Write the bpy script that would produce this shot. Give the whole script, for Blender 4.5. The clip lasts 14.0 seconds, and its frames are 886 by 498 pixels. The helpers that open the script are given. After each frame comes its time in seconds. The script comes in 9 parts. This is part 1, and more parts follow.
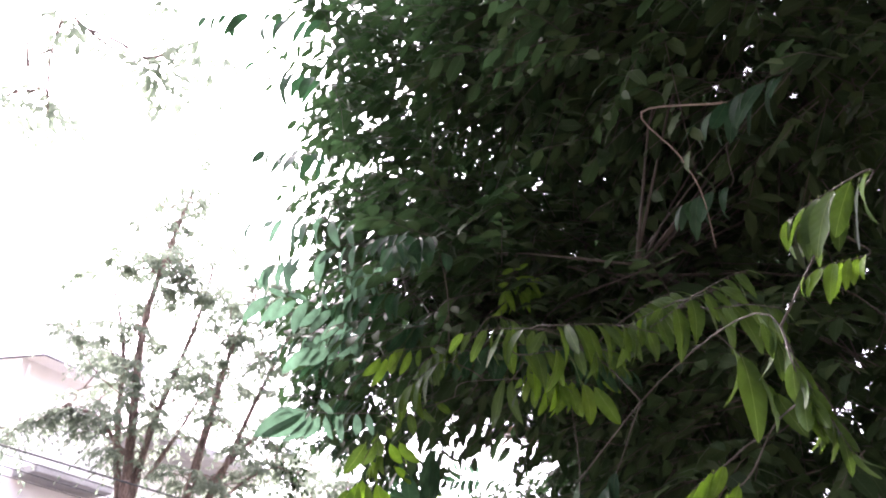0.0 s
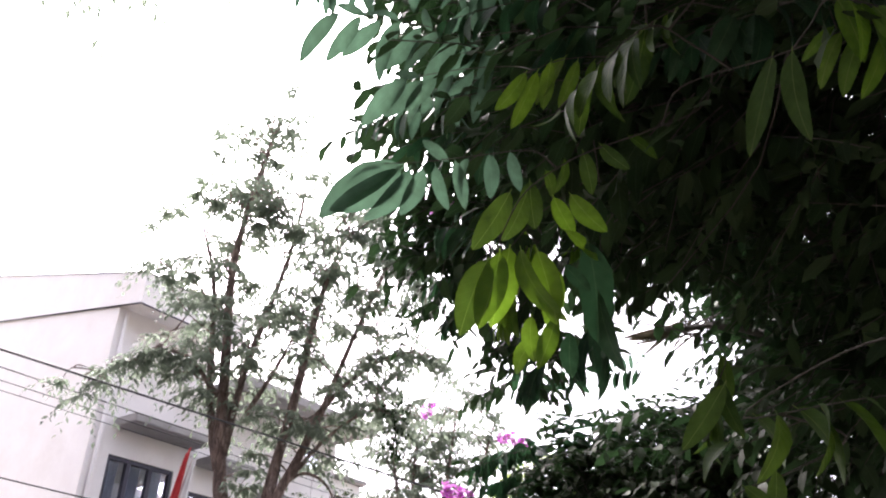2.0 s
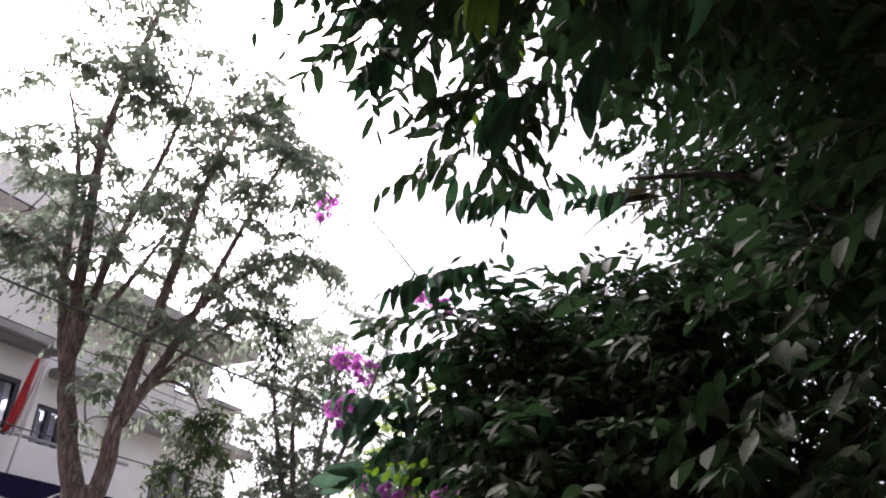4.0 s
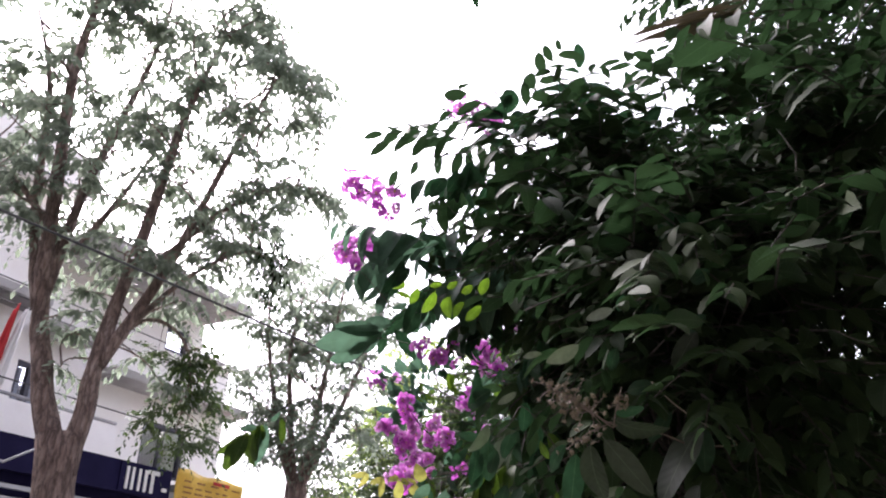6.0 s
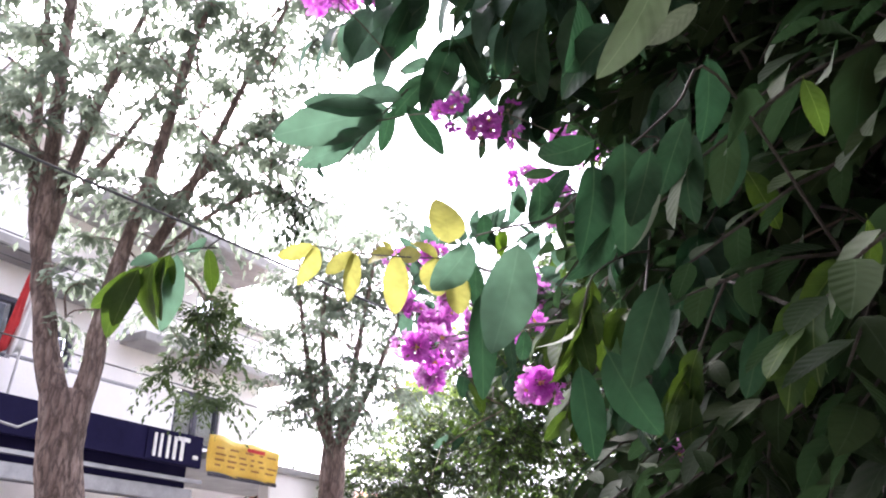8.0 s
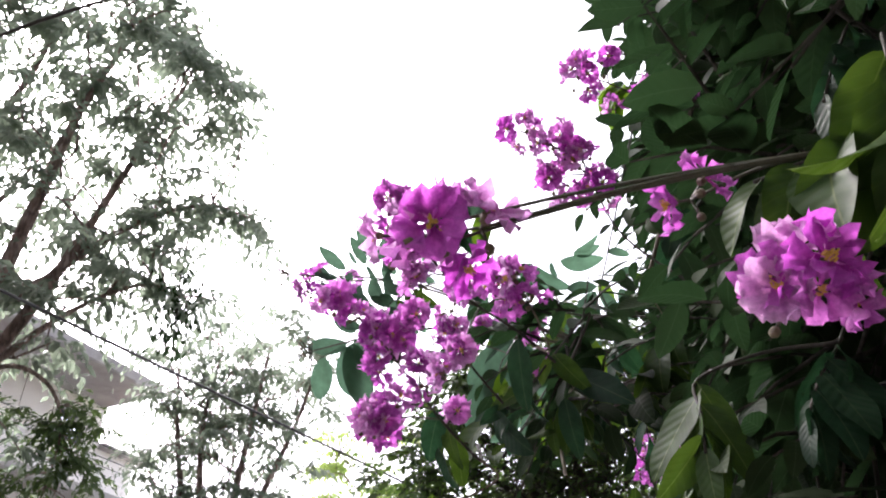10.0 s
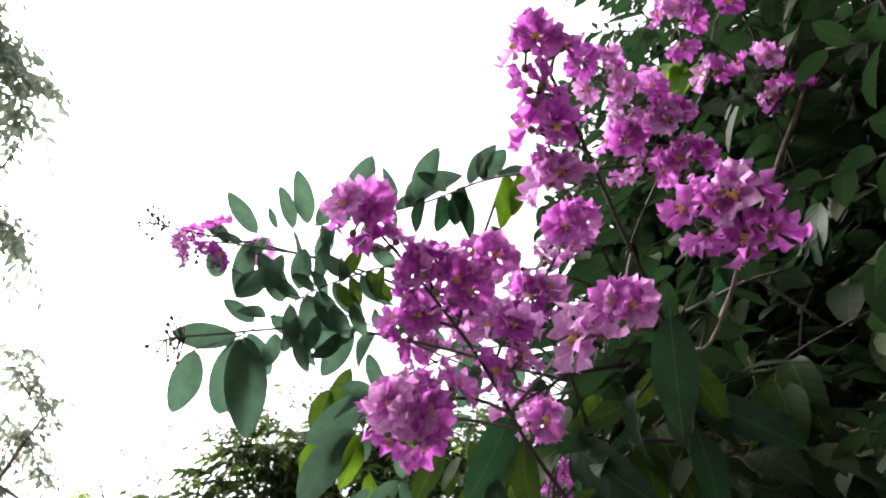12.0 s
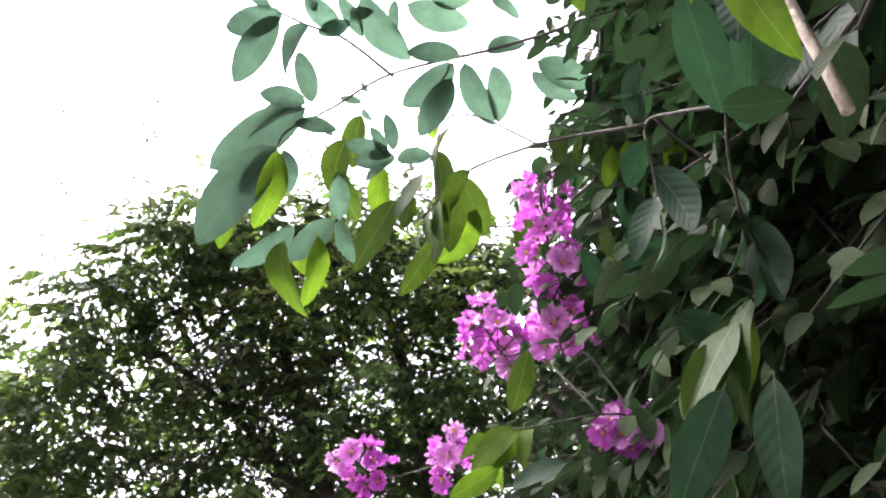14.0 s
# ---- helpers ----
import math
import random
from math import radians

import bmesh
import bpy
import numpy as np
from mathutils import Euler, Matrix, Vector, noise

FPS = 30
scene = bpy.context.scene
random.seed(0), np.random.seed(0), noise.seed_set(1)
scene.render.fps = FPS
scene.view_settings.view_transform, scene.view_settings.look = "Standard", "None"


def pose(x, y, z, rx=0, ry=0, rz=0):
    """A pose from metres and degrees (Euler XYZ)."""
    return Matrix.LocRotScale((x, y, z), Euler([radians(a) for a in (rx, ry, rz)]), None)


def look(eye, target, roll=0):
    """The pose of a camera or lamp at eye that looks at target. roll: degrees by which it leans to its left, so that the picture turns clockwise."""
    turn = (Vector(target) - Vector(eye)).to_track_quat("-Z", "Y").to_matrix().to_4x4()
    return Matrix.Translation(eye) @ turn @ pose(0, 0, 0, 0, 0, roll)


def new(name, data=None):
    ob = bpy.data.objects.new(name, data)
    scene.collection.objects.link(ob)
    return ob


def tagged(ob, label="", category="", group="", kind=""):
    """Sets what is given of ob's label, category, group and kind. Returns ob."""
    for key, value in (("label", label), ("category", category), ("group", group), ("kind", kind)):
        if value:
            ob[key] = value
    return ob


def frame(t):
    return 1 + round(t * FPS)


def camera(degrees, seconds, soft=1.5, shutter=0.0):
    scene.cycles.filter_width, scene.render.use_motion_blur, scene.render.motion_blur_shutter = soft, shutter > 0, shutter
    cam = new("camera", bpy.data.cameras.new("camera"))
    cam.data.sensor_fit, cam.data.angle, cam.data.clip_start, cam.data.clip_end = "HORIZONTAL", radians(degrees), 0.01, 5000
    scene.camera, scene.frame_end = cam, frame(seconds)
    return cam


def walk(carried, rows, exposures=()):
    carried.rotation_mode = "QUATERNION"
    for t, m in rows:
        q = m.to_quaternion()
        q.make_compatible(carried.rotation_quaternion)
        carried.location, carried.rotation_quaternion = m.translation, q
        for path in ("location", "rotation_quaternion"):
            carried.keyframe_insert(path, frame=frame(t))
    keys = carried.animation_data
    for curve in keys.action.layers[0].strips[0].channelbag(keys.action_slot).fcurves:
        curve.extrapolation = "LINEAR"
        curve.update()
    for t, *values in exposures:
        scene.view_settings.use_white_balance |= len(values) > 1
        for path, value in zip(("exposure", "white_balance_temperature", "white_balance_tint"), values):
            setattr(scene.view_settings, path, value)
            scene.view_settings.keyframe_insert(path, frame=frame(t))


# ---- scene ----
cam = camera(57.3, 14.0, 2.05)
PATH = [
    (0, (0.392, -1.107, 1.541), (0.464, 0.579, 2.614), -1.5),
    (0.5, (0.425, -0.851, 1.566), (0.386, 0.884, 2.561), -2.5),
    (1, (0.36, -0.59, 1.532), (0.137, 1.111, 2.559), 4.1),
    (1.5, (0.309, -0.298, 1.55), (0.16, 1.423, 2.558), 0.9),
    (2, (0.262, -0.012, 1.592), (0.097, 1.705, 2.605), 0.9),
    (2.5, (0.202, 0.203, 1.613), (0.119, 1.943, 2.596), -0.7),
    (3, (0.198, 0.428, 1.612), (0.201, 2.205, 2.53), -1.5),
    (3.2, (0.191, 0.545, 1.627), (0.226, 2.325, 2.538), 0.2),
    (5.3, (0.088, 1.496, 1.512), (0.192, 3.27, 2.431), 2.5),
    (5.5, (0.078, 1.554, 1.507), (0.198, 3.359, 2.362), 1.8),
    (6, (0.083, 1.756, 1.502), (0.189, 3.559, 2.361), 1.0),
    (6.5, (0.09, 1.99, 1.508), (0.162, 3.814, 2.325), 0.7),
    (7, (0.103, 2.18, 1.529), (0.216, 4.012, 2.322), -2.0),
    (7.5, (0.139, 2.391, 1.529), (0.121, 4.239, 2.294), 1.5),
    (8, (0.122, 2.565, 1.524), (0.132, 4.398, 2.323), 0.4),
    (8.5, (0.113, 2.727, 1.546), (0.221, 4.536, 2.392), -2.7),
    (8.7, (0.126, 2.794, 1.546), (0.252, 4.558, 2.48), -2.9),
    (10.8, (0.028, 3.299, 1.611), (0.381, 4.908, 2.745), -0.3),
    (11, (0.031, 3.346, 1.618), (0.408, 4.925, 2.785), 0.1),
    (11.5, (-0.032, 3.434, 1.642), (0.519, 4.894, 2.893), -2.1),
    (12, (-0.078, 3.512, 1.654), (0.687, 4.869, 2.908), -2.3),
    (12.5, (-0.068, 3.562, 1.648), (0.784, 4.891, 2.876), -3.2),
    (13, (-0.018, 3.664, 1.639), (0.789, 5.025, 2.862), -4.1),
    (13.5, (0.023, 3.783, 1.643), (0.976, 5.163, 2.733), -3.1),
    (13.7, (0.06, 3.855, 1.668), (1.081, 5.246, 2.679), -4.1),
    (14, (0.13, 3.925, 1.72), (1.113, 5.41, 2.631), -1.4),
]
EXPO = [
    (0, 3.6, 6250, 32), (0.5, 3.05, 6300, 27), (1, 2.45, 6350, 25), (2, 2.23, 6350, 24),
    (2.5, 1.95, 6350, 24), (3.0, 2.03, 6350, 24), (3.2, 2.0, 6350, 24), (5.3, 1.3, 6250, 25),
    (5.5, 1.3, 6250, 25), (6, 2.25, 6200, 25), (6.5, 2.85, 6150, 25), (7, 3.18, 6100, 25),
    (8.7, 2.87, 6100, 25), (10.8, 2.0, 6350, 18), (11.5, 1.95, 6400, 17), (12, 2.25, 6520, 14),
    (12.5, 2.88, 6560, 12), (13, 2.98, 6560, 13), (13.5, 3.0, 6520, 21), (14, 3.26, 6350, 24),
]
walk(cam, [(t, look(eye, target, roll)) for t, eye, target, roll in PATH], EXPO)

# ---- sky and sun ----
SUN_TURN, SUN_HEIGHT = radians(-32), radians(50)
world = bpy.data.worlds.new("sky")
scene.world = world
world.use_nodes = True
wn = world.node_tree.nodes
wl = world.node_tree.links
wn.clear()
sky = wn.new("ShaderNodeTexSky")
sky.sky_type, sky.sun_disc = "NISHITA", False
sky.sun_elevation, sky.sun_rotation = SUN_HEIGHT, SUN_TURN
sky.air_density, sky.dust_density, sky.ozone_density = 1.0, 6.0, 1.0
hazy = wn.new("ShaderNodeHueSaturation")
hazy.inputs["Saturation"].default_value = 0.25
back = wn.new("ShaderNodeBackground")
back.inputs["Strength"].default_value = 0.15
wout = wn.new("ShaderNodeOutputWorld")
wl.new(sky.outputs[0], hazy.inputs["Color"])
wl.new(hazy.outputs[0], back.inputs["Color"])
wl.new(back.outputs[0], wout.inputs["Surface"])
sun = new("sun", bpy.data.lights.new("sun", "SUN"))
sun.data.energy, sun.data.angle, sun.data.color = 1.35, radians(10), (1.0, 0.95, 0.86)
SUN_WAY = Vector((math.sin(SUN_TURN) * math.cos(SUN_HEIGHT), math.cos(SUN_TURN) * math.cos(SUN_HEIGHT), math.sin(SUN_HEIGHT)))
sun.matrix_world = look(SUN_WAY * 40, (0, 0, 0))


# ---- materials ----
def mat_new(name):
    m = bpy.data.materials.new(name)
    m.use_nodes = True
    m.node_tree.nodes.clear()
    return m, m.node_tree.nodes, m.node_tree.links


def ramp_node(n, stops):
    r = n.new("ShaderNodeValToRGB")
    while len(r.color_ramp.elements) < len(stops):
        r.color_ramp.elements.new(0.5)
    for e, (p, c) in zip(r.color_ramp.elements, stops):
        e.position, e.color = p, (*c, 1)
    return r


def noise_node(n, l, scale, detail=5.0, rough=0.55, coord="Object"):
    tc = n.new("ShaderNodeTexCoord")
    t = n.new("ShaderNodeTexNoise")
    t.inputs["Scale"].default_value, t.inputs["Detail"].default_value, t.inputs["Roughness"].default_value = scale, detail, rough
    l.new(tc.outputs[coord], t.inputs["Vector"])
    return t


def surface(name, a, b, scale, rough=0.8, bump=0.3, fine=60.0, metal=0.0, dirt=None, grain=0.35):
    """A worn opaque surface: two colours in coarse patches, a fine grain and relief."""
    m, n, l = mat_new(name)
    p = n.new("ShaderNodeBsdfPrincipled")
    o = n.new("ShaderNodeOutputMaterial")
    t1, t2 = noise_node(n, l, scale), noise_node(n, l, fine, 3.0)
    r = ramp_node(n, [(0.3, a), (0.7, b)])
    l.new(t1.outputs["Fac"], r.inputs["Fac"])
    mx = n.new("ShaderNodeMix")
    mx.data_type, mx.blend_type = "RGBA", "MULTIPLY"
    mx.inputs["Factor"].default_value = grain
    g = ramp_node(n, [(0.3, (0.6, 0.6, 0.6)), (0.7, (1, 1, 1))])
    l.new(t2.outputs["Fac"], g.inputs["Fac"])
    l.new(r.outputs[0], mx.inputs["A"])
    l.new(g.outputs[0], mx.inputs["B"])
    col = mx.outputs["Result"]
    if dirt:
        t3 = noise_node(n, l, 1.3, 6.0, 0.7)
        f = ramp_node(n, [(0.52, (0, 0, 0)), (0.72, (1, 1, 1))])
        l.new(t3.outputs["Fac"], f.inputs["Fac"])
        m2 = n.new("ShaderNodeMix")
        m2.data_type = "RGBA"
        l.new(f.outputs[0], m2.inputs["Factor"])
        l.new(col, m2.inputs["A"])
        m2.inputs["B"].default_value = (*dirt, 1)
        col = m2.outputs["Result"]
    l.new(col, p.inputs["Base Color"])
    p.inputs["Roughness"].default_value, p.inputs["Metallic"].default_value = rough, metal
    bp = n.new("ShaderNodeBump")
    bp.inputs["Strength"].default_value, bp.inputs["Distance"].default_value = bump, 0.01
    l.new(t2.outputs["Fac"], bp.inputs["Height"])
    l.new(bp.outputs[0], p.inputs["Normal"])
    l.new(p.outputs[0], o.inputs["Surface"])
    return m


def leaf_material(name, dark, light, vein, through_col, amount, island=False, gloss=0.5, sheen=0.09):
    """A leaf: pale midrib and side veins by the leaf's own coordinates, light shining through the blade."""
    m, n, l = mat_new(name)
    o = n.new("ShaderNodeOutputMaterial")
    p = n.new("ShaderNodeBsdfPrincipled")
    tr = n.new("ShaderNodeBsdfTranslucent")
    ms = n.new("ShaderNodeMixShader")
    if island:
        info = n.new("ShaderNodeNewGeometry")
        rnd = info.outputs["Random Per Island"]
    else:
        info = n.new("ShaderNodeObjectInfo")
        rnd = info.outputs["Random"]
    r = ramp_node(n, [(0.0, dark), (1.0, light)])
    l.new(rnd, r.inputs["Fac"])
    uv = n.new("ShaderNodeUVMap")
    uv.uv_map = "leaf"
    sx = n.new("ShaderNodeSeparateXYZ")
    l.new(uv.outputs[0], sx.inputs[0])
    off = n.new("ShaderNodeMath")
    off.operation = "SUBTRACT"
    off.inputs[1].default_value = 0.5
    l.new(sx.outputs[0], off.inputs[0])
    ab = n.new("ShaderNodeMath")
    ab.operation = "ABSOLUTE"
    l.new(off.outputs[0], ab.inputs[0])
    rib = n.new("ShaderNodeMapRange")
    rib.inputs["From Min"].default_value, rib.inputs["From Max"].default_value = 0.007, 0.022
    rib.inputs["To Min"].default_value, rib.inputs["To Max"].default_value = 1.0, 0.0
    l.new(ab.outputs[0], rib.inputs["Value"])
    # side veins: lines that climb outwards from the midrib
    s1 = n.new("ShaderNodeMath")
    s1.operation = "MULTIPLY_ADD"
    s1.inputs[1].default_value = -0.45
    l.new(ab.outputs[0], s1.inputs[0])
    l.new(sx.outputs[1], s1.inputs[2])
    s2 = n.new("ShaderNodeMath")
    s2.operation = "MULTIPLY"
    s2.inputs[1].default_value = 50.0
    l.new(s1.outputs[0], s2.inputs[0])
    s3 = n.new("ShaderNodeMath")
    s3.operation = "SINE"
    l.new(s2.outputs[0], s3.inputs[0])
    sv = n.new("ShaderNodeMapRange")
    sv.inputs["From Min"].default_value, sv.inputs["From Max"].default_value = 0.8, 1.0
    l.new(s3.outputs[0], sv.inputs["Value"])
    svs = n.new("ShaderNodeMath")
    svs.operation = "MULTIPLY"
    svs.inputs[1].default_value = 0.12
    l.new(sv.outputs[0], svs.inputs[0])
    both = n.new("ShaderNodeMath")
    both.operation = "MAXIMUM"
    l.new(rib.outputs[0], both.inputs[0])
    l.new(svs.outputs[0], both.inputs[1])
    half = n.new("ShaderNodeMath")
    half.operation = "MULTIPLY"
    half.inputs[1].default_value = 0.38
    l.new(both.outputs[0], half.inputs[0])
    # blotches: wear and uneven green
    bl = noise_node(n, l, 3.0, 2.5, 0.55, "Object")
    br = ramp_node(n, [(0.35, (0.72, 0.72, 0.68)), (0.65, (1.1, 1.1, 1.05))])
    l.new(bl.outputs["Fac"], br.inputs["Fac"])
    mu = n.new("ShaderNodeMix")
    mu.data_type, mu.blend_type = "RGBA", "MULTIPLY"
    mu.inputs["Factor"].default_value = 1.0
    l.new(r.outputs[0], mu.inputs["A"])
    l.new(br.outputs[0], mu.inputs["B"])
    mv = n.new("ShaderNodeMix")
    mv.data_type = "RGBA"
    l.new(half.outputs[0], mv.inputs["Factor"])
    l.new(mu.outputs["Result"], mv.inputs["A"])
    mv.inputs["B"].default_value = (*vein, 1)
    l.new(mv.outputs["Result"], p.inputs["Base Color"])
    p.inputs["Roughness"].default_value = gloss
    p.inputs["Specular IOR Level"].default_value = sheen
    bp = n.new("ShaderNodeBump")
    bp.inputs["Strength"].default_value, bp.inputs["Distance"].default_value = 0.14, 0.001
    bp.invert = True
    l.new(s3.outputs[0], bp.inputs["Height"])
    l.new(bp.outputs[0], p.inputs["Normal"])
    mt = n.new("ShaderNodeMix")
    mt.data_type, mt.blend_type = "RGBA", "MULTIPLY"
    mt.inputs["Factor"].default_value = 1.0
    mt.inputs["A"].default_value = (*through_col, 1)
    l.new(br.outputs[0], mt.inputs["B"])
    l.new(mt.outputs["Result"], tr.inputs["Color"])
    ms.inputs["Fac"].default_value = amount
    l.new(p.outputs[0], ms.inputs[1])
    l.new(tr.outputs[0], ms.inputs[2])
    l.new(ms.outputs[0], o.inputs["Surface"])
    return m


LEAF = {
    # half-lit copy of the green leaf, the light put into its colour
    "mid": leaf_material("leaf_mid", (0.022, 0.046, 0.016), (0.045, 0.082, 0.024), (0.24, 0.29, 0.10), (0.070, 0.130, 0.013), 0.33),
    "green": leaf_material("leaf_green", (0.012, 0.030, 0.018), (0.026, 0.054, 0.028), (0.10, 0.14, 0.07), (0.030, 0.095, 0.040), 0.24),
    # lens haze over the leaves is put into this paler, bluer copy
    "thin": leaf_material("leaf_hazed", (0.030, 0.062, 0.044), (0.055, 0.095, 0.066), (0.09, 0.13, 0.09), (0.090, 0.180, 0.115), 0.42),
    # backlit copy: sun through the blade is put into the lime colour
    "lime": leaf_material("leaf_backlit", (0.050, 0.105, 0.018), (0.09, 0.15, 0.026), (0.30, 0.38, 0.12), (0.14, 0.27, 0.015), 0.43),
    "yellow": leaf_material("leaf_yellow", (0.20, 0.20, 0.04), (0.28, 0.27, 0.07), (0.14, 0.13, 0.04), (0.36, 0.36, 0.09), 0.45),
    # pale undersides, with the sky's reflection also put into the colour
    "pale": leaf_material("leaf_pale_sheen", (0.13, 0.16, 0.12), (0.20, 0.23, 0.18), (0.24, 0.27, 0.20), (0.05, 0.09, 0.03), 0.12, gloss=0.45, sheen=0.3),
    # tree shade is put into this darker, greyer copy of the leaf
    "dim": leaf_material("leaf_shaded", (0.024, 0.032, 0.022), (0.040, 0.050, 0.034), (0.10, 0.12, 0.08), (0.03, 0.05, 0.02), 0.12, gloss=0.5, sheen=0.14),
    "brown": leaf_material("leaf_dry", (0.045, 0.042, 0.03), (0.08, 0.068, 0.05), (0.12, 0.10, 0.07), (0.10, 0.08, 0.04), 0.15, gloss=0.8),
}
# near-black: the shade inside backlit crowns is put into this leaf colour
CROWN = leaf_material("crown_shade_leaf", (0.012, 0.021, 0.010), (0.031, 0.046, 0.019), (0.06, 0.085, 0.05), (0.045, 0.105, 0.04), 0.14, island=True, gloss=0.6, sheen=0.05)
CROWN_MID = leaf_material("green_leaf", (0.030, 0.062, 0.026), (0.070, 0.115, 0.042), (0.10, 0.14, 0.07), (0.16, 0.28, 0.05), 0.36, island=True)
CROWN_DULL = leaf_material("dull_leaf", (0.028, 0.050, 0.028), (0.062, 0.090, 0.042), (0.09, 0.11, 0.07), (0.11, 0.17, 0.05), 0.28, island=True)
DEAD = leaf_material("withered_leaf", (0.075, 0.05, 0.038), (0.13, 0.09, 0.07), (0.12, 0.09, 0.07), (0.10, 0.06, 0.03), 0.15, island=True, gloss=0.8)
WISP = leaf_material("seed", (0.09, 0.075, 0.06), (0.16, 0.14, 0.11), (0.15, 0.13, 0.1), (0.2, 0.17, 0.12), 0.2, island=True)
# far crowns' haze and flare are put into this paler leaf colour
CROWN_FAR = leaf_material("street_leaf", (0.060, 0.080, 0.062), (0.125, 0.148, 0.115), (0.15, 0.19, 0.12), (0.32, 0.39, 0.30), 0.42, island=True)
CROWN_PALE = leaf_material("pale_leaf", (0.085, 0.13, 0.05), (0.14, 0.20, 0.07), (0.17, 0.2, 0.1), (0.36, 0.50, 0.12), 0.5, island=True)


def bark_material():
    """Furrowed bark: plates drawn out along the stem, dark cracks between them, pale lichen patches."""
    m, n, l = mat_new("bark")
    p = n.new("ShaderNodeBsdfPrincipled")
    o = n.new("ShaderNodeOutputMaterial")
    tc = n.new("ShaderNodeTexCoord")
    mp = n.new("ShaderNodeMapping")
    mp.inputs["Scale"].default_value = (1.0, 1.0, 0.28)
    l.new(tc.outputs["Object"], mp.inputs["Vector"])
    nz = n.new("ShaderNodeTexNoise")
    nz.inputs["Scale"].default_value, nz.inputs["Detail"].default_value, nz.inputs["Roughness"].default_value = 26.0, 6.0, 0.65
    l.new(mp.outputs[0], nz.inputs["Vector"])
    vo = n.new("ShaderNodeTexVoronoi")
    vo.feature = "DISTANCE_TO_EDGE"
    vo.inputs["Scale"].default_value = 20.0
    mixv = n.new("ShaderNodeMix")
    mixv.data_type = "VECTOR"
    mixv.inputs["Factor"].default_value = 0.08
    l.new(mp.outputs[0], mixv.inputs["A"])
    l.new(nz.outputs["Color"], mixv.inputs["B"])
    l.new(mixv.outputs["Result"], vo.inputs["Vector"])
    cr = ramp_node(n, [(0.0, (0.35, 0.33, 0.32)), (0.16, (1, 1, 1))])
    l.new(vo.outputs["Distance"], cr.inputs["Fac"])
    base = ramp_node(n, [(0.32, (0.13, 0.09, 0.075)), (0.52, (0.25, 0.185, 0.16)), (0.7, (0.38, 0.31, 0.28))])
    l.new(nz.outputs["Fac"], base.inputs["Fac"])
    big = noise_node(n, l, 2.6, 4.0, 0.6)
    bm_ = ramp_node(n, [(0.35, (0.62, 0.56, 0.54)), (0.65, (1.1, 1.08, 1.06))])
    l.new(big.outputs["Fac"], bm_.inputs["Fac"])
    m1 = n.new("ShaderNodeMix")
    m1.data_type, m1.blend_type = "RGBA", "MULTIPLY"
    m1.inputs["Factor"].default_value = 0.8
    l.new(base.outputs[0], m1.inputs["A"])
    l.new(cr.outputs[0], m1.inputs["B"])
    m2 = n.new("ShaderNodeMix")
    m2.data_type, m2.blend_type = "RGBA", "MULTIPLY"
    m2.inputs["Factor"].default_value = 1.0
    l.new(m1.outputs["Result"], m2.inputs["A"])
    l.new(bm_.outputs[0], m2.inputs["B"])
    l.new(m2.outputs["Result"], p.inputs["Base Color"])
    p.inputs["Roughness"].default_value = 0.9
    sm = n.new("ShaderNodeMath")
    sm.operation = "MULTIPLY"
    l.new(cr.outputs[0], sm.inputs[0])
    l.new(nz.outputs["Fac"], sm.inputs[1])
    bp = n.new("ShaderNodeBump")
    bp.inputs["Strength"].default_value, bp.inputs["Distance"].default_value = 0.9, 0.03
    l.new(sm.outputs[0], bp.inputs["Height"])
    l.new(bp.outputs[0], p.inputs["Normal"])
    l.new(p.outputs[0], o.inputs["Surface"])
    return m


BARK = bark_material()
BARK_DARK = surface("dark_bark", (0.024, 0.020, 0.016), (0.058, 0.046, 0.036), 11.0, 0.9, 0.8, 80.0)
TWIG = surface("twig", (0.020, 0.017, 0.013), (0.045, 0.036, 0.025), 30.0, 0.8, 0.4, 160.0)
BROWN_TWIG = surface("brown_twig", (0.085, 0.062, 0.045), (0.17, 0.13, 0.10), 40.0, 0.85, 0.4, 180.0)
DRY = surface("dry_twig", (0.30, 0.25, 0.19), (0.46, 0.40, 0.32), 60.0, 0.85, 0.4, 200.0)
STALK = surface("stalk", (0.035, 0.04, 0.022), (0.075, 0.065, 0.04), 40.0, 0.7, 0.3, 160.0)
BUD = surface("bud", (0.10, 0.085, 0.045), (0.20, 0.15, 0.09), 60.0, 0.7, 0.4, 200.0)
PAINT = surface("white_paint", (0.84, 0.81, 0.80), (0.90, 0.88, 0.87), 2.2, 0.85, 0.15, 40.0, dirt=(0.80, 0.77, 0.75), grain=0.10)
# dark finish of the added walls that cut light from behind the camera
SHADE_WALL = surface("shade_wall", (0.10, 0.095, 0.085), (0.17, 0.16, 0.14), 2.0, 0.95, 0.5, 30.0)
CONCRETE = surface("grey_concrete", (0.30, 0.29, 0.29), (0.42, 0.41, 0.40), 3.0, 0.9, 0.4, 50.0, dirt=(0.22, 0.21, 0.20))
NAVY = surface("navy_sheet", (0.008, 0.007, 0.030), (0.014, 0.012, 0.046), 3.0, 0.75, 0.1, 40.0)
NAVY.node_tree.nodes["Principled BSDF"].inputs["Specular IOR Level"].default_value = 0.08
DARKFRAME = surface("dark_frame", (0.025, 0.024, 0.045), (0.045, 0.042, 0.07), 6.0, 0.45, 0.1, 60.0)
METAL = surface("grey_metal", (0.25, 0.25, 0.26), (0.36, 0.36, 0.37), 6.0, 0.45, 0.1, 60.0, 0.7)
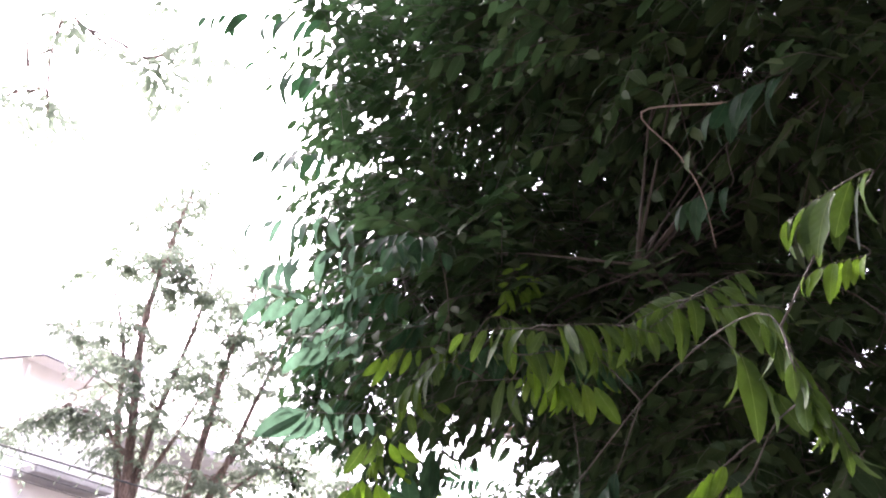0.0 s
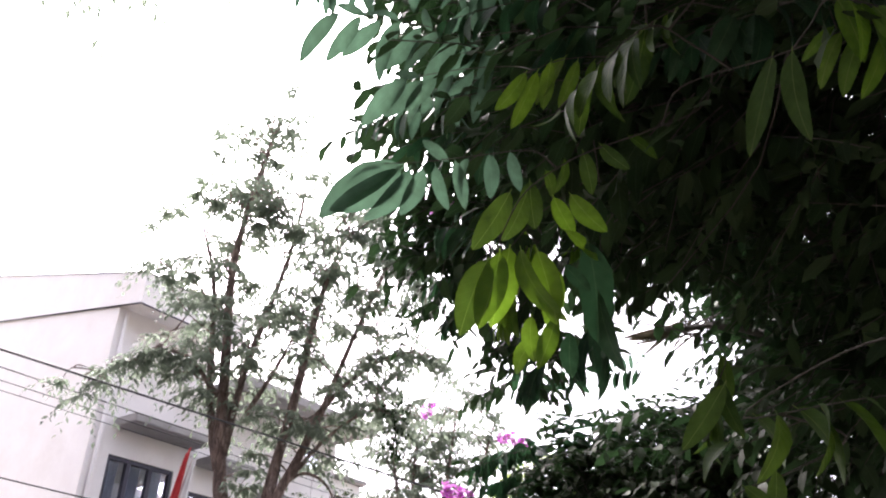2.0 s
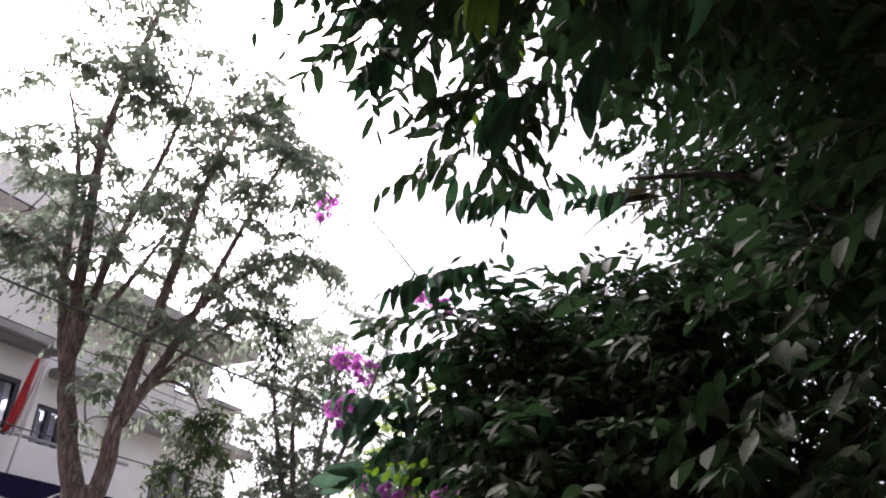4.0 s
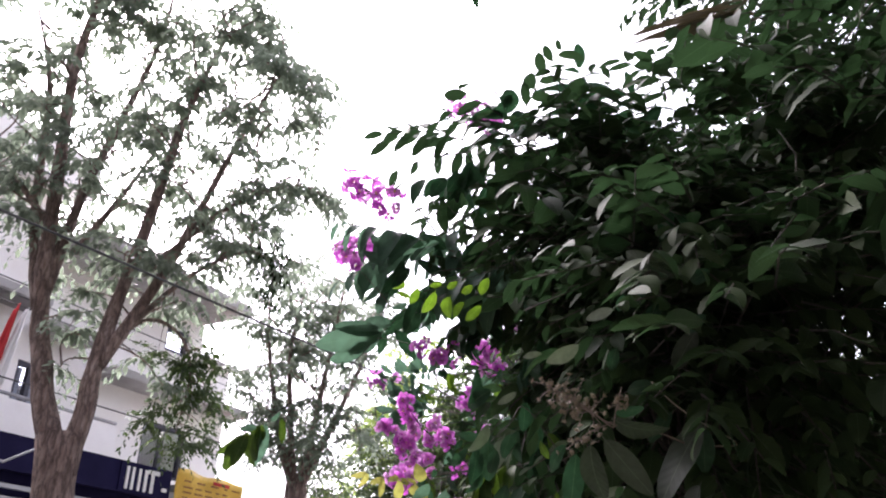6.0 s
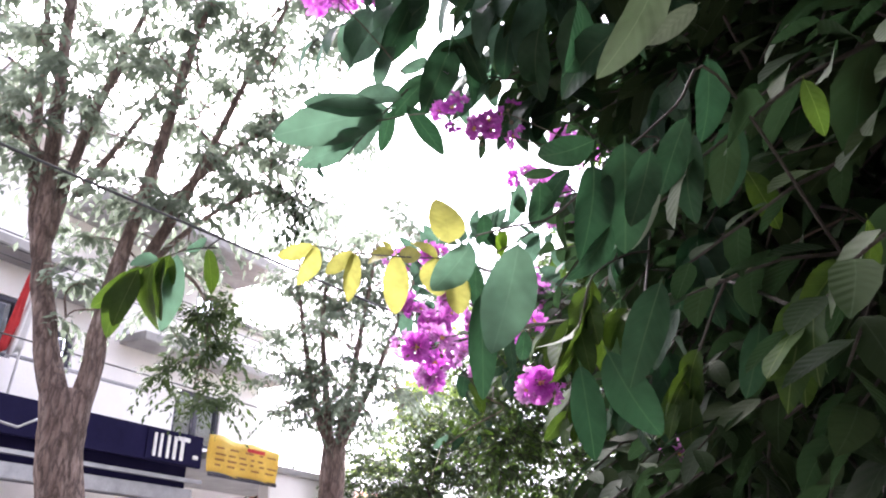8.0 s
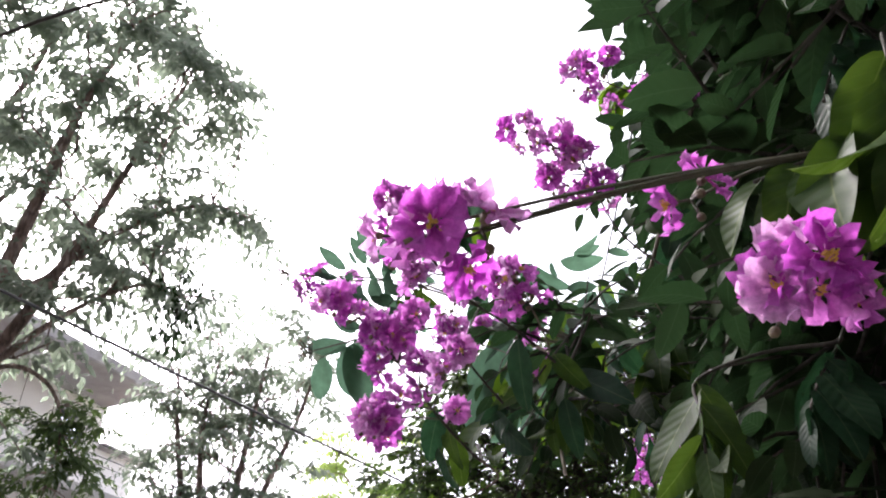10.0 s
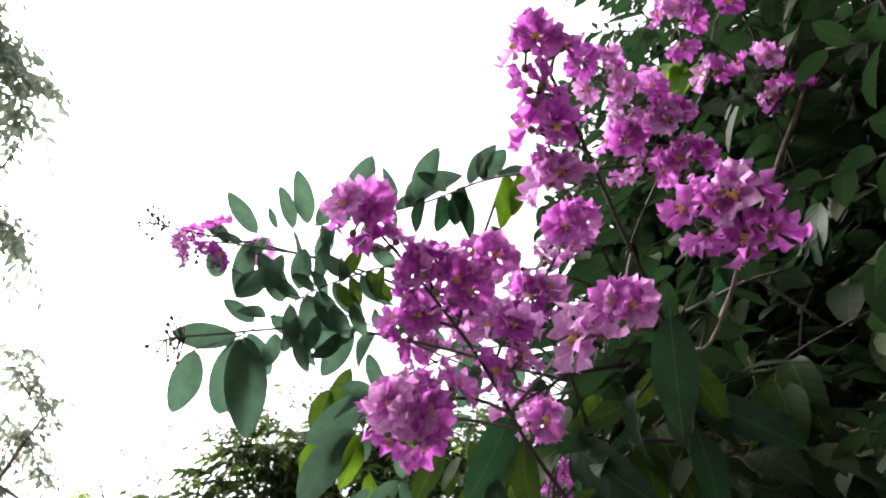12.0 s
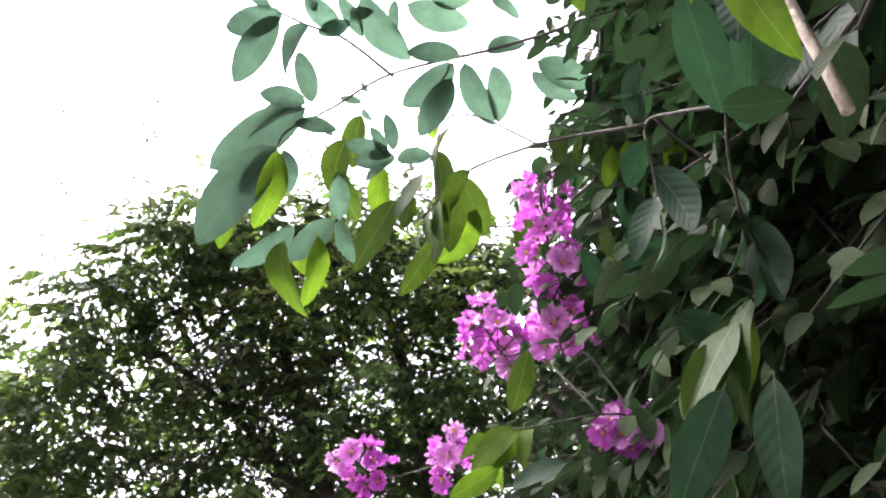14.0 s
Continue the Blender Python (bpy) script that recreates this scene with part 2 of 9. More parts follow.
CABLE = surface("cable_black", (0.015, 0.015, 0.015), (0.03, 0.03, 0.03), 12.0, 0.6, 0.1)
CURTAIN = surface("curtain", (0.42, 0.42, 0.48), (0.60, 0.60, 0.66), 4.0, 0.9, 0.3, 30.0)
RED = surface("red_cloth", (0.50, 0.03, 0.035), (0.62, 0.05, 0.05), 6.0, 0.8, 0.3, 60.0)
WHITE = surface("white_cloth", (0.74, 0.73, 0.72), (0.82, 0.81, 0.80), 6.0, 0.8, 0.3, 60.0)
YELLOW = surface("yellow_vinyl", (0.74, 0.46, 0.06), (0.82, 0.55, 0.09), 4.0, 0.5, 0.1, 40.0)
INK = surface("brown_ink", (0.28, 0.12, 0.03), (0.38, 0.17, 0.04), 30.0, 0.6, 0.1)
TILE = surface("roof_tile", (0.50, 0.20, 0.13), (0.62, 0.30, 0.20), 5.0, 0.85, 0.4, 40.0)
ASPHALT = surface("asphalt", (0.04, 0.04, 0.04), (0.065, 0.065, 0.062), 1.5, 0.95, 0.6, 90.0)
# paving out of view, made pale to bounce light onto the house
PAVE_BOUNCE = surface("bounce_paving", (0.44, 0.43, 0.41), (0.58, 0.56, 0.53), 1.5, 0.95, 0.5, 50.0)
# paving out of view, made dark to keep bounce off leaf undersides
PAVE = surface("paving", (0.12, 0.115, 0.105), (0.20, 0.19, 0.175), 1.5, 0.95, 0.5, 50.0)
SOIL = surface("soil", (0.10, 0.08, 0.055), (0.17, 0.15, 0.10), 0.6, 0.95, 0.7, 30.0)


def glass_material():
    m, n, l = mat_new("window_glass")
    p = n.new("ShaderNodeBsdfPrincipled")
    o = n.new("ShaderNodeOutputMaterial")
    p.inputs["Base Color"].default_value = (0.6, 0.65, 0.75, 1)
    p.inputs["Roughness"].default_value = 0.04
    p.inputs["Transmission Weight"].default_value = 1.0
    p.inputs["IOR"].default_value = 1.45
    l.new(p.outputs[0], o.inputs["Surface"])
    return m


def petal_material():
    """A thin crinkled petal that lets the light through, deeper towards its claw."""
    m, n, l = mat_new("petal")
    o = n.new("ShaderNodeOutputMaterial")
    p = n.new("ShaderNodeBsdfPrincipled")
    tr = n.new("ShaderNodeBsdfTranslucent")
    ms = n.new("ShaderNodeMixShader")
    info = n.new("ShaderNodeObjectInfo")
    r = ramp_node(n, [(0.0, (0.56, 0.09, 0.54)), (0.5, (0.68, 0.19, 0.63)), (1.0, (0.78, 0.42, 0.74))])
    l.new(info.outputs["Random"], r.inputs["Fac"])
    t = noise_node(n, l, 9.0, 4.0, 0.65)
    g = ramp_node(n, [(0.3, (0.66, 0.58, 0.68)), (0.7, (1.15, 1.2, 1.15))])
    l.new(t.outputs["Fac"], g.inputs["Fac"])
    mx = n.new("ShaderNodeMix")
    mx.data_type, mx.blend_type = "RGBA", "MULTIPLY"
    mx.inputs["Factor"].default_value = 1.0
    l.new(r.outputs[0], mx.inputs["A"])
    l.new(g.outputs[0], mx.inputs["B"])
    tc = n.new("ShaderNodeTexCoord")
    ln = n.new("ShaderNodeVectorMath")
    ln.operation = "LENGTH"
    l.new(tc.outputs["Object"], ln.inputs[0])
    away = ramp_node(n, [(0.12, (0.72, 0.45, 0.66)), (0.34, (1.0, 0.95, 1.0)), (0.55, (1.15, 1.35, 1.15))])
    l.new(ln.outputs["Value"], away.inputs["Fac"])
    m3 = n.new("ShaderNodeMix")
    m3.data_type, m3.blend_type = "RGBA", "MULTIPLY"
    m3.inputs["Factor"].default_value = 1.0
    l.new(mx.outputs["Result"], m3.inputs["A"])
    l.new(away.outputs[0], m3.inputs["B"])
    l.new(m3.outputs["Result"], p.inputs["Base Color"])
    l.new(m3.outputs["Result"], tr.inputs["Color"])
    p.inputs["Roughness"].default_value = 0.6
    bp = n.new("ShaderNodeBump")
    bp.inputs["Strength"].default_value, bp.inputs["Distance"].default_value = 0.7, 0.004
    l.new(t.outputs["Fac"], bp.inputs["Height"])
    l.new(bp.outputs[0], p.inputs["Normal"])
    ms.inputs["Fac"].default_value = 0.6
    l.new(p.outputs[0], ms.inputs[1])
    l.new(tr.outputs[0], ms.inputs[2])
    l.new(ms.outputs[0], o.inputs["Surface"])
    return m


GLASS, PETAL = glass_material(), petal_material()
STAMEN = surface("stamen", (0.62, 0.34, 0.06), (0.74, 0.50, 0.12), 60.0, 0.8, 0.3, 200.0)


# ---- helpers of the scene ----
def thing(name, label, category, place=(0, 0, 0), group="", kind=""):
    ob = new(name)
    ob.location = place
    ob.empty_display_size = 0.1
    bpy.context.view_layer.update()
    return tagged(ob, label, category, group, kind)


def part(name, data, material, parent=None, label="", matrix=None):
    """Links a bmesh or a mesh as one mesh object under a thing or a part. Its coordinates are the world's."""
    if isinstance(data, bmesh.types.BMesh):
        me = bpy.data.meshes.new(name)
        data.to_mesh(me)
        data.free()
    else:
        me = data
    if material and not me.materials:
        me.materials.append(material)
    ob = new(name, me)
    if parent:
        ob.parent = parent
        ob.matrix_parent_inverse = HOME[parent.name]
    ob.matrix_basis = matrix or Matrix.Identity(4)
    HOME[ob.name] = (ob.matrix_basis if not parent else ob.matrix_basis).inverted() if matrix else Matrix.Identity(4)
    if label:
        ob["label"] = label
    return ob


HOME = {}


def root(name, label, category, place, group="", kind=""):
    ob = thing(name, label, category, place, group, kind)
    HOME[ob.name] = Matrix.Translation(place).inverted()
    return ob


def add_box(bm, lo, hi, m=None, bevel=0.0):
    x0, y0, z0 = lo
    x1, y1, z1 = hi
    made = bmesh.ops.create_cube(bm, size=1.0)["verts"]
    bmesh.ops.scale(bm, vec=(x1 - x0, y1 - y0, z1 - z0), verts=made)
    bmesh.ops.translate(bm, vec=((x0 + x1) / 2, (y0 + y1) / 2, (z0 + z1) / 2), verts=made)
    if bevel:
        edges = list({e for v in made for e in v.link_edges})
        out = bmesh.ops.bevel(bm, geom=edges, offset=bevel, segments=2, affect="EDGES")
        made = list({v for f in out["faces"] for v in f.verts} | {v for v in made if v.is_valid})
    if m is not None:
        bmesh.ops.transform(bm, matrix=m, verts=made)
    return made


def box(lo, hi, m=None, bevel=0.0):
    bm = bmesh.new()
    add_box(bm, lo, hi, m, bevel)
    return bm


def spline(points, steps):
    """A smooth line through the points (Catmull-Rom)."""
    pts = [Vector(p) for p in points]
    pts = [2 * pts[0] - pts[1]] + pts + [2 * pts[-1] - pts[-2]]
    out = []
    for i in range(1, len(pts) - 2):
        a, b, c, d = pts[i - 1 : i + 3]
        for k in range(steps):
            u = k / steps
            out.append(0.5 * (2 * b + (c - a) * u + (2 * a - 5 * b + 4 * c - d) * u * u + (3 * b - a - 3 * c + d) * u**3))
    return out + [pts[-2]]


def add_tube(bm, line, r0, r1, sides=7, rough=0.0, power=1.0):
    """A tapered tube along the line, closed at its end."""
    rings = []
    n = len(line)
    ref = Vector((0.31, 0.95, 0.1))
    for i, p in enumerate(line):
        way = (line[min(i + 1, n - 1)] - line[max(i - 1, 0)]).normalized()
        a = way.cross(ref).normalized()
        b = way.cross(a)
        r = r0 + (r1 - r0) * (i / (n - 1)) ** power
        ring = []
        for k in range(sides):
            w = 2 * math.pi * k / sides
            q = r * (1 + (rough * noise.noise(Vector((p.x * 5 + math.cos(w), p.y * 5 + math.sin(w), p.z * 4))) if rough else 0))
            ring.append(bm.verts.new(p + a * math.cos(w) * q + b * math.sin(w) * q))
        rings.append(ring)
    for lo, hi in zip(rings, rings[1:]):
        for k in range(sides):
            f = bm.faces.new((lo[k], lo[(k + 1) % sides], hi[(k + 1) % sides], hi[k]))
            f.smooth = True
    bm.faces.new(rings[-1])
    bm.faces.new(rings[0][::-1])


def tube(line, r0, r1, sides=7, rough=0.0, power=1.0):
    bm = bmesh.new()
    add_tube(bm, line, r0, r1, sides, rough, power)
    return bm


# ---- leaves ----
def leaf_shape(rows, width, curl, fold, wave, seed):
    """Points, faces and leaf coordinates of a leaf one long, along y, its base at the origin."""
    rng = random.Random(seed)
    v, uv, f = [], [], []
    side = rng.uniform(-0.12, 0.12)
    for i in range(rows + 1):
        t = 0.45 * i / rows + 0.55 * (0.5 - 0.5 * math.cos(math.pi * i / rows))
        w = width * 0.5 * math.sin(math.pi * t**0.9) ** 0.62 if 0 < i < rows else (0.006 if i else 0.012)
        drop = -curl * t * t
        bend = side * t * t
        for k in (-1, 0, 1):
            lift = fold * w * abs(k) + wave * math.sin(t * 11 + k * 2 + seed) * abs(k) * 0.5
            v.append((bend + k * w, t * (1 - 0.18 * abs(curl) * t), drop + lift))
            uv.append((0.5 + 0.5 * k * (w / (width * 0.5) if width else 1), t))
    for i in range(rows):
        for k in range(2):
            a = i * 3 + k
            f.append((a, a + 1, a + 4, a + 3))
    return np.array(v), f, np.array(uv)


def leaf_mesh(name, shape, material, stem=0.06):
    v, f, uv = shape
    me = bpy.data.meshes.new(name)
    vv = [tuple(x) for x in v]
    n0 = len(vv)
    # a short leaf stalk in front of the blade
    vv += [(-0.008, -stem, 0.006), (0.008, -stem, 0.006), (0.007, 0.03, 0.0), (-0.007, 0.03, 0.0)]
    ff = list(f) + [(n0, n0 + 1, n0 + 2, n0 + 3)]
    me.from_pydata(vv, [], ff)
    layer = me.uv_layers.new(name="leaf")
    co = [tuple(x) for x in uv] + [(0.5, 0.0)] * 4
    for loop in me.loops:
        layer.data[loop.index].uv = co[loop.vertex_index]
    for poly in me.polygons:
        poly.use_smooth = True
    me.materials.append(material)
    return me


LEAF_MESH = {}
for kind_name, material in LEAF.items():
    slim = 0.03 if kind_name == "brown" else 0.29
    LEAF_MESH[kind_name + "_broad"] = [leaf_mesh("leaf", leaf_shape(10, 0.38 + 0.04 * (k % 3), 0.10 + 0.12 * k, 0.15 + 0.13 * (k % 3), 0.03, k + 9), material) for k in range(6)]
    LEAF_MESH[kind_name] = [leaf_mesh("leaf", leaf_shape(9, slim + 0.03 * (k % 3), 0.10 + 0.10 * k, 0.15 + 0.12 * (k % 3), 0.02, k), material) for k in range(6)]


def frame_of(way, up, twist=0.0):
    """A turn whose y runs along way and whose z leans to up."""
    y = Vector(way).normalized()
    x = y.cross(Vector(up))
    if x.length < 1e-4:
        x = y.cross(Vector((1, 0, 0.1)))
    x.normalize()
    z = x.cross(y)
    m = Matrix((x, y, z)).transposed()
    return m @ Matrix.Rotation(twist, 3, "Y")


class Foliage:
    """Gathers leaves and joins them into one mesh."""

    def __init__(self, width, rows=3, seed=0):
        self.shapes = [leaf_shape(rows, width * (0.9 + 0.1 * k), 0.12 + 0.14 * k, 0.2, 0.0, k + seed) for k in range(3)]
        self.turns = [[], [], []]

    def add(self, place, turn, size, rng):
        self.turns[rng.randrange(3)].append((place, turn, size))

    def mesh(self, name, material):
        vs, fs, uvs, base = [], [], [], 0
        for (v, f, uv), some in zip(self.shapes, self.turns):
            if not some:
                continue
            n = len(some)
            place = np.array([tuple(p) for p, _, _ in some])
            turn = np.array([[tuple(r) for r in m] for _, m, _ in some])
            size = np.array([s for *_, s in some])
            allv = np.einsum("nij,kj->nki", turn, v) * size[:, None, None] + place[:, None, :]
            ff = np.array(f)[None] + (np.arange(n) * len(v))[:, None, None] + base
            vs.append(allv.reshape(-1, 3))
            fs.append(ff.reshape(-1, 4))
            uvs.append(np.tile(uv, (n, 1)))
            base += n * len(v)
        v, f, uv = np.concatenate(vs), np.concatenate(fs), np.concatenate(uvs)
        me = bpy.data.meshes.new(name)
        me.vertices.add(len(v))
        me.vertices.foreach_set("co", v.ravel())
        me.loops.add(f.size)
        me.loops.foreach_set("vertex_index", f.ravel())
        me.polygons.add(len(f))
        me.polygons.foreach_set("loop_start", np.arange(len(f)) * 4)
        me.polygons.foreach_set("use_smooth", np.ones(len(f), bool))
        me.update(calc_edges=True)
        layer = me.uv_layers.new(name="leaf")
        layer.data.foreach_set("uv", uv[f.ravel()].ravel())
        me.materials.append(material)
        return me


def leafy_twig(fol, base, way, length, leaves, size, hang, rng, sag=0.25):
    """Leaves to both sides of a drooping twig, into the foliage; returns the twig's line."""
    way = Vector(way).normalized()
    side = way.cross(Vector((0, 0, 1)))
    side = side.normalized() if side.length > 1e-3 else Vector((1, 0, 0))
    line = []
    for i in range(leaves + 1):
        t = i / leaves
        p = Vector(base) + way * (length * t) + Vector((0, 0, -sag * length * t * t))
        line.append(p)
        if i == 0:
            continue
        k = 1 if i % 2 else -1
        d = side * k * rng.uniform(0.5, 1.0) + way * rng.uniform(0.3, 0.8) + Vector((0, 0, -hang * rng.uniform(0.3, 1.3)))
        up = Vector((rng.uniform(-0.5, 0.5), rng.uniform(-0.5, 0.5), 1.0))
        s = size * rng.uniform(0.65, 1.15) * (1.0 - 0.35 * t)
        fol.add(p, frame_of(d, up, rng.uniform(-0.5, 0.5)), s, rng)
    return line


TREES = {}


def tree(name, label, trunk_lines, radii, bark, place, category="tree"):
    """A tree's root and its trunk and limbs, each a tapered tube; TREES keeps the limb points for twigs to start from."""
    ob = root(name, label, category, place)
    nodes = []
    for i, (line, (r0, r1)) in enumerate(zip(trunk_lines, radii)):
        pts = spline(line, 6)
        nodes += pts[2:]
        part("trunk" if i == 0 else "limb", tube(pts, r0, r1, 12 if r0 > 0.06 else 8, 0.25, 0.8), bark, ob)
    TREES[ob.name] = nodes
    return ob


def joint_near(ob, p):
    return min(TREES[ob.name], key=lambda q: (q - p).length + (0.5 * max(0, q.z - p.z)))


def limb_near(ob, p):
    near = sorted(TREES[ob.name], key=lambda q: (q - p).length + (0.6 * max(0, q.z - p.z)))
    return near[int(abs(math.sin(p.x * 91 + p.y * 57 + p.z * 33)) * 16) % len(near)]


def crown_fill(ob, blobs, count, size, width, material, hang, seed, twig_mat, leaves=(6, 10), rows=3, twig_every=14, shell=0.35, label="", grows=lambda p: True):
    """Leafy twigs through a crown of ellipsoids (centre, radii, share), thickest near its skin, and the thin branches that bear them."""
    rng = random.Random(seed)
    fol = Foliage(width, rows, seed)
    bm = bmesh.new()
    total = sum(b[2] for b in blobs)
    n = 0
    for c, r, share in blobs:
        c = Vector(c)
        for _ in range(int(count * share / total)):
            u = Vector((rng.gauss(0, 1), rng.gauss(0, 1), rng.gauss(0, 1))).normalized()
            k = shell + (1 - shell) * rng.random() ** 0.6
            k *= 1 + 0.22 * noise.noise(Vector((u.x * 2.3, u.y * 2.3, u.z * 2.3 + seed)))
            p = c + Vector((u.x * r[0], u.y * r[1], u.z * r[2])) * k
            if not grows(p):
                continue
            way = Vector((u.x, u.y, 0.35 * u.z)) + Vector((rng.uniform(-0.6, 0.6), rng.uniform(-0.6, 0.6), rng.uniform(-0.35, 0.25)))
            m = rng.randint(*leaves)
            line = leafy_twig(fol, p, way, size * m * rng.uniform(0.24, 0.36), m, size * rng.uniform(0.75, 1.25), hang * rng.uniform(0.1, 1.5), rng, rng.uniform(0.05, 0.45))
            n += 1
            if n % twig_every == 0:
                start = limb_near(ob, p)
                mid = start.lerp(p, 0.55) + Vector((rng.uniform(-0.1, 0.1), rng.uniform(-0.1, 0.1), 0.08))
                add_tube(bm, spline([start, mid, p, line[-1]], 3), 0.045 * size, 0.0012, 4, 0.0, 0.5)
            else:
                add_tube(bm, [line[0], line[len(line) // 2], line[-1]], 0.0022, 0.001, 3)
    tagged(part("crown", fol.mesh("crown", material), None, ob, label), kind="stuff")
    tagged(part("branchwork", bm, twig_mat, ob), kind="stuff")


SPRAY_RNG = random.Random(11)


def spray(ob, base, tip, count, size, kind_name, sag=0.05, hang=0.75, exact=False):
    """A leafy shoot whose single leaves are parts of it."""
    rng = SPRAY_RNG
    hang *= rng.uniform(0.5, 1.15) * (0.35 if tip[2] - base[2] > 0.05 else 1.0)
    comb = ob.name == tree_near.name and kind_name != "brown"
    if comb:
        hang *= 1.5
    grown = 1.0 if exact else 0.95 if ob.name == tree_near.name else 1.08
    broad = ob.name == tree_bloom.name
    size, count = size * grown, count if exact else int(count * 1.25)
    base, tip = Vector(base), Vector(tip)
    mid = base.lerp(tip, 0.55) + Vector((0, 0, sag * (tip - base).length))
    start = joint_near(ob, base - (tip - base).normalized() * 0.08)
    back = start.lerp(base, 0.5) + Vector((0.06, 0.10, 0.12)) * min(1.0, (base - start).length)
    line = spline([start, back, base, mid, tip], 5)
    stem = part("branch", tube(line, 0.0022 if ob.name == tree_near.name else 0.0018, 0.0009, 6, 0.0, 0.5), TWIG if kind_name != "brown" else BARK_DARK, ob)
    TREES[ob.name] += line[4:-4:2]
    out = spline([base, mid, tip], 12)
    way_all = (tip - base).normalized()
    side = way_all.cross(Vector((0, 0, 1)))
    side = side.normalized() if side.length > 0.2 else Vector((0.8, -0.6, 0)).normalized()
    for i in range(count):
        t = (i + 0.6) / count
        j = min(int(t * (len(out) - 1)), len(out) - 2)
        p = out[j].lerp(out[j + 1], t * (len(out) - 1) - j)
        way = (out[j + 1] - out[j]).normalized()
        k = 1 if i % 2 else -1
        last = i == count - 1
        d = way * (1.0 if last else rng.uniform(0.35, 0.7)) + (Vector() if last else side * k * rng.uniform(0.35, 0.8) * (0.55 if comb else 1.0)) + Vector((0, 0, -hang * rng.uniform(0.6, 1.2)))
        up = Vector((rng.uniform(-0.6, 0.6), rng.uniform(-1.0, 0.3), 1.0))
        s = size * rng.uniform(0.8, 1.12) * (0.72 + 0.5 * math.sin(math.pi * min(1.0, t + 0.15)))
        turn = frame_of(d, up, rng.uniform(-0.45, 0.45)).to_4x4()
        m = Matrix.Translation(p) @ turn @ Matrix.Diagonal((s, s, s, 1))
        lf = new("leaf", rng.choice(LEAF_MESH[kind_name + ("_broad" if broad else "")]))
        lf.parent = stem
        lf.matrix_parent_inverse = Matrix.Identity(4)
        lf.matrix_basis = m


# ---- flowers ----
def flower_mesh(seed):
    """Six clawed, crinkled petals round a tuft of stamens, one across."""
    rng = random.Random(seed)
    bm = bmesh.new()
    for k in range(6):
        a0 = 2 * math.pi * k / 6 + rng.uniform(-0.15, 0.15)
        tilt = rng.uniform(-0.2, 0.8)
        grid = []
        for i in range(6):
            t = i / 5
            rad = 0.06 + 0.44 * t
            w = (0.03, 0.05, 0.17, 0.28, 0.33, 0.29)[i]
            row = []
            for j in range(9):
                s = (j - 4) / 4
                ruff = 0.10 * t * t * math.sin(j * 1.7 + k * 1.7 + i * 0.9 + seed) + rng.uniform(-0.045, 0.045) * t
                edge = 1 + (0.06 * math.sin(j * 2.9 + k) + 0.035 * rng.uniform(-1, 1) if i == 5 else 0.03 * rng.uniform(-1, 1))
                x, y = rad * edge - 0.15 * s**4 * t * t, s * w
                z = tilt * t * 0.30 + ruff + 0.05 * abs(s) + 0.012 * (k % 2)
                row.append(bm.verts.new((x * math.cos(a0) - y * math.sin(a0), x * math.sin(a0) + y * math.cos(a0), z)))
            grid.append(row)
        for i in range(5):
            for j in range(8):
                f = bm.faces.new((grid[i][j], grid[i + 1][j], grid[i + 1][j + 1], grid[i][j + 1]))
                f.smooth = True
    for k in range(14):
        a, r = rng.uniform(0, 6.28), rng.uniform(0.01, 0.10)
        p = Vector((math.cos(a) * r, math.sin(a) * r, rng.uniform(0.06, 0.15)))
        made = bmesh.ops.create_cone(bm, segments=4, radius1=0.020, radius2=0.012, depth=0.08, cap_ends=True)["verts"]
        bmesh.ops.translate(bm, vec=p, verts=made)
        for f in {f for v in made for f in v.link_faces}:
            f.material_index = 1
    made = bmesh.ops.create_icosphere(bm, subdivisions=1, radius=0.09)["verts"]
    bmesh.ops.translate(bm, vec=(0, 0, -0.06), verts=made)
    for f in {f for v in made for f in v.link_faces}:
        f.material_index = 2
    me = bpy.data.meshes.new("flower")
    bm.to_mesh(me)
    bm.free()
    for m in (PETAL, STAMEN, BUD):
        me.materials.append(m)
    return me


FLOWERS = [flower_mesh(s) for s in range(5)]


def bud_mesh():
    bm = bmesh.new()
    bmesh.ops.create_icosphere(bm, subdivisions=2, radius=0.5)
    for v in bm.verts:
        a = math.atan2(v.co.y, v.co.x)
        v.co *= 1 + 0.07 * math.cos(6 * a)
        v.co.z *= 1.15
    for f in bm.faces:
        f.smooth = True
    me = bpy.data.meshes.new("bud")
    bm.to_mesh(me)
    bm.free()
    me.materials.append(BUD)
    return me


BUDS = bud_mesh()


